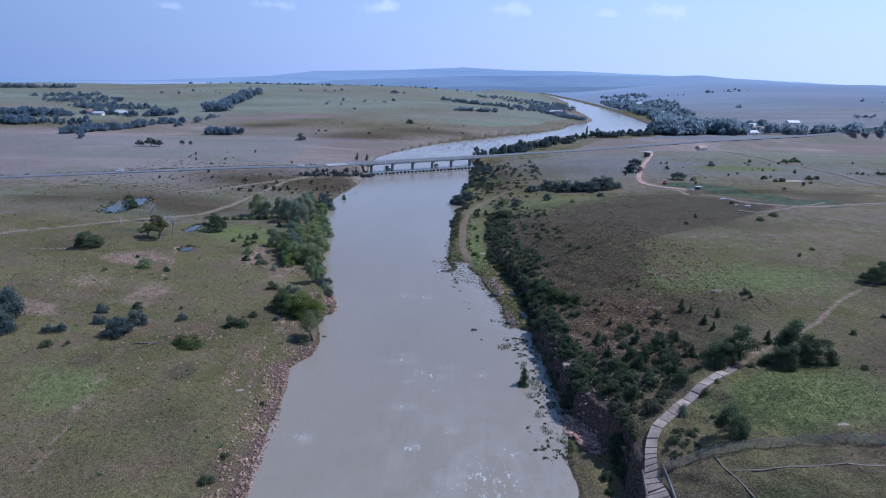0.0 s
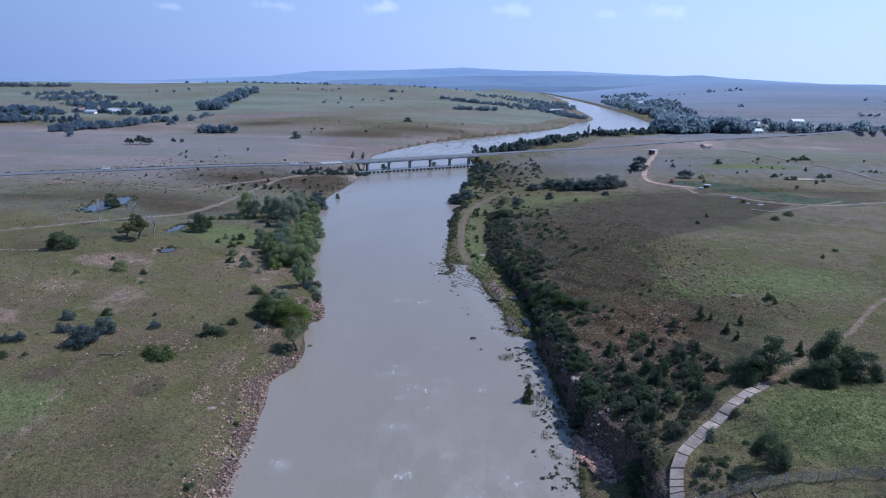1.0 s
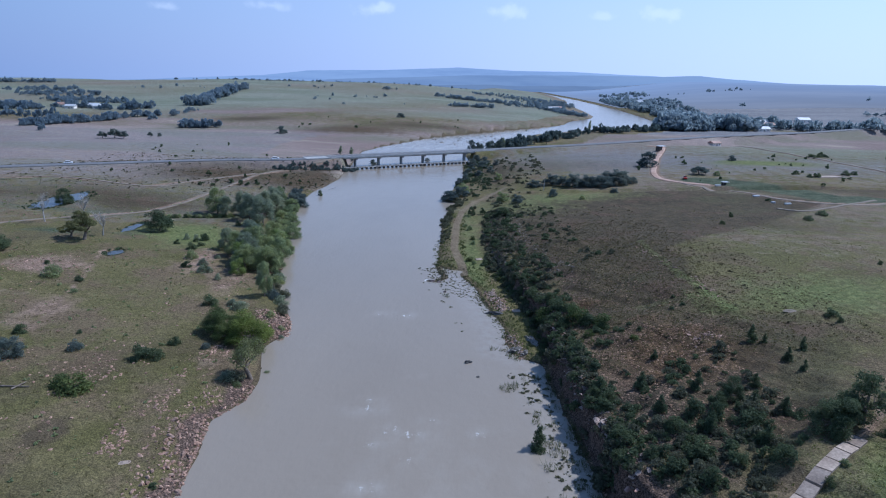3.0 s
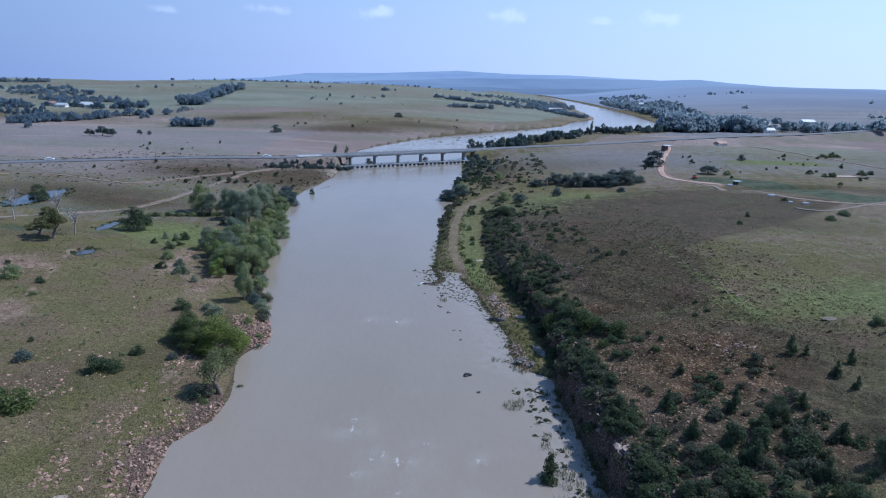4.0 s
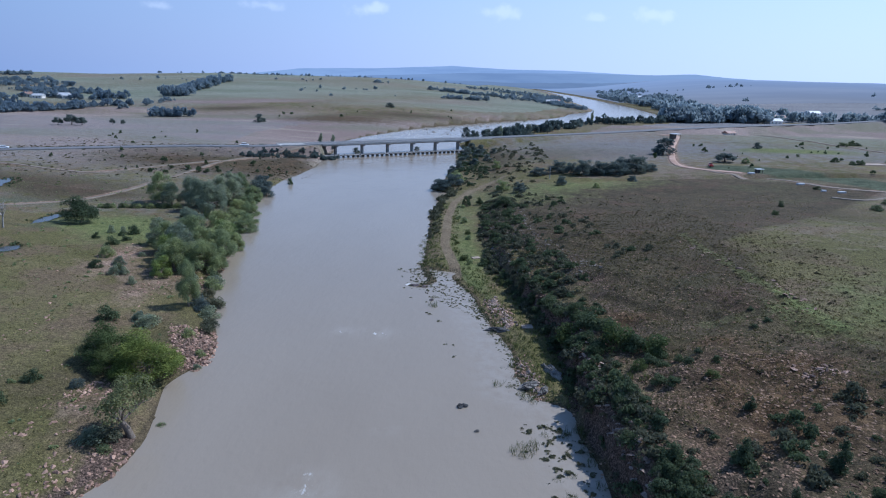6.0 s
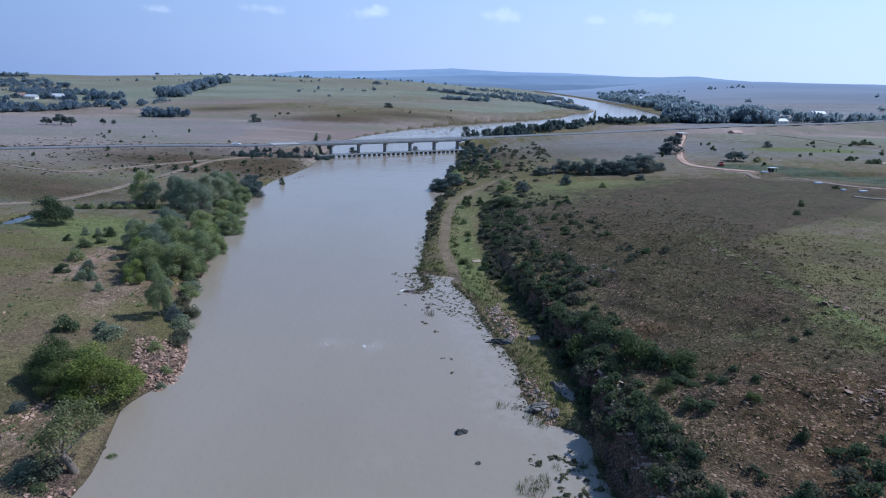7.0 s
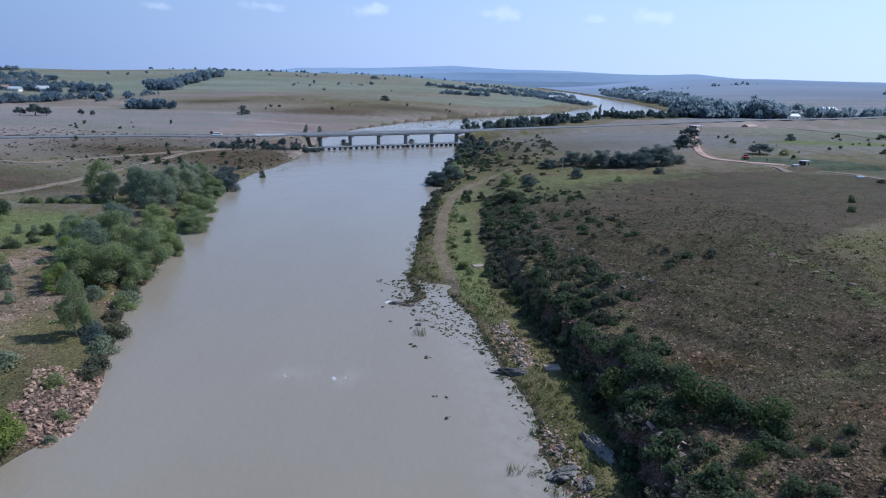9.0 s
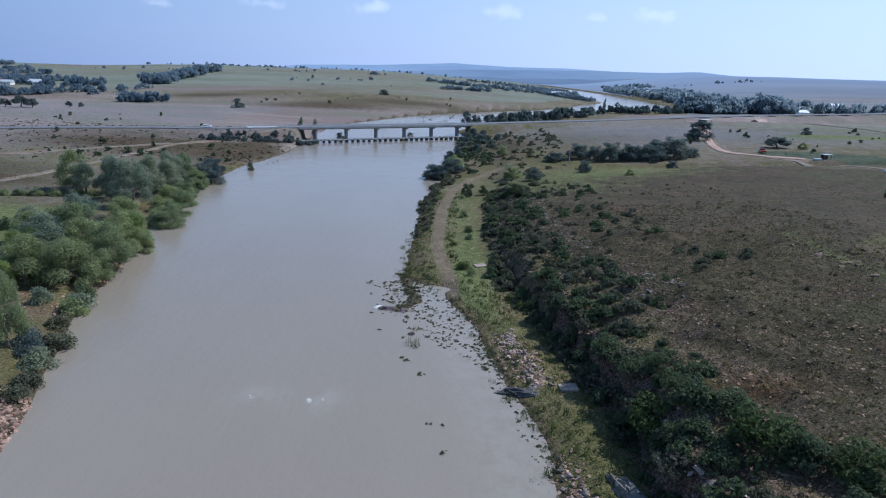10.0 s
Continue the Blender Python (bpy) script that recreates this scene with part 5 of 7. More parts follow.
for form, x, y, r, h, lab in (
        ("round_dark", -147, 572, 5.0, 6.4, "Dark tree in the dry field"), ("tall_gum", -249, 497, 5.0, 8.4, "Open gum tree in the dry field"),
        ("tall_gum", -257, 495, 3.6, 6.0, "Open gum tree in the dry field"), ("tall_gum", -242, 497, 3.8, 6.6, "Open gum tree in the dry field"),
        ("tall_gum", -231.3, 515, 2.2, 5.0, "Small gum tree in the dry field"), ("tall_gum", -225, 517, 1.8, 4.2, "Small gum tree in the dry field"),
        ("round_far", -57, 686, 4.5, 4.6, "Dark tree alone on the far hill"), ("tall_gum", 75, 560, 3.2, 11.0, "Tall gum tree beside the upper river"),
        ("poplar", 128, 655, 2.6, 12.0, "Slim dark poplar beside the upper river"), ("poplar", 36, 512, 2.4, 9.0, "Slim poplar beside the bridge")):
    plant_tree(form, x, y, r, h, lab)
for form, x, y, r, h in (
        ("dark", 79.7, 114.3, 1.1, 1.0), ("dark_b", 91.3, 136.4, 0.8, 1.6), ("dark", 78.4, 162.2, 1.7, 1.8), ("dark", 78.3, 159.1, 0.7, 1.6), ("dark", 110, 197, 0.9, 1.2),
        ("dark_b", 93.8, 253.8, 1.1, 1.7), ("dark", 127.3, 262.7, 2.2, 1.7), ("grey", 43.4, 105.6, 1.3, 2.2), ("dark", 48.6, 109.9, 0.9, 1.3), ("olive", 51.8, 112.5, 0.6, 0.9),
        ("dark", 40.6, 100.5, 1.0, 0.8), ("dark", 42.4, 98.6, 1.1, 0.8), ("olive", 44.2, 100.8, 0.7, 0.6), ("dark_b", 39.4, 97.6, 0.9, 0.9), ("green", 24.4, 180.4, 2.7, 3.4),
        ("dark", 26.8, 178.4, 2.4, 3.0), ("dark_b", 29.6, 177.0, 2.0, 2.4), ("dark", 23.0, 183.0, 2.0, 2.6), ("green", 30.2, 172.2, 3.2, 4.2), ("green", 34.8, 167.6, 2.3, 2.8), ("dark", 32.6, 169.6, 2.2, 2.6), ("dark_b", 24.0, 187.0, 1.7, 2.0), ("dark_b", 22.8, 192.0, 1.9, 2.4), ("dark", 21.4, 196.5, 1.8, 2.4), ("dark", 31.8, 171.0, 1.8, 2.2)):
    plant_bush(form, x, y, r, h, "Dark green bush on the grassy hill", "bushes on the right hill")
for form, x, y, r, h in (
        ("dark_b", 26.6, 171.6, 1.8, 2.2), ("dark", 26.2, 174.6, 1.6, 1.8), ("dark", 34.4, 166.3, 1.6, 1.6), ("dark", 36.3, 163.3, 0.9, 1.1), ("dark_b", 36.8, 161.4, 0.9, 1.1),
        ("dark", 38.9, 163.5, 0.7, 0.8), ("dark", 40.3, 160.5, 0.8, 1.0), ("green", 38.1, 156.5, 1.0, 1.0), ("dark", 33.6, 156.8, 1.1, 1.2), ("green", 30.8, 163.1, 1.3, 1.4),
        ("dark", 52.3, 177.6, 0.6, 0.7), ("dark", 52.7, 172.6, 0.7, 0.8), ("dark_b", 49.9, 170.9, 0.6, 0.6), ("dark", 61.0, 119.4, 1.2, 1.2), ("dark_b", 64.4, 121.2, 1.3, 1.4),
        ("dark", 104, 146, 0.8, 1.0), ("dark_b", 118, 205, 0.9, 1.0), ("olive", 48, 103.5, 0.8, 0.7)):
    plant_bush(form, x, y, r, h, "Dark green bush on the grassy hill", "bushes on the right hill")


def thicket(n, y0, y1, d0, d1, r0, r1, forms, label, group, tall=1.3):
    for i in range(n):
        y = y0 + (y1 - y0) * place_rng.random()
        x = float(np.interp(y, BANK_R_Y, BANK_R_X)) + d0 + (d1 - d0) * place_rng.random()
        r = r0 + (r1 - r0) * place_rng.random() ** 1.6
        if near_line(np.array([x]), np.array([y]), PATH_LINE)[0][0] < 1.6 + r or bump(x, y, 27.2, 110.5, 4.2, 9.5) > 0.35 or (y < 118.5 and x > np.interp(y, PATH_YS, PATH_XS) - 1.2):
            continue
        plant_bush(forms[i % len(forms)], x, y, r, r * tall * (0.8 + 0.5 * place_rng.random()), label, group)


thicket(90, 94, 130, 2.5, 24, 0.9, 2.2, ("dark", "dark_b", "brown"), "Dark bush in dense scrub on the gorge side", "scrub on the gorge side")
thicket(26, 127, 158, 2.5, 8.5, 0.8, 1.9, ("dark", "dark_b"), "Dark bush on the gorge edge", "scrub on the gorge edge")
thicket(30, 158, 212, 9, 13, 0.6, 1.6, ("dark", "dark_b"), "Dark bush on the gorge edge", "scrub on the gorge edge")
thicket(16, 206, 300, 8, 12, 0.6, 1.3, ("olive", "reed"), "Light green bush beside a bank track", "bushes along the right bank")
# trees round the right-hand end of the bridge
for form, x, y, r, h in (
        ("poplar", 13, 490, 2.2, 8.0), ("round_far", 12, 480, 3.2, 7.6), ("tall_gum", 17, 486, 3.6, 9.0), ("round_far", 24, 491, 3.8, 8.4), ("round_far", 19, 494, 4.0, 7.2),
        ("round_far", 27, 503, 4.6, 8.4), ("tall_gum", 33, 510, 4.6, 9.6), ("round_far", 40, 516, 4.6, 8.0), ("tall_gum", 46, 528, 4.4, 9.8), ("round_far", 52, 536, 4.6, 8.2),
        ("round_far", 59, 548, 4.8, 8.4), ("tall_gum", 64, 556, 4.4, 9.2), ("round_far", 15, 452, 3.6, 5.4), ("round_far", 20, 446, 3.4, 4.8), ("round_far", 12, 440, 3.2, 4.4),
        ("round_far", 18, 428, 3.4, 4.6), ("round_far", 11, 420, 3.0, 4.0), ("round_far", 9, 405, 3.0, 3.8), ("round_far", 15, 398, 2.8, 3.4), ("round_far", 22, 412, 2.8, 3.6)):
    plant_tree(form, x, y, r, h, "Dark green tree beside the bridge end", "trees at the bridge end")
for form, x, y, r, h in (
        ("round_far", 7, 386, 2.8, 3.6), ("round_far", 4, 372, 2.8, 3.6), ("round_far", 27, 437, 2.6, 3.4)):
    plant_tree(form, x, y, r, h, "Dark green tree beside the bridge end", "trees at the bridge end")

# ---- bridges
def build_bridge():
    a, b = Vector((-62, 427, 0)), Vector((10, 469, 0))
    along = (b - a).normalized()
    m = Matrix.Translation(a) @ Matrix.Rotation(math.atan2(along.y, along.x), 4, 'Z')
    length = (b - a).length
    t = thing("road_bridge", m, "Long grey concrete road bridge on six wall piers over the river", "bridge")
    lo, hi = -30.0, length + 18
    part("deck", box_mesh("deck", M_BRIDGE, (lo, hi, -5.1, 5.1, 6.15, 6.82), (lo, hi, -3.6, -2.4, 5.5, 6.15), (lo, hi, 2.4, 3.6, 5.5, 6.15), (lo, hi, -0.6, 0.6, 5.5, 6.15), bevel=0.04), t)
    for s in (-1, 1):
        part("kerb", box_mesh("kerb", M_BRIDGE, (lo, hi, s * 4.85 - 0.25, s * 4.85 + 0.25, 6.82, 7.05), bevel=0.03), t)
        rail = box_mesh("rail", M_STEEL, (lo, hi, s * 4.9 - 0.03, s * 4.9 + 0.03, 7.5, 7.56), (lo, hi, s * 4.9 - 0.02, s * 4.9 + 0.02, 7.25, 7.29))
        part("railing", rail, t, "grey steel hand rail")
        post = box_mesh("post", M_BRIDGE, (-0.05, 0.05, s * 4.9 - 0.05, s * 4.9 + 0.05, 7.05, 7.55))
        for i in range(int((hi - lo) / 3.0)):
            part("post", post, t, m=pose(lo + 1.5 + i * 3.0, 0, 0))
    bm = bmesh.new()
    box(bm, -0.5, 0.5, -1.3, 1.3, -2.5, 4.85, 0.15)
    box(bm, -0.6, 0.6, -3.6, 3.6, 4.85, 5.5, 0.1)
    pier = mesh_bm("pier", bm, M_BRIDGE)
    for i in range(6):
        part("pier", pier, t, m=pose(1.2 + i * (length - 5) / 5, 0, 0))
    ab = box_mesh("abutment", M_BRIDGE, (-1.0, 1.0, -5.0, 5.0, -1.5, 6.1), bevel=0.05)
    for x in (lo + 1, hi - 1):
        part("abutment", ab, t, m=pose(x, 0, 0))
    low = thing("low_bridge", m @ pose(0, -9.2, 0), "Low old concrete causeway on short piers just above water", "bridge")
    part("deck", box_mesh("deck", M_OLD_CONCRETE, (-16, length + 6, -2.0, 2.0, 1.0, 1.28), bevel=0.05), low)
    short = box_mesh("pier", M_OLD_CONCRETE, (-0.17, 0.17, -1.5, 1.5, -2.2, 1.0), bevel=0.04)
    for i in range(34):
        part("pier", short, low, m=pose(-9 + i * 2.85, 0, 0))
    stub = box_mesh("guide_block", M_OLD_CONCRETE, (-0.3, 0.3, -0.12, 0.12, 1.3, 1.5))
    for i in range(30):
        for s in (-1, 1):
            part("guide_block", stub, low, m=pose(-14 + i * 3.6, s * 2.0, 0))


build_bridge()


# ---- concrete path by the dam


def build_path():
    c = smooth_line(PATH_LINE, 0.5)
    seg = np.concatenate([[0], np.cumsum(np.linalg.norm(np.diff(c, axis=0), axis=1))])
    total = seg[-1]
    t = thing("concrete_path", pose(0, 0, 0), "Pale concrete slab path with dark joints curving up the bank", "path", kind="structure")
    joints = [1.45 * i for i in range(13)]
    while joints[-1] < total - 3.6:
        joints.append(joints[-1] + 2.35 + 0.5 * place_rng.random())
    joints.append(total)
    for i in range(len(joints) - 1):
        s0, s1 = joints[i] + 0.13, joints[i + 1] - 0.13
        bm = bmesh.new()
        ring = []
        for s in (s0, s1):
            p = np.array([np.interp(s, seg, c[:, 0]), np.interp(s, seg, c[:, 1])])
            q = np.array([np.interp(min(s + 0.5, total), seg, c[:, 0]) - np.interp(max(s - 0.5, 0), seg, c[:, 0]), np.interp(min(s + 0.5, total), seg, c[:, 1]) - np.interp(max(s - 0.5, 0), seg, c[:, 1])])
            q /= np.linalg.norm(q)
            wide = 0.92 + 0.95 * max(0.0, (13 - s) / 13) * (s < 13)
            for k in (-1, 1):
                ring.append((p[0] + k * wide * q[1], p[1] - k * wide * q[0]))
        z = [PATH_Z(x, y) for x, y in ring]
        tilt = 0.02 * place_rng.normal(size=4)
        top = [bm.verts.new((x, y, zz + 0.16 + e)) for (x, y), zz, e in zip(ring, z, tilt)]
        bot = [bm.verts.new((x, y, zz - 0.35)) for (x, y), zz in zip(ring, z)]
        bm.faces.new((top[0], top[1], top[3], top[2]))
        for a, b in ((0, 1), (1, 3), (3, 2), (2, 0)):
            bm.faces.new((top[b], top[a], bot[a], bot[b]))
        bmesh.ops.recalc_face_normals(bm, faces=bm.faces)
        part("slab", mesh_bm("slab", bm, M_CONCRETE), t)


def PATH_Z(x, y):
    return max(gz(x + i, y + j) for i in (-0.8, 0, 0.8) for j in (-0.8, 0, 0.8))


build_path()

# ---- scrub, reeds, woods and stones that nobody could count
def scatter(name, me_parts, xs, ys, rs, hs, mats, label, category, sink=0.08, zs=None):
    """Many small plants or stones baked into one mesh of kind stuff."""
    rng = np.random.default_rng(len(xs) + 17)
    keep = (near_line(xs, ys, PATH_LINE)[0] > 1.5 + rs) & ((bump(xs, ys, 27.2, 110.5, 4.2, 9.5) < 0.35) | (category != "scrub"))
    keep &= (category != "scrub") | (ys > 118.5) | (xs < np.interp(ys, PATH_YS, PATH_XS) - 1.2)
    keep &= (near_line(xs, ys, TRACK_BANK)[0] > 1.1 + rs) | (ys > 350)
    xs, ys, rs, hs = xs[keep], ys[keep], rs[keep], hs[keep]
    zs = ground(xs, ys) if zs is None else zs[keep]
    allv, allf, off = [], [], 0
    pick = rng.integers(0, len(me_parts), len(xs))
    ang = rng.random(len(xs)) * 6.2832
    for k, (v, f) in enumerate(me_parts):
        i = np.nonzero(pick == k)[0]
        if not len(i):
            continue
        c, s = np.cos(ang[i])[:, None], np.sin(ang[i])[:, None]
        vx, vy, vz = v[None, :, 0], v[None, :, 1], v[None, :, 2]
        X = (vx * c - vy * s) * rs[i][:, None] + xs[i][:, None]
        Y = (vx * s + vy * c) * rs[i][:, None] + ys[i][:, None]
        Z = (vz - sink) * hs[i][:, None] + zs[i][:, None]
        allv.append(np.stack([X, Y, Z], -1).reshape(-1, 3))
        ff = f[None] + (np.arange(len(i)) * len(v))[:, None, None] + off
        allf.append(ff.reshape(-1, f.shape[1]))
        off += len(i) * len(v)
    me = mesh_of(name, np.concatenate(allv), np.concatenate(allf), mats)
    return tagged(new(name, me), label, category, kind="stuff")


def unit_bush(seed, n, size, lumps=5):
    rng = np.random.default_rng(seed)
    cs, rs = lumps_round(rng, 1.0, 1.0, -0.1, lumps)
    rs = [(a, b, c * 0.55) for a, b, c in rs]
    return leaf_quads(rng, cs, rs, n, size)


def unit_tuft(seed, n, wide=0.35):
    """Upright blades."""
    rng = np.random.default_rng(seed)
    a = rng.random(n) * 6.2832
    r = np.sqrt(rng.random(n))
    base = np.stack([r * np.cos(a), r * np.sin(a), np.zeros(n)], 1)
    lean = np.stack([rng.normal(size=n) * 0.25, rng.normal(size=n) * 0.25, 0.5 + 0.6 * rng.random(n)], 1)
    w = rng.random(n) * 6.2832
    side = np.stack([np.cos(w), np.sin(w), np.zeros(n)], 1) * wide * (0.5 + rng.random(n))[:, None] * 0.5
    v = np.stack([base - side, base + side, base + lean + side * 0.25, base + lean - side * 0.25], 1)
    return v.reshape(-1, 3), np.arange(4 * n).reshape(n, 4)


def unit_tree(seed, n, size):
    rng = np.random.default_rng(seed)
    cs, rs = lumps_round(rng, 1.0, 0.5, 0.12, 7)
    v, f = leaf_quads(rng, [(2 * x, 2 * y, z) for x, y, z in cs], [(2 * a, 2 * b, c * 0.8) for a, b, c in rs], n, size)
    v[:, 2] = np.clip(v[:, 2], 0.02, None)
    tv, tf = [], []
    tube(tv, tf, (0, 0, -0.1), (0, 0, 0.5), 0.07, 0.04, 4)
    return np.concatenate([v, np.array(tv)]), np.concatenate([f, np.array(tf) + len(v)])


def unit_stone(seed, flat=0.6):
    """An angular block: the hull of a few points, as triangles."""
    rng = np.random.default_rng(seed)
    bm = bmesh.new()
    for _ in range(11):
        d = rng.normal(size=3)
        d /= np.abs(d).max() ** 0.6 * np.linalg.norm(d) ** 0.4
        bm.verts.new((d[0], d[1] * 0.75, d[2] * flat))
    r = bmesh.ops.convex_hull(bm, input=bm.verts)
    bmesh.ops.delete(bm, geom=list({v for v in r["geom_interior"] + r["geom_unused"] if isinstance(v, bmesh.types.BMVert)}), context='VERTS')
    bmesh.ops.triangulate(bm, faces=bm.faces)
    bm.verts.index_update()
    v, f = np.array([q.co[:] for q in bm.verts]), np.array([[q.index for q in g.verts] for g in bm.faces])
    bm.free()
    return v, f


srng = np.random.default_rng(21)


def along_right(n, y0, y1, d0, d1, power=1.0):
    ys = y0 + (y1 - y0) * srng.random(n)
    return np.interp(ys, BANK_R_Y, BANK_R_X) + d0 + (d1 - d0) * srng.random(n) ** power, ys


def along_cliff(n, y0, y1, d0, d1, power=1.0):
    ys = y0 + (y1 - y0) * srng.random(n)
    return np.interp(ys, CLIFF_Y, CLIFF_X) + d0 + (d1 - d0) * srng.random(n) ** power, ys


def along_left(n, y0, y1, d0, d1, power=1.0):
    ys = y0 + (y1 - y0) * srng.random(n)
    return np.interp(ys, BANK_L_Y, BANK_L_X) - d0 - (d1 - d0) * srng.random(n) ** power, ys


BUSH_BITS = [unit_bush(300 + i, 240, 0.1) for i in range(6)]
TUFT_BITS = [unit_tuft(320 + i, 8) for i in range(5)]
REED_BITS = [unit_tuft(330 + i, 60, 0.07) for i in range(4)]
HEATH_BITS = [unit_bush(340 + i, 22, 0.34, 3) for i in range(6)]
TREE_BITS = [unit_tree(350 + i, 150, 0.165) for i in range(8)]
STONE_BITS = [unit_stone(360 + i, 0.45 + 0.08 * i) for i in range(6)]


def size(n, a, b, p=2.0):
    return a + (b - a) * srng.random(n) ** p


def stones(xs, ys, rs, label, flat=1.0, mat=None):
    return scatter("stones", STONE_BITS, xs, ys, rs, rs * flat, mat or M_STONE, label, "stones", sink=0.1)


# scrub on the rocky slope and along the right bank
for leaf, a, b, lab in (("dark", 0.0, 0.42, "Dense dark scrub covering the steep rocky river slope"), ("scrub", 0.42, 1.0, "Grey-brown thorny scrub between stones on the river slope")):
    spots = [along_cliff(int(n * (b - a)), y0, y1, d0, d1, pw) for n, y0, y1, d0, d1, pw in (
        (300, 200, 300, 0.5, 12, 1.3), (130, 205, 300, 4, 30, 1.3), (150, 165, 232, -1.3, 1.0, 1.0), (280, 92, 127, 0.6, 19, 1.1), (110, 96, 128, -0.8, 2.5, 1.0), (110, 127, 160, 0.6, 6, 1.0), (90, 116, 150, 4, 30, 1.0), (60, 158, 182, 0.3, 6, 1.2), (64, 182, 205, 0.3, 7.5, 1.2))]
    x1, y1 = np.concatenate([p[0] for p in spots]), np.concatenate([p[1] for p in spots])
    r = size(len(x1), 0.55, 2.1)
    scatter("scrub", BUSH_BITS, x1, y1, r, r * (0.9 + 0.5 * srng.random(len(x1))), M_LEAF[leaf], lab, "scrub")
x1, y1 = along_right(90, 254, 345, 0.2, 3.4)
x2, y2 = along_right(150, 300, 460, 2, 48)
r = size(240, 0.8, 2.4)
scatter("scrub", BUSH_BITS, np.concatenate([x1, x2]), np.concatenate([y1, y2]), r, r * (0.9 + 0.5 * srng.random(240)), M_LEAF["scrub"], "Green bushes crowding the river bank below the road", "scrub")
x1, y1 = along_right(130, 335, 455, 0.5, 18)
r = size(130, 0.9, 2.6)
scatter("scrub", BUSH_BITS, x1, y1, r, r * (0.9 + 0.4 * srng.random(130)), M_LEAF["dark"], "Dark rounded bushes on the bank below the bridge", "scrub")
# heath and grass
x1, y1 = along_cliff(800, 150, 300, 2, 62)
r = size(800, 0.14, 0.6, 3.4)
scatter("heath", HEATH_BITS, x1, y1, r, r * 0.8, M_LEAF["heath"], "Low brown heath shrubs spread over the hillside", "heath")
x1, y1 = along_cliff(8500, 84, 290, 3, 100, 1.3)
x2, y2 = along_left(7500, 84, 230, 4, 100, 1.2)
r = size(16000, 0.10, 0.32)
scatter("grass", TUFT_BITS, np.concatenate([x1, x2]), np.concatenate([y1, y2]), r, r * 0.9, M_LEAF["tuft"], "Tufts of olive green veld grass", "grass")
x1, y1 = along_cliff(10000, 150, 262, 3, 60, 1.2)
r = size(10000, 0.13, 0.36)
scatter("heath", TUFT_BITS, x1, y1, r, r * 0.8, M_LEAF["heath"], "Brown tussock grass covering the hillside heath", "grass")
x1, y1 = along_cliff(7000, 148, 230, 4, 46)
r = size(7000, 0.12, 0.32)
scatter("grass", TUFT_BITS, x1, y1, r, r * 0.9, M_LEAF["tuft"], "Pale olive grass tufts between the heath shrubs", "grass")
x1, y1 = along_cliff(1800, 156, 200, 6, 36)
stones(x1, y1, size(1800, 0.08, 0.3, 2.4), "Small flat stones lying in the heath", 0.45, M_STONE_HILL)
x1, y1 = along_right(1500, 160, 300, 1.0, 9)
r = size(1500, 0.18, 0.6)
scatter("grass", TUFT_BITS, x1, y1, r, r * 1.2, M_LEAF["reed"], "Tall green grass on the low river bank", "grass")
x2, y2 = along_left(1700, 90, 330, 8, 160)
r = size(1700, 0.2, 0.75, 3)
scatter("heath", HEATH_BITS, x2, y2, r, r * 0.9, M_LEAF["olive"], "Small scattered shrubs in the grassland", "shrub")
x2, y2 = along_left(1500, 318, 425, 2, 150, 1.4)
r = size(1500, 0.25, 0.9, 2.5)
scatter("heath", HEATH_BITS, x2, y2, r, r * 0.7, M_LEAF["heath"], "Brown scrub mottling the dry field below the road", "scrub")
x1, y1 = 62 + 12 * srng.normal(size=3200), 106 + 7.5 * srng.normal(size=3200)
r = size(3200, 0.10, 0.3)
scatter("grass", TUFT_BITS, x1, y1, r, r * 0.8, M_LEAF["lush"], "Fresh yellow-green grass beside the concrete path", "grass")
# flooded plants in the shallows of the right bank
def flooded(n):
    """Spots strewn over the drowned flat behind the spit, thinning out towards the river."""
    ys = 196 + 31 * srng.random(n)
    return np.interp(ys, BANK_R_Y, BANK_R_X) + 0.6 - (2.5 + 7.5 * sstep((ys - 194) / 16)) * srng.random(n) ** 1.2, ys


x1, y1 = along_right(120, 102, 158, -5.5, 0.6, 0.6)
x2, y2 = along_right(70, 165, 196, -2.4, 1.2, 0.7)
x3, y3 = along_right(120, 228, 258, -1.6, 1.2)
x4, y4 = flooded(60)
x5 = np.array([13.2, 14.6, 15.2, 14.0, 15.6, 13.8, 0.8, 1.1, 15.2, 16.2, 16.8, 12, 18, 18.5, 19.5, 20.0])
y5 = np.array([152.6, 152.2, 153.4, 154.0, 154.6, 151.6, 203.0, 202.2, 167.5, 166.4, 165.2, 170, 141, 128, 120, 134])
xs, ys = np.concatenate([x1, x2, x3, x4, x5]), np.concatenate([y1, y2, y3, y4, y5])
r = np.concatenate([size(120, 0.25, 0.85, 1.8), size(250, 0.15, 0.6, 2.2), size(16, 0.6, 1.2)])
scatter("reeds", REED_BITS, xs, ys, r, r * 1.4, M_LEAF["reed"], "Flooded reeds and twigs standing in shallow muddy water", "reeds", zs=np.maximum(ground(xs, ys), -0.25))

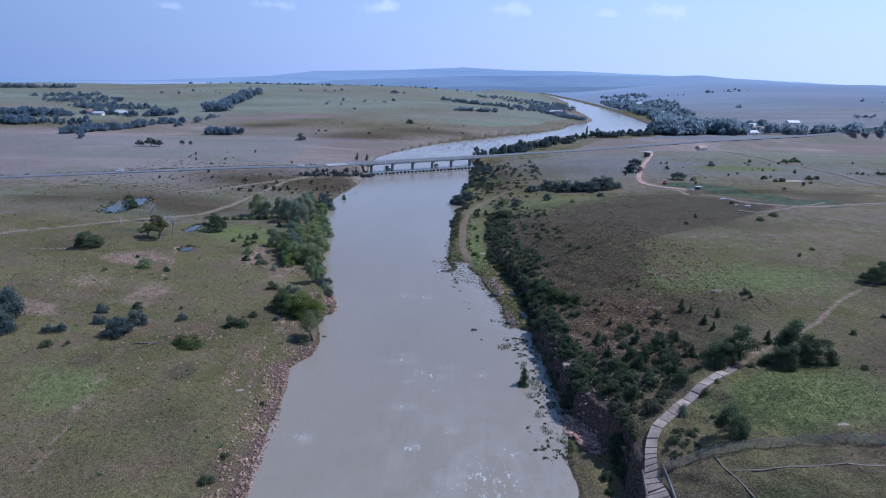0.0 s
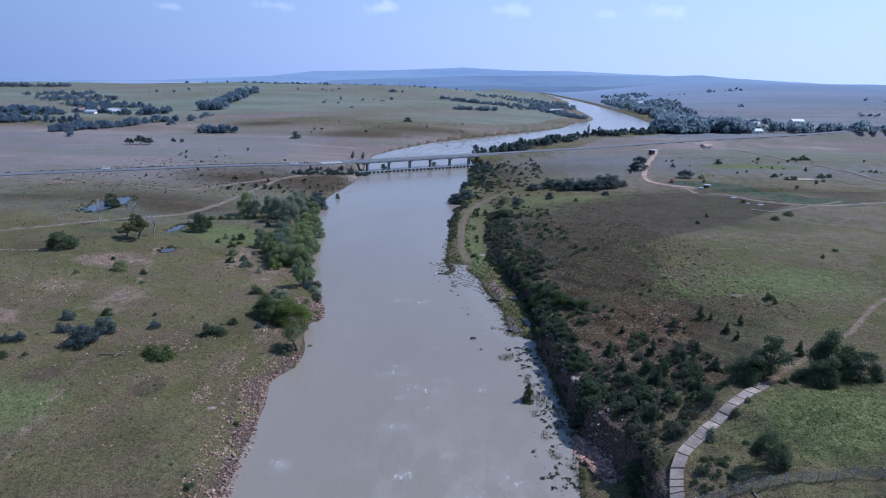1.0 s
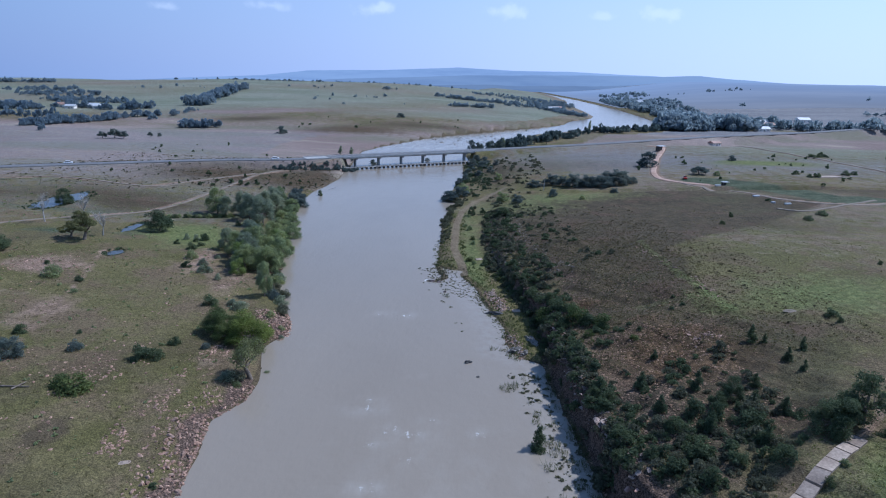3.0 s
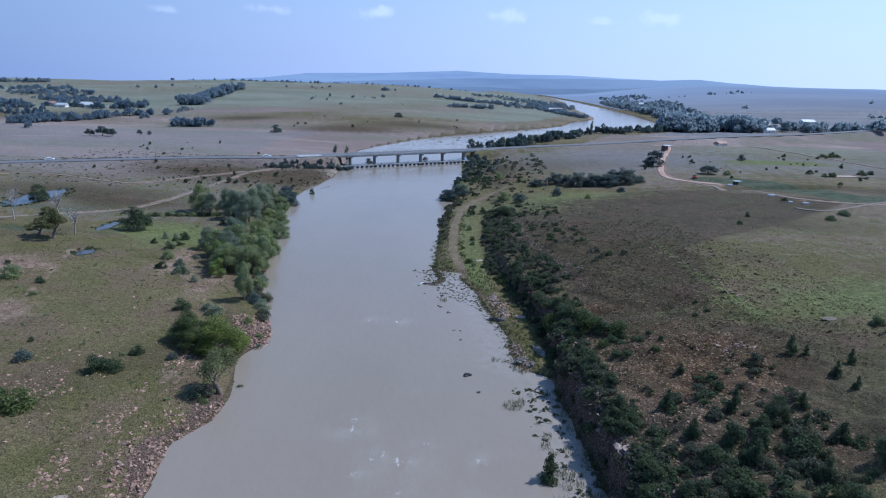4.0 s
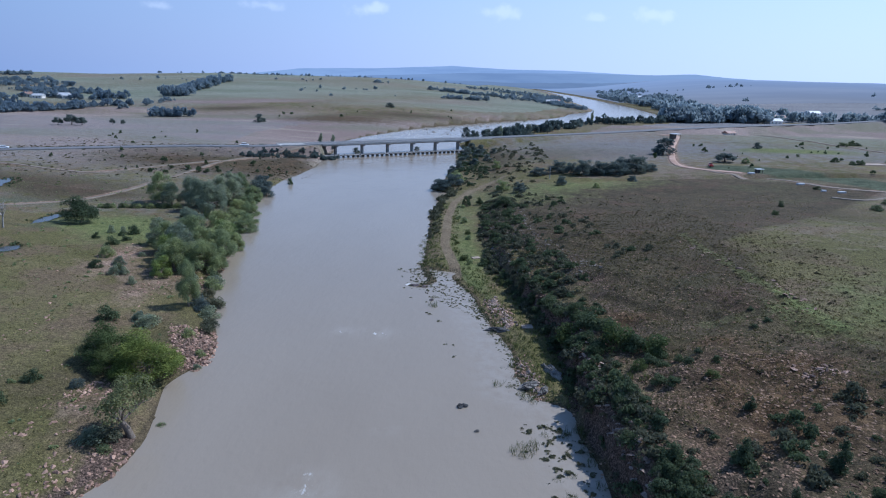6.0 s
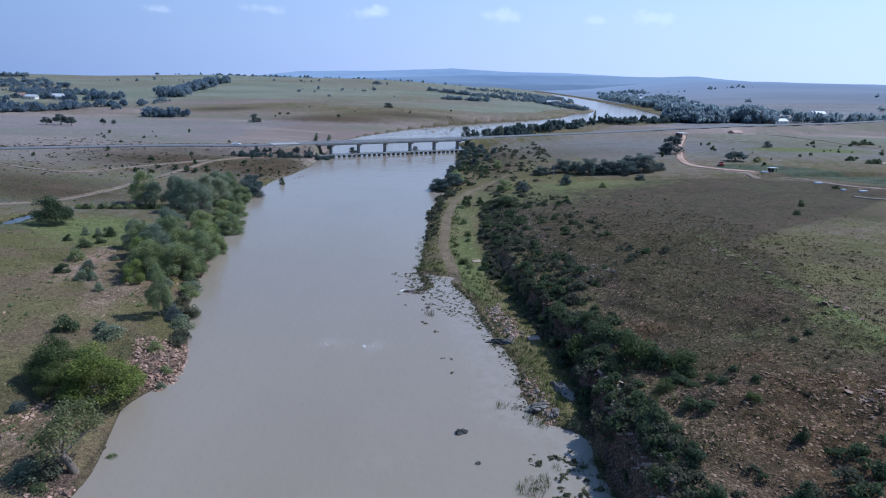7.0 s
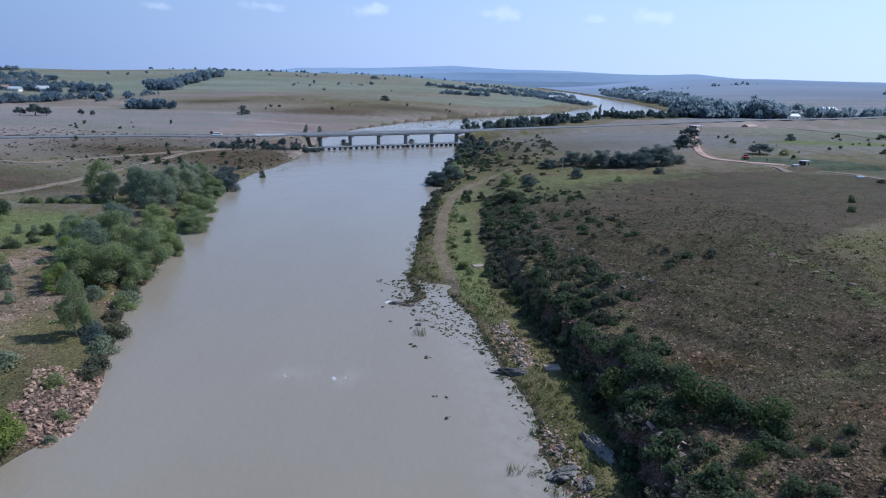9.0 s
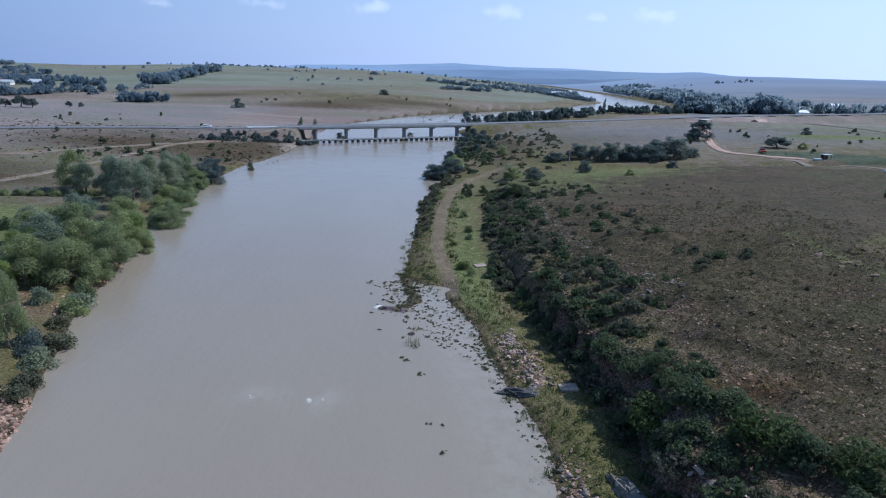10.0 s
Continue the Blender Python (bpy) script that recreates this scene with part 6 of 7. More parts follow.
x1, y1 = along_right(330, 104, 160, -8.0, 0.6, 0.6)
x2, y2 = along_right(300, 164, 198, -2.2, 1.0, 0.7)
x3, y3 = flooded(1500)
x0 = -1.2 + 2.2 * srng.normal(size=260)
y0 = 224 + 6.0 * srng.normal(size=260)
x4 = np.array([14.2, 20.0, 21.2, 20.6, 22.0, 21.6, 14.4, 15.4, 0.4, 0.0, 2.0, 2.3, 3.7, 5.1, 5.2, 17.0, 19.2, -0.6])
y4 = np.array([152.8, 136.0, 130.4, 128.6, 124.5, 121.0, 158.0, 157.0, 198.2, 198.9, 194.4, 194.8, 184.3, 183.9, 179.6, 113.5, 108.0, 205.0])
xs, ys = np.concatenate([x0, x1, x2, x3, x4]), np.concatenate([y0, y1, y2, y3, y4])
r = np.concatenate([size(260, 0.12, 0.55, 2.0), size(330, 0.15, 0.75, 2.2), size(300, 0.08, 0.42, 2.6), size(1500, 0.07, 0.42, 2.4), size(18, 0.4, 0.9)])
scatter("shallows_scrub", HEATH_BITS, xs, ys, r, r * 0.8, M_LEAF["scrub"], "Small grey-green plants dotted through the flooded shallows", "shrubs", zs=np.maximum(ground(xs, ys), -0.08))

# stones
x1, y1 = along_left(1300, 84, 150, 0.0, 8.0, 2.0)
x2, y2 = along_left(500, 171, 186, -0.2, 8.0, 1.2)
x3, y3 = along_left(160, 206, 235, 0, 3.5)
stones(np.concatenate([x1, x2, x3]), np.concatenate([y1, y2, y3]), size(1960, 0.14, 0.5), "Rubble of broken red sandstone along the river bank")
x1, y1 = along_cliff(900, 112, 215, -0.8, 5, 1.2)
x2, y2 = along_cliff(1300, 140, 225, 3, 42, 1.4)
x3, y3 = along_cliff(4000, 122, 162, 3, 30)
x4, y4 = along_cliff(160, 165, 171, 0.5, 7)
stones(np.concatenate([x1, x2, x3, x4]), np.concatenate([y1, y2, y3, y4]), size(6360, 0.08, 0.34, 2.2), "Loose brown stones strewn over the hillside", 0.5, M_STONE_HILL)
u, v = srng.random(700), srng.normal(size=700)
stones(np.concatenate([12.4 + 3.4 * u[:450] + 1.1 * v[:450], 15.6 + 2.4 * u[450:] + 0.6 * v[450:]]), np.concatenate([206 - 14.5 * u[:450] + 0.6 * v[:450], 179 - 13 * u[450:] + 0.8 * v[450:]]), size(700, 0.1, 0.42), "Pinkish broken stones on the low bank", 0.8)
x1, y1 = along_cliff(1500, 200, 292, 1.5, 15)
stones(x1, y1, size(1500, 0.1, 0.42, 2.0), "Grey talus blocks between bushes on the slope", 0.7, M_TALUS)
n = 260
stones(np.concatenate([-109 + 8 * srng.normal(size=n), -113 + 7 * srng.normal(size=n), -66 + 7 * srng.normal(size=n)]),
       np.concatenate([204 + 5 * srng.normal(size=n), 178 + 5 * srng.normal(size=n), 150 + 20 * srng.normal(size=n)]), size(780, 0.14, 0.5), "Small red stones scattered over worn grass", 0.7)
n = 110
y1 = 124 + 40 * srng.random(800)
x1 = -45.0 - (160 - y1) * 0.12 + 1.7 * srng.normal(size=800)
keep = wob(x1, y1, 4.5, 1.0) > 0.05
x1, y1 = x1[keep], y1[keep]
stones(np.concatenate([x1, -84 + 3.5 * srng.normal(size=n), -63.5 + 3 * srng.normal(size=n), -46 + 2.5 * srng.normal(size=n), -75 + 3 * srng.normal(size=n), -57 + 3 * srng.normal(size=n)]),
       np.concatenate([y1, 147 + 4 * srng.normal(size=n), 146 + 3 * srng.normal(size=n), 160 + 3 * srng.normal(size=n), 228 + 3 * srng.normal(size=n), 204 + 7 * srng.normal(size=n)]), size(len(x1) + 5 * n, 0.12, 0.46), "Reddish stones strewn round the bushes", 0.7)
x1, y1 = 37.8 + 5.5 * srng.random(34), 93.6 + 7 * srng.random(34)
r = size(34, 0.4, 0.95)
scatter("low_bushes", BUSH_BITS, x1, y1, r, r * 0.9, M_LEAF["dark"], "Low dark bushes on grass between path and tree", "bushes")
# far woods; their gum and slate leaves have blue haze painted in


def wood_stuff(spots, label, leaf, tall=(5, 9)):
    xs, ys, hs = [], [], []
    for cx, cy, rx, ry, n, turn in spots:
        a, q = srng.random(n) * 6.2832, np.sqrt(srng.random(n))
        u, v = rx * q * np.cos(a), ry * q * np.sin(a)
        c, s = math.cos(radians(turn)), math.sin(radians(turn))
        xs.append(cx + u * c - v * s)
        ys.append(cy + u * s + v * c)
        hs.append(tall[0] * 0.6 + (tall[1] * 1.1 - tall[0] * 0.6) * srng.random(n) ** 1.3)
    xs, ys, hs = np.concatenate(xs), np.concatenate(ys), np.concatenate(hs)
    return scatter("wood", TREE_BITS, xs, ys, hs * (0.38 + 0.45 * srng.random(len(xs)) ** 2), hs, M_LEAF[leaf], label, "wood", sink=0.02)


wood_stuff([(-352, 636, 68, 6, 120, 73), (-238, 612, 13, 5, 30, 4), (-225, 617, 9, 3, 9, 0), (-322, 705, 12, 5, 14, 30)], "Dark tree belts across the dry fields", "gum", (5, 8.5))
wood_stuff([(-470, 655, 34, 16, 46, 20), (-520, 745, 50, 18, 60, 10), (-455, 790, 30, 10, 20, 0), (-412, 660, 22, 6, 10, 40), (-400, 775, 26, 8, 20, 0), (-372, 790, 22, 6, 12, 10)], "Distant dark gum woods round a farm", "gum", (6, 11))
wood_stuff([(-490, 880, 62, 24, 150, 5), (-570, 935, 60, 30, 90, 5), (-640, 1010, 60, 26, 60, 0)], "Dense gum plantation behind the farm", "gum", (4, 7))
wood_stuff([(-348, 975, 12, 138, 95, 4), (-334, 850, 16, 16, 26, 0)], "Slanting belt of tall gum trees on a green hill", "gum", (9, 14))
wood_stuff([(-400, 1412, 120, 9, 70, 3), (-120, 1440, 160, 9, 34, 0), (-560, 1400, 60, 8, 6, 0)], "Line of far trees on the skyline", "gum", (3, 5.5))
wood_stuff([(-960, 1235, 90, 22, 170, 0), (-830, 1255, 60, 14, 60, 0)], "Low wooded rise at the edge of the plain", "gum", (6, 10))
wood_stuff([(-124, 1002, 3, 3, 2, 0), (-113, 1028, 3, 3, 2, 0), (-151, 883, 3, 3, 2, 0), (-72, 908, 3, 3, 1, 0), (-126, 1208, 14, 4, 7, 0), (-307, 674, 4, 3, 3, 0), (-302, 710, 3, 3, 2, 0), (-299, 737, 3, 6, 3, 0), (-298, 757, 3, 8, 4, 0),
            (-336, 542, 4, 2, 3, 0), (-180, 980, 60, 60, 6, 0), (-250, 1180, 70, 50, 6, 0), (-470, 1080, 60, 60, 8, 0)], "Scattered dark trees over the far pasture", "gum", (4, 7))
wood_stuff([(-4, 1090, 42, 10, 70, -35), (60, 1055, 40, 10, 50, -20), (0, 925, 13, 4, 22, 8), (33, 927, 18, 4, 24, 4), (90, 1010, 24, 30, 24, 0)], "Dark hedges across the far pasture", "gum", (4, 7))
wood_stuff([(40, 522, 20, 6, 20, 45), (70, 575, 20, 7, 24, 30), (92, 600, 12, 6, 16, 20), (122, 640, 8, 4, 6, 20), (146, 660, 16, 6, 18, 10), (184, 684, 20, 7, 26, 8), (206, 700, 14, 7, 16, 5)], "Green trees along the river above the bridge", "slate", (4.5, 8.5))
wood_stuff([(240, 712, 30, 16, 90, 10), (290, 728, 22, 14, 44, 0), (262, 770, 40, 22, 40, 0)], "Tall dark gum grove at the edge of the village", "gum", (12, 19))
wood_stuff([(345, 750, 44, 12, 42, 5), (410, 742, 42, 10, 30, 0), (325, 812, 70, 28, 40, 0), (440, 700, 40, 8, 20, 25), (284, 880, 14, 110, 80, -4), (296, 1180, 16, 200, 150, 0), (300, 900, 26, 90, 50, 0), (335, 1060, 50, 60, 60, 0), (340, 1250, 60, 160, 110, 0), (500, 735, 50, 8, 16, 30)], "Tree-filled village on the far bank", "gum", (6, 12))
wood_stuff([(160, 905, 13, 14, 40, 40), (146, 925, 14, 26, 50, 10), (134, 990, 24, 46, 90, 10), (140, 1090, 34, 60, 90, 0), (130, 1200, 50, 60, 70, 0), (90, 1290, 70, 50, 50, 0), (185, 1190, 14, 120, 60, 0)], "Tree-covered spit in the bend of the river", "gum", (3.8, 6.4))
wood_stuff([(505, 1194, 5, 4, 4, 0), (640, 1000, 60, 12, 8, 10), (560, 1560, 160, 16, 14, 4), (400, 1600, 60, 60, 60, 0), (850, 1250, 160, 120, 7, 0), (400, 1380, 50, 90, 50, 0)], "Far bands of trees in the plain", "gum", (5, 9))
wood_stuff([(-82, 399, 22, 4, 90, 30), (-63, 411, 8, 4, 30, 35), (-74, 445, 10, 6, 8, 30)], "Dark bushes crowding the bridge end", "slate", (1.4, 2.7))
wood_stuff([(-120, 360, 55, 30, 26, 0), (-95, 345, 30, 22, 16, 0), (-150, 440, 80, 40, 14, 0), (-60, 660, 140, 50, 18, 10), (150, 380, 60, 60, 22, 0), (240, 420, 60, 40, 16, 0), (250, 394, 16, 6, 9, 0)], "Single bushes dotted over far fields", "dark", (1.2, 2.8))

# ---- fences, walls and rocks by the dam
def bar_mesh(name, mat, a, b, w, h):
    """A bar of square section from a to b."""
    a, b = Vector(a), Vector(b)
    bm = bmesh.new()
    bmesh.ops.create_cube(bm, size=1, matrix=Matrix.Translation((a + b) / 2) @ (b - a).to_track_quat('X', 'Z').to_matrix().to_4x4() @ Matrix.Diagonal(((b - a).length, w, h, 1)))
    return mesh_bm(name, bm, mat)


def build_fence():
    c = smooth_line([(36.0, 91.3), (38.1, 91.4), (41.9, 92.4), (46.1, 92.2), (50.3, 92.0), (57.3, 92.1), (63.0, 90.3), (68.2, 89.6), (82, 88.5)], 2.2)
    t = thing("wire_fence", pose(0, 0, 0), "Grey steel mesh fence on thin posts across the grass", "fence")
    post = box_mesh("post", M_STEEL, (-0.05, 0.05, -0.05, 0.05, -0.3, 1.75))
    for i, (x, y) in enumerate(c):
        part("post", post, t, m=pose(x, y, gz(x, y)))
        if i + 1 == len(c):
            break
        x2, y2 = c[i + 1]
        z, z2 = gz(x, y), gz(x2, y2)
        v, f = [], []
        n = int(math.hypot(x2 - x, y2 - y) / 0.11)
        for k in range(n):
            u = (k + 0.5) / n
            p = (x + (x2 - x) * u, y + (y2 - y) * u, z + (z2 - z) * u)
            tube(v, f, (p[0], p[1], p[2] + 0.02), (p[0], p[1], p[2] + 1.6), 0.014, 0.014, 3)
        for hgt in (0.1, 0.6, 1.1, 1.6):
            tube(v, f, (x, y, z + hgt), (x2, y2, z2 + hgt), 0.02, 0.02, 3)
        part("mesh_panel", mesh_of("mesh_panel", v, f, M_STEEL), t)
    for name, lab, pts, w, h in (("concrete_kerb", "Low pale concrete channel edge in the grass", [(45.0, 87.6), (48.5, 86.4), (52.1, 85.3), (59.4, 84.3), (64.5, 83.8), (78, 83.5)], 0.3, 0.12),
                                 ("concrete_kerb", "Low dark channel edge beside a fence", [(43.9, 92.0), (44.4, 87.0), (45.2, 83.5), (46.5, 79)], 0.22, 0.1)):
        c = smooth_line(pts, 2.4)
        k = thing(name, pose(0, 0, 0), lab, "kerb")
        for (x, y), (x2, y2) in zip(c, c[1:]):
            part("block", bar_mesh("block", M_BARK if "beside" in lab else M_GRAVEL, (x, y, gz(x, y) + 0.05), (x + (x2 - x) * 0.98, y + (y2 - y) * 0.98, gz(x2, y2) + 0.05), w, h), k)
    for pts in ([(31.2, 82.0), (32.0, 87.0), (32.8, 92.4)], [(34.8, 81.5), (35.4, 86.5), (35.6, 91.6)]):
        w = thing("parapet", pose(0, 0, 0), "Low weathered concrete parapet beside the path", "wall")
        for (x, y), (x2, y2) in zip(pts, pts[1:]):
            part("wall_panel", bar_mesh("wall_panel", M_OLD_CONCRETE, (x, y, PATH_Z(x, y) + 0.2), (x2, y2, PATH_Z(x2, y2) + 0.2), 0.2, 0.8), w)


build_fence()


def rock_mesh(name, seed, sx, sy, sz, mat, cuts=3):
    """A broken boulder of tilted layers, with cracks across them."""
    bm = bmesh.new()
    bmesh.ops.create_icosphere(bm, subdivisions=cuts + 1, radius=1.0)
    tilt = Vector((0.35 * math.sin(seed), 0.3 * math.cos(seed * 1.7), 1.0)).normalized()
    for v in bm.verts:
        p = v.co * 1.3 + Vector((seed * 3.1, seed, 0))
        k = 1 + 0.42 * noise.noise(p) + 0.26 * noise.noise(p * 2.4) + 0.14 * noise.noise(p * 5.5)
        k -= 0.22 * max(0.0, 0.16 - abs(noise.noise(p * 1.9 + Vector((7, 3, 1))))) / 0.16
        c = v.co * k
        h = c.dot(tilt) * 4.5 + 0.8 * noise.noise(p * 1.6)
        c += tilt * ((round(h) - h) / 4.5 * 0.75)
        v.co = Vector((c.x * sx, c.y * sy, max(-0.4, c.z) * sz))
    return mesh_bm(name, bm, mat)


for nm, lab, x, y, z, rz, sx, sy, sz, mat in (
        ("rock_ledge", "Flat dark layered rock ledge at the water's edge", 13.9, 190.7, 0.1, -8, 2.8, 0.75, 0.6, M_DARK_ROCK),
        ("rock_ledge", "Dark layered rock behind a flat ledge", 15.6, 191.8, 0.25, 12, 1.6, 0.8, 0.5, M_GREY_ROCK),
        ("boulder", "Large grey jagged boulder on the low bank", 20.6, 173.4, 0.7, -68, 2.9, 0.95, 0.95, M_GREY_ROCK),
        ("boulder", "Flat grey rock at the water's edge", 17.0, 169.6, 0.35, 20, 1.7, 0.9, 0.6, M_GREY_ROCK),
        ("boulder", "Grey rock beside pink stones", 18.8, 168.0, 0.4, 60, 1.1, 0.6, 0.55, M_GREY_ROCK),
        ("boulder", "Dark rock standing out of the river", 6.3, 163.3, 0.0, 10, 0.75, 0.4, 0.55, M_DARK_ROCK),
        ("boulder", "Small dark rock in the river", 8.3, 157.0, 0.0, 0, 0.3, 0.25, 0.3, M_GREY_ROCK),
        ("boulder", "Reddish rock at the spit with broken water", -3.6, 214.9, 0.0, -12, 1.2, 0.6, 0.34, M_MAUVE_ROCK),
        ("boulder", "Dark wet rock at the spit", -1.4, 214.3, 0.0, 40, 0.9, 0.5, 0.3, M_MAUVE_ROCK), ("boulder", "Small dark rock in the shallows", 0.4, 206.0, 0.0, 5, 0.5, 0.35, 0.3, M_MAUVE_ROCK),
        ("boulder", "Pale flat stone in the grass", -45.0, 123.1, 1.75, 20, 0.9, 0.5, 0.16, M_CONCRETE)):
    ob = new(nm, rock_mesh(nm, x * 0.37 + y, sx, sy, sz, mat))
    ob.matrix_basis = pose(x, y, max(z, gz(x, y) - 0.05) if sz < 0.2 else z, 0, 0, rz)
    tagged(ob, lab, "rock")
for nm, lab, x, y, z, rz, sx, sy, sz, mat in (
        ("boulder", "Pale flat stone in the grass", 65.0, 94.9, 15.3, 20, 1.0, 0.5, 0.16, M_CONCRETE), ("boulder", "Pale flat stone in the grass", 72.7, 166.5, 12.6, 0, 1.5, 0.9, 0.15, M_GRAVEL)):
    ob = new(nm, rock_mesh(nm, x * 0.37 + y, sx, sy, sz, mat))
    ob.matrix_basis = pose(x, y, max(z, gz(x, y) - 0.05) if sz < 0.2 else z, 0, 0, rz)
    tagged(ob, lab, "rock")
for x, y, rz in ((18.7, 191.0, 5), (10.6, 234.4, 20)):
    ob = new("concrete_slab", box_mesh("concrete_slab", M_CONCRETE, (-1.0, 1.0, -0.7, 0.7, -0.1, 0.14), bevel=0.02))
    ob.matrix_basis = pose(x, y, gz(x, y) + 0.08, 3, -2, rz)
    tagged(ob, "Old square concrete slab lying in the grass", "slab")


def stone_pile(label, n, spots, sizes, flat, seed, mat=None):
    """A bank of stones, each a piece of its own on shared meshes."""
    rng = np.random.default_rng(seed)
    t = thing("stone_bank", pose(0, 0, 0), label, "rocks")
    kinds = [mesh_of("stone", v, f, mat or M_STONE_PIECE) for v, f in STONE_BITS]
    for i in range(n):
        x, y = spots(rng)
        r = sizes[0] + (sizes[1] - sizes[0]) * rng.random() ** 2
        part("stone", kinds[i % len(kinds)], t, m=Matrix.LocRotScale((x, y, max(gz(x, y), -0.1) + 0.25 * r * flat), Euler((rng.normal() * 0.25, rng.normal() * 0.25, rng.random() * 6.28)), (r, r * (0.6 + 0.5 * rng.random()), r * flat)))


stone_pile("Broken red sandstone blocks heaped along the river bank", 260, lambda r: ((lambda y: (float(np.interp(y, BANK_L_Y, BANK_L_X)) - 0.1 - 5.5 * r.random() ** 1.8, y))(86 + 52 * r.random())), (0.2, 0.65), 0.8, 1)
stone_pile("Pinkish sandstone blocks on a point of the bank", 150, lambda r: ((lambda y: (float(np.interp(y, BANK_L_Y, BANK_L_X)) - 0.1 - 7.0 * r.random(), y))(171 + 15 * r.random())), (0.2, 0.6), 0.8, 2)
stone_pile("Flat red rock slabs tumbled at the gorge foot", 290, lambda r: ((lambda u: (25.4 + 3.6 * u + 1.1 * r.normal(), 118.5 - 11.5 * u + 1.2 * r.normal()))(r.random())), (0.35, 1.3), 0.26, 3, M_RED_SLAB)
stone_pile("Pinkish broken stones heaped behind a dark ledge", 170, lambda r: ((lambda u: (12.6 + 3.6 * u + 0.8 * r.normal(), 206 - 14 * u + 0.5 * r.normal()))(r.random())), (0.15, 0.5), 0.7, 4, M_PINK_STONE)
stone_pile("Pale pink rock blocks beside a grey boulder", 110, lambda r: ((lambda u: (15.8 + 2.4 * u + 0.45 * r.normal(), 178 - 12 * u + 0.6 * r.normal()))(r.random())), (0.15, 0.55), 0.7, 8, M_PINK_STONE)
stone_pile("Reddish stones along the gorge edge", 240, lambda r: ((lambda y: (float(np.interp(y, CLIFF_Y, CLIFF_X)) + 1.2 + 3.0 * r.random() ** 2, y))(118 + 62 * r.random())), (0.2, 0.8), 0.36, 5, M_PINK_STONE)
stone_pile("Pale rock outcrop on the heath", 40, lambda r: ((lambda u: (54.5 + 8 * u + 0.9 * r.normal(), 217 - 42 * u + 2 * r.normal()))(r.random())), (0.25, 0.7), 0.5, 6)
stone_pile("Pale rock outcrop on the slope", 40, lambda r: (51.5 + 1.8 * r.normal(), 155.5 + 1.5 * r.normal()), (0.2, 0.55), 0.55, 7)
xs = np.concatenate([-20 + 60 * srng.random(90), 10 + 50 * srng.random(60)])
ys = np.concatenate([548 + 60 * srng.random(90), 600 + 70 * srng.random(60)])
scatter("stones", STONE_BITS, xs, ys, size(150, 0.4, 1.8), size(150, 0.4, 1.1), M_GREY_ROCK, "Dark rocks breaking the rapids above the bridge", "rocks", sink=0.2, zs=water_level(ys))
xs, ys = np.array([-62.6, -62.0, -61.0, -60, -59, -63]), np.array([335.2, 336.5, 350, 353, 356, 345])
scatter("stones", STONE_BITS, xs, ys, np.array([0.9, 0.7, 0.6, 0.8, 0.7, 0.6]), np.full(6, 0.5), M_GREY_ROCK, "Dark rocks near the left bank", "rocks", zs=np.zeros(6))
plant_bush("dark", -62.6, 335.2, 1.5, 3.8, "Dark bush on a rock in the water")

# ponds
for px, py, rx, ry, pz in PONDS:
    a = np.linspace(0, 2 * math.pi, 49)[:-1]
    k = 0.95 + 0.16 * np.sin(2 * a + px) + 0.12 * np.sin(5 * a + py) + 0.07 * np.sin(9 * a)
    v = np.concatenate([[(px, py, pz)], np.stack([px + k * rx * np.cos(a), py + k * ry * np.sin(a), np.full(48, pz)], 1)])
    f = np.array([(0, i + 1, (i + 1) % 48 + 1) for i in range(48)])
    tagged(new("pond", mesh_of("pond", v, f, M_POND, True)), "Still pond reflecting blue sky in the grass", "pond", kind="structure")


# ---- houses, huts, vehicles and poles
def build_house(x, y, w, d, h, rz, roof, label, name="house"):
    t = thing(name, pose(x, y, gz(x, y) - 0.3, 0, 0, rz), label, "house")
    part("wall", box_mesh("wall", M_WALL, (-w / 2, w / 2, -d / 2, d / 2, 0, h + 0.3)), t)
    bm = bmesh.new()
    e, top = 0.5, h + 0.3 + d * 0.28
    for z0 in (0.0, 0.18):
        for sx in (-1, 1):
            for yy, zz in ((-d / 2 - e, h + 0.25), (0, top), (d / 2 + e, h + 0.25)):
                bm.verts.new((sx * (w / 2 + e), yy, zz + z0))
    bmesh.ops.convex_hull(bm, input=bm.verts)
    part("roof", mesh_bm("roof", bm, roof), t)
    frame_bars = box_mesh("frame", M_WHITE_PAINT, (-0.68, -0.6, -0.07, 0.07, 0.92, 2.18), (0.6, 0.68, -0.07, 0.07, 0.92, 2.18), (-0.6, 0.6, -0.07, 0.07, 0.92, 1.0), (-0.6, 0.6, -0.07, 0.07, 2.1, 2.18))
    win = box_mesh("window", M_DARK, (-0.6, 0.6, -0.05, 0.05, 1.0, 2.1))
    for k in (-0.3, 0.3):
        for s in (-1, 1):
            wd = part("window", win, t, m=pose(k * w, s * d / 2, 0.3))
            part("frame", frame_bars, wd, "white window frame")
    part("door", box_mesh("door", M_DARK, (-0.5, 0.5, -0.06, 0.06, 0.3, 2.3)), t, m=pose(0, -d / 2, 0))


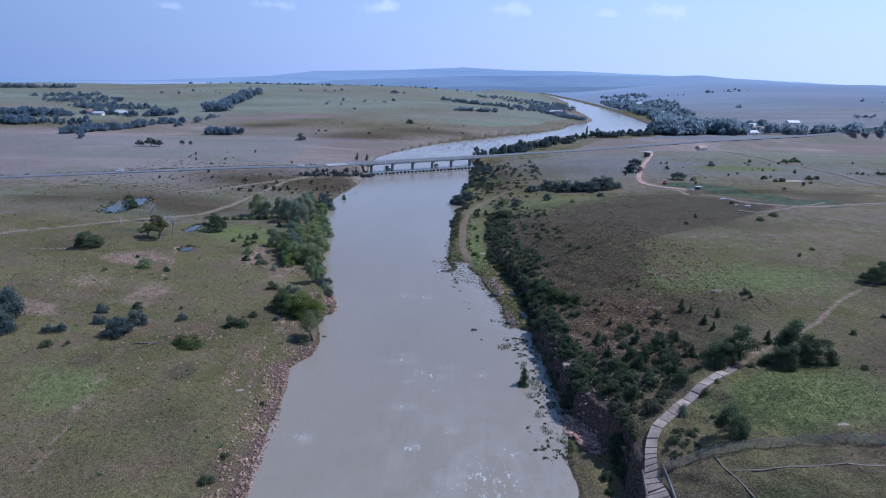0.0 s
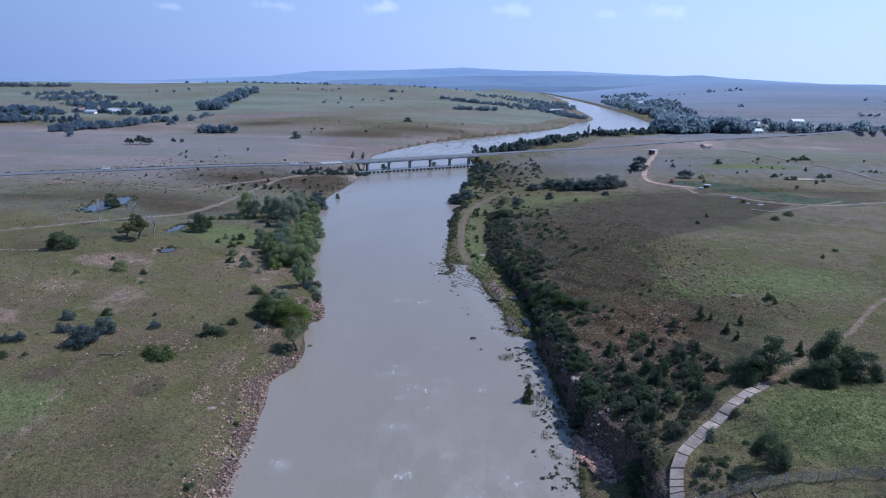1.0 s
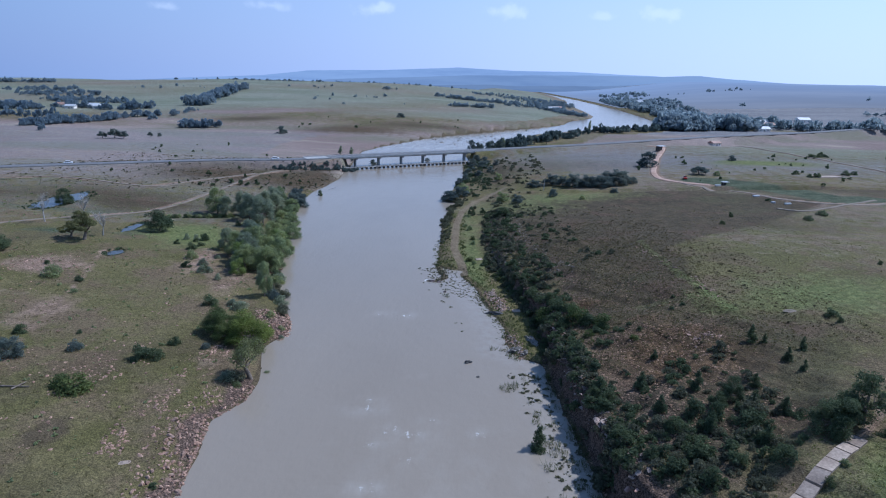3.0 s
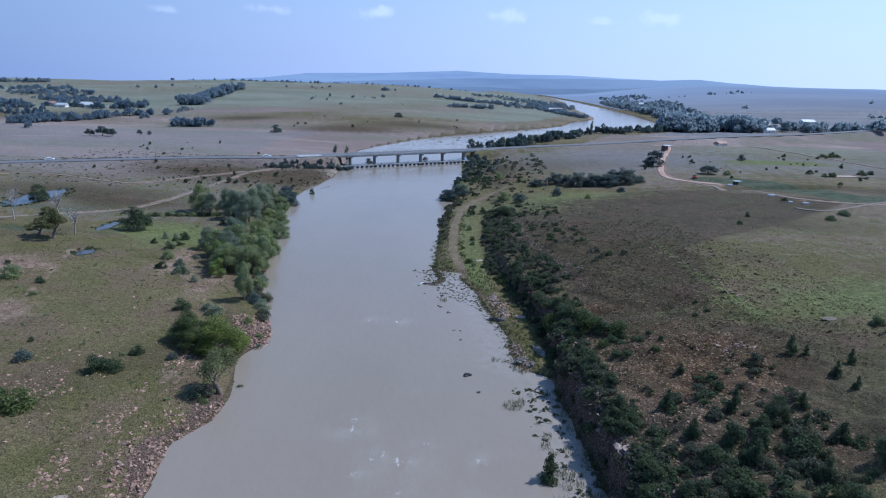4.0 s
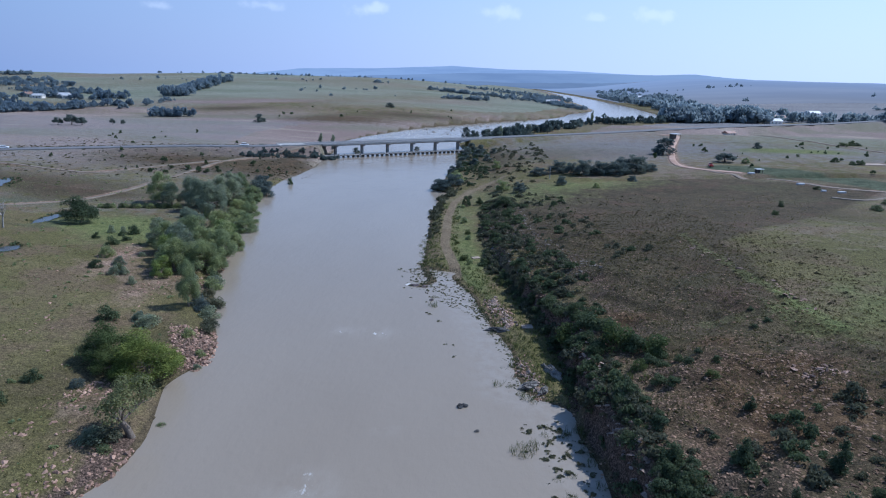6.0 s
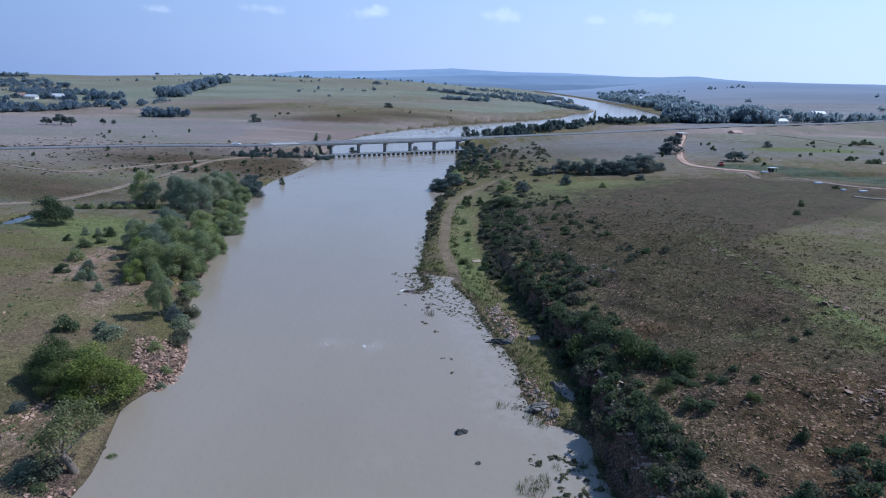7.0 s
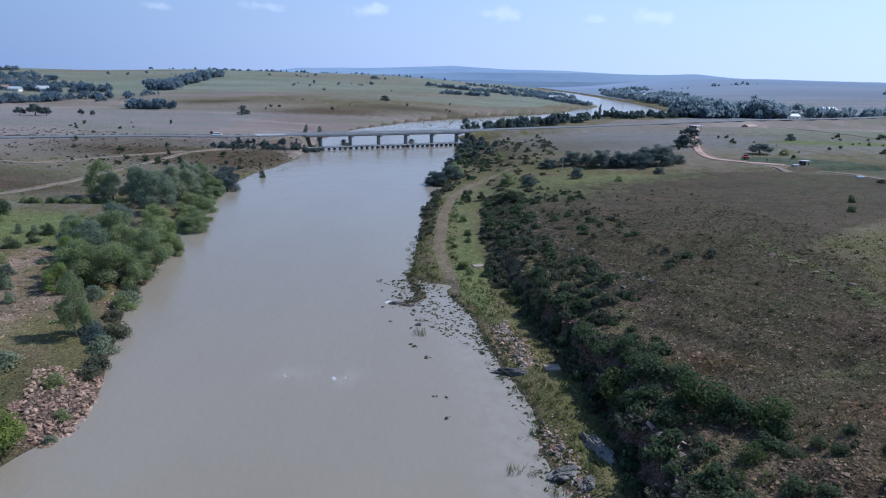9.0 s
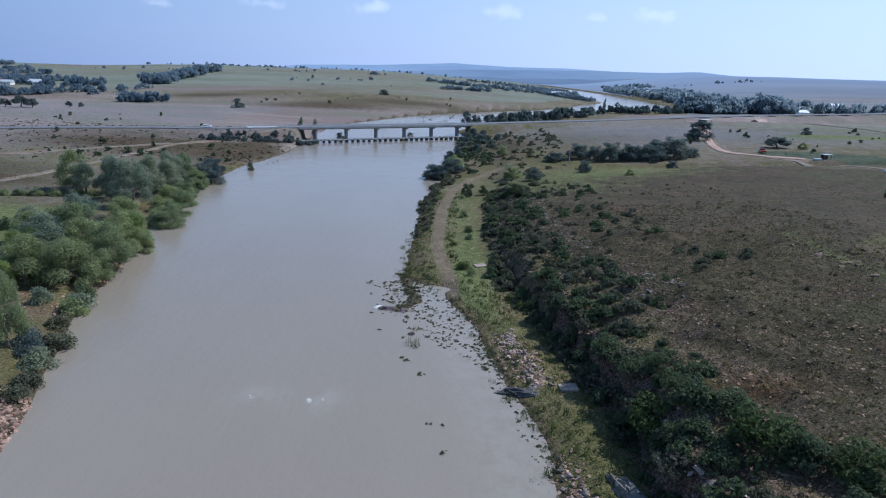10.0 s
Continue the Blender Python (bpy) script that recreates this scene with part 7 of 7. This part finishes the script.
for x, y, w, d, h, rz, roof in (
        (-434, 792, 12, 7, 3.4, 10, M_ROOF_W), (-424, 783, 10, 7, 3, 20, M_ROOF_W), (-452, 776, 11, 7, 2.8, 0, M_ROOF_W), (-470, 790, 14, 8, 3, 5, M_ROOF_R), (298, 794, 14, 8, 3, 10, M_ROOF_W),
        (292, 757, 12, 8, 3, 30, M_ROOF_W), (284, 775, 10, 7, 3, 60, M_ROOF_W), (366, 806, 16, 9, 3.4, 5, M_ROOF_W), (388, 840, 14, 8, 3, 15, M_ROOF_W), (352, 770, 12, 8, 3, 0, M_ROOF_R), (442, 868, 16, 9, 3, 8, M_ROOF_W),
        (356, 1330, 22, 9, 3, 0, M_ROOF_W), (319, 1053, 16, 9, 3, 0, M_ROOF_W), (293, 985, 14, 9, 3, 25, M_ROOF_W)):
    build_house(x, y, w, d, h, rz, roof, "Far single-storey house with a rusty roof" if roof is M_ROOF_R else "Far single-storey house with a white sheet roof")
for x, y, w, d, h, rz, roof in (
        (310, 930, 14, 8, 3, 10, M_ROOF_R), (137, 962, 14, 9, 3.4, 0, M_ROOF_W), (146, 985, 12, 8, 3, 12, M_ROOF_R), (330, 1010, 12, 8, 3, 40, M_ROOF_W),
        (262, 735, 12, 8, 3, 0, M_ROOF_R), (325, 725, 14, 8, 3, 12, M_ROOF_W), (350, 1120, 14, 8, 3, 0, M_ROOF_W)):
    build_house(x, y, w, d, h, rz, roof, "Far single-storey house with a rusty roof" if roof is M_ROOF_R else "Far single-storey house with a white sheet roof")
build_house(209, 556, 9, 5, 2.6, 30, M_ROOF_R, "Low rusty-roofed building beside the road")


def build_hut(x, y, w, d, h, rz, label):
    t = thing("hut", pose(x, y, gz(x, y) - 0.1, 0, 0, rz), label, "hut")
    part("roof", box_mesh("roof", M_ROOF_W, (-w / 2 - 0.3, w / 2 + 0.3, -d / 2 - 0.3, d / 2 + 0.3, h, h + 0.14), bevel=0.02), t, "white sheet roof")
    part("back_wall", box_mesh("back_wall", M_DARK, (-w / 2, w / 2, d / 2 - 0.1, d / 2, 0, h)), t)
    post = box_mesh("post", M_BARK, (-0.08, 0.08, -0.08, 0.08, -0.2, h))
    for sx in (-1, 1):
        part("post", post, t, m=pose(sx * w * 0.45, -d * 0.42, 0))


build_hut(139, 469, 5.5, 4.0, 3.4, 25, "Small roadside stall with a white roof")
build_hut(128.5, 337.6, 2.6, 1.8, 1.8, 10, "Dark shelter with a white roof in the field")
for x, y, w, d in ((124.6, 335.6, 2.6, 1.2), (130.4, 309.4, 2.8, 1.2), (131.5, 296.6, 1.5, 1.0), (135.3, 292.7, 2.6, 1.0)):
    ob = new("white_trough", box_mesh("white_trough", M_ROOF_W, (-w / 2, w / 2, -d / 2, d / 2, -0.1, 0.5), bevel=0.05))
    ob.matrix_basis = pose(x, y, gz(x, y), 0, 0, 8)
    tagged(ob, "Low white trough standing in the grass", "trough")
ob = new("concrete_slab", box_mesh("concrete_slab", M_CONCRETE, (-7, 7, -2.6, 2.6, -0.6, 0.35), bevel=0.05))
ob.matrix_basis = pose(190, 363, gz(190, 363), 0, 0, 12)
tagged(ob, "Pale concrete floor slab of a vanished building", "slab")
for x, y, r, h in ((183, 360, 2.6, 2.4), (179, 359, 1.8, 2.0), (204, 371, 2.6, 2.6), (209, 373, 2.2, 2.2), (199, 359, 1.4, 1.4), (226, 444, 3.0, 2.6), (231, 445, 2.4, 2.2), (236, 447, 2.4, 2.2), (131.6, 300.9, 1.5, 1.4), (136.9, 271.5, 2.6, 1.8)):
    plant_bush("dark", x, y, r, h, "Dark bush in the far field", "bushes in the far field")


def build_vehicle(x, y, rz, paint, label, pickup=False):
    t = thing("pickup" if pickup else "car", pose(x, y, gz(x, y) + 0.12, 0, 0, rz), label, "car")
    part("body", box_mesh("body", paint, (-2.15, 2.15, -0.85, 0.85, 0.4, 0.98), bevel=0.12), t)
    part("cabin", box_mesh("cabin", M_DARK, (-0.2 if pickup else -1.5, 1.1, -0.76, 0.76, 0.98, 1.5), bevel=0.14), t)
    part("roof", box_mesh("roof", paint, (0.0 if pickup else -1.3, 0.85, -0.7, 0.7, 1.48, 1.56), bevel=0.03), t)
    bm = bmesh.new()
    bmesh.ops.create_cone(bm, cap_ends=True, segments=14, radius1=0.34, radius2=0.34, depth=0.22, matrix=Matrix.Rotation(math.pi / 2, 4, 'X'))
    wheel = mesh_bm("wheel", bm, M_RUBBER)
    bm = bmesh.new()
    bmesh.ops.create_cone(bm, cap_ends=True, segments=12, radius1=0.2, radius2=0.2, depth=0.25, matrix=Matrix.Rotation(math.pi / 2, 4, 'X'))
    rim = mesh_bm("rim", bm, M_STEEL)
    for sx in (-1.35, 1.35):
        for sy in (-0.78, 0.78):
            w = part("wheel", wheel, t, m=pose(sx, sy, 0.34))
            part("rim", rim, w, "grey steel rim")


build_vehicle(116.5, 356.5, 78, M_RED_PAINT, "Red pickup parked on the pale earth track", True)
build_vehicle(-205, 370.5, 27, M_WHITE_PAINT, "White car on the main road")
build_vehicle(-104, 405.5, 27, M_WHITE_PAINT, "White car near the bridge end")


def build_pole(x, y, h, label):
    t = thing("utility_pole", pose(x, y, gz(x, y)), label, "pole")
    v, f = [], []
    tube(v, f, (0, 0, -0.5), (0.05, 0, h), 0.15, 0.1, 8)
    part("pole", mesh_of("pole", v, f, M_STEEL, True), t)
    part("cross_arm", bar_mesh("cross_arm", M_BARK, (-0.8, 0, h - 0.5), (0.8, 0, h - 0.5), 0.1, 0.12), t)


build_pole(44.0, 338.0, 5.0, "Grey wooden pole among low trees on the grass")
for a, b in (((-76.5, 140.0), (-70.8, 140.6)), ((-73.0, 139.2), (-72.2, 142.0))):
    v, f = [], []
    tube(v, f, (a[0], a[1], gz(*a) + 0.2), (b[0], b[1], gz(*b) + 0.25), 0.17, 0.10, 7)
    tagged(new("log", mesh_of("log", v, f, M_BARK, True)), "Fallen dead tree trunk lying in the grass", "log")
# reeds and low bushes round the ponds
for px, py, rx, ry, pz in PONDS:
    n = int(26 * rx)
    a = srng.random(n) * 6.2832
    q = 0.85 + 0.45 * srng.random(n)
    r = size(n, 0.3, 0.9)
    scatter("reeds", HEATH_BITS, px + rx * q * np.cos(a), py + ry * q * np.sin(a), r, r * 0.9, M_LEAF["dark"], "Dark rushes crowding the edge of a pond", "reeds")
# rough dark grass along the far side of the main road
road = smooth_line(ROAD[:7], 1.2)
side = np.gradient(road, axis=0)
side /= np.linalg.norm(side, axis=1)[:, None]
k = srng.integers(0, len(road), 900)
off = 6.0 + 2.2 * srng.random(900)
xs, ys = road[k, 0] - side[k, 1] * off, road[k, 1] + side[k, 0] * off
near = xs > -560
r = size(int(near.sum()), 0.35, 0.9)
scatter("grass", HEATH_BITS, xs[near], ys[near], r, r * 0.9, M_LEAF["heath"], "Rough dark grass along the road embankment", "grass")
kerb = thing("stone_row", pose(0, 0, 0), "Row of pale whitewashed stones in the grass", "stones")
for i in range(14):
    x, y = -151 + 0.95 * i + 0.2 * srng.random(), 209.6 + 0.06 * i + 0.2 * srng.random()
    part("stone", mesh_of("stone", *STONE_BITS[i % 6], M_CONCRETE), kerb, m=Matrix.LocRotScale((x, y, gz(x, y) + 0.08), Euler((0, 0, 6.28 * srng.random())), (0.5, 0.4, 0.3)))
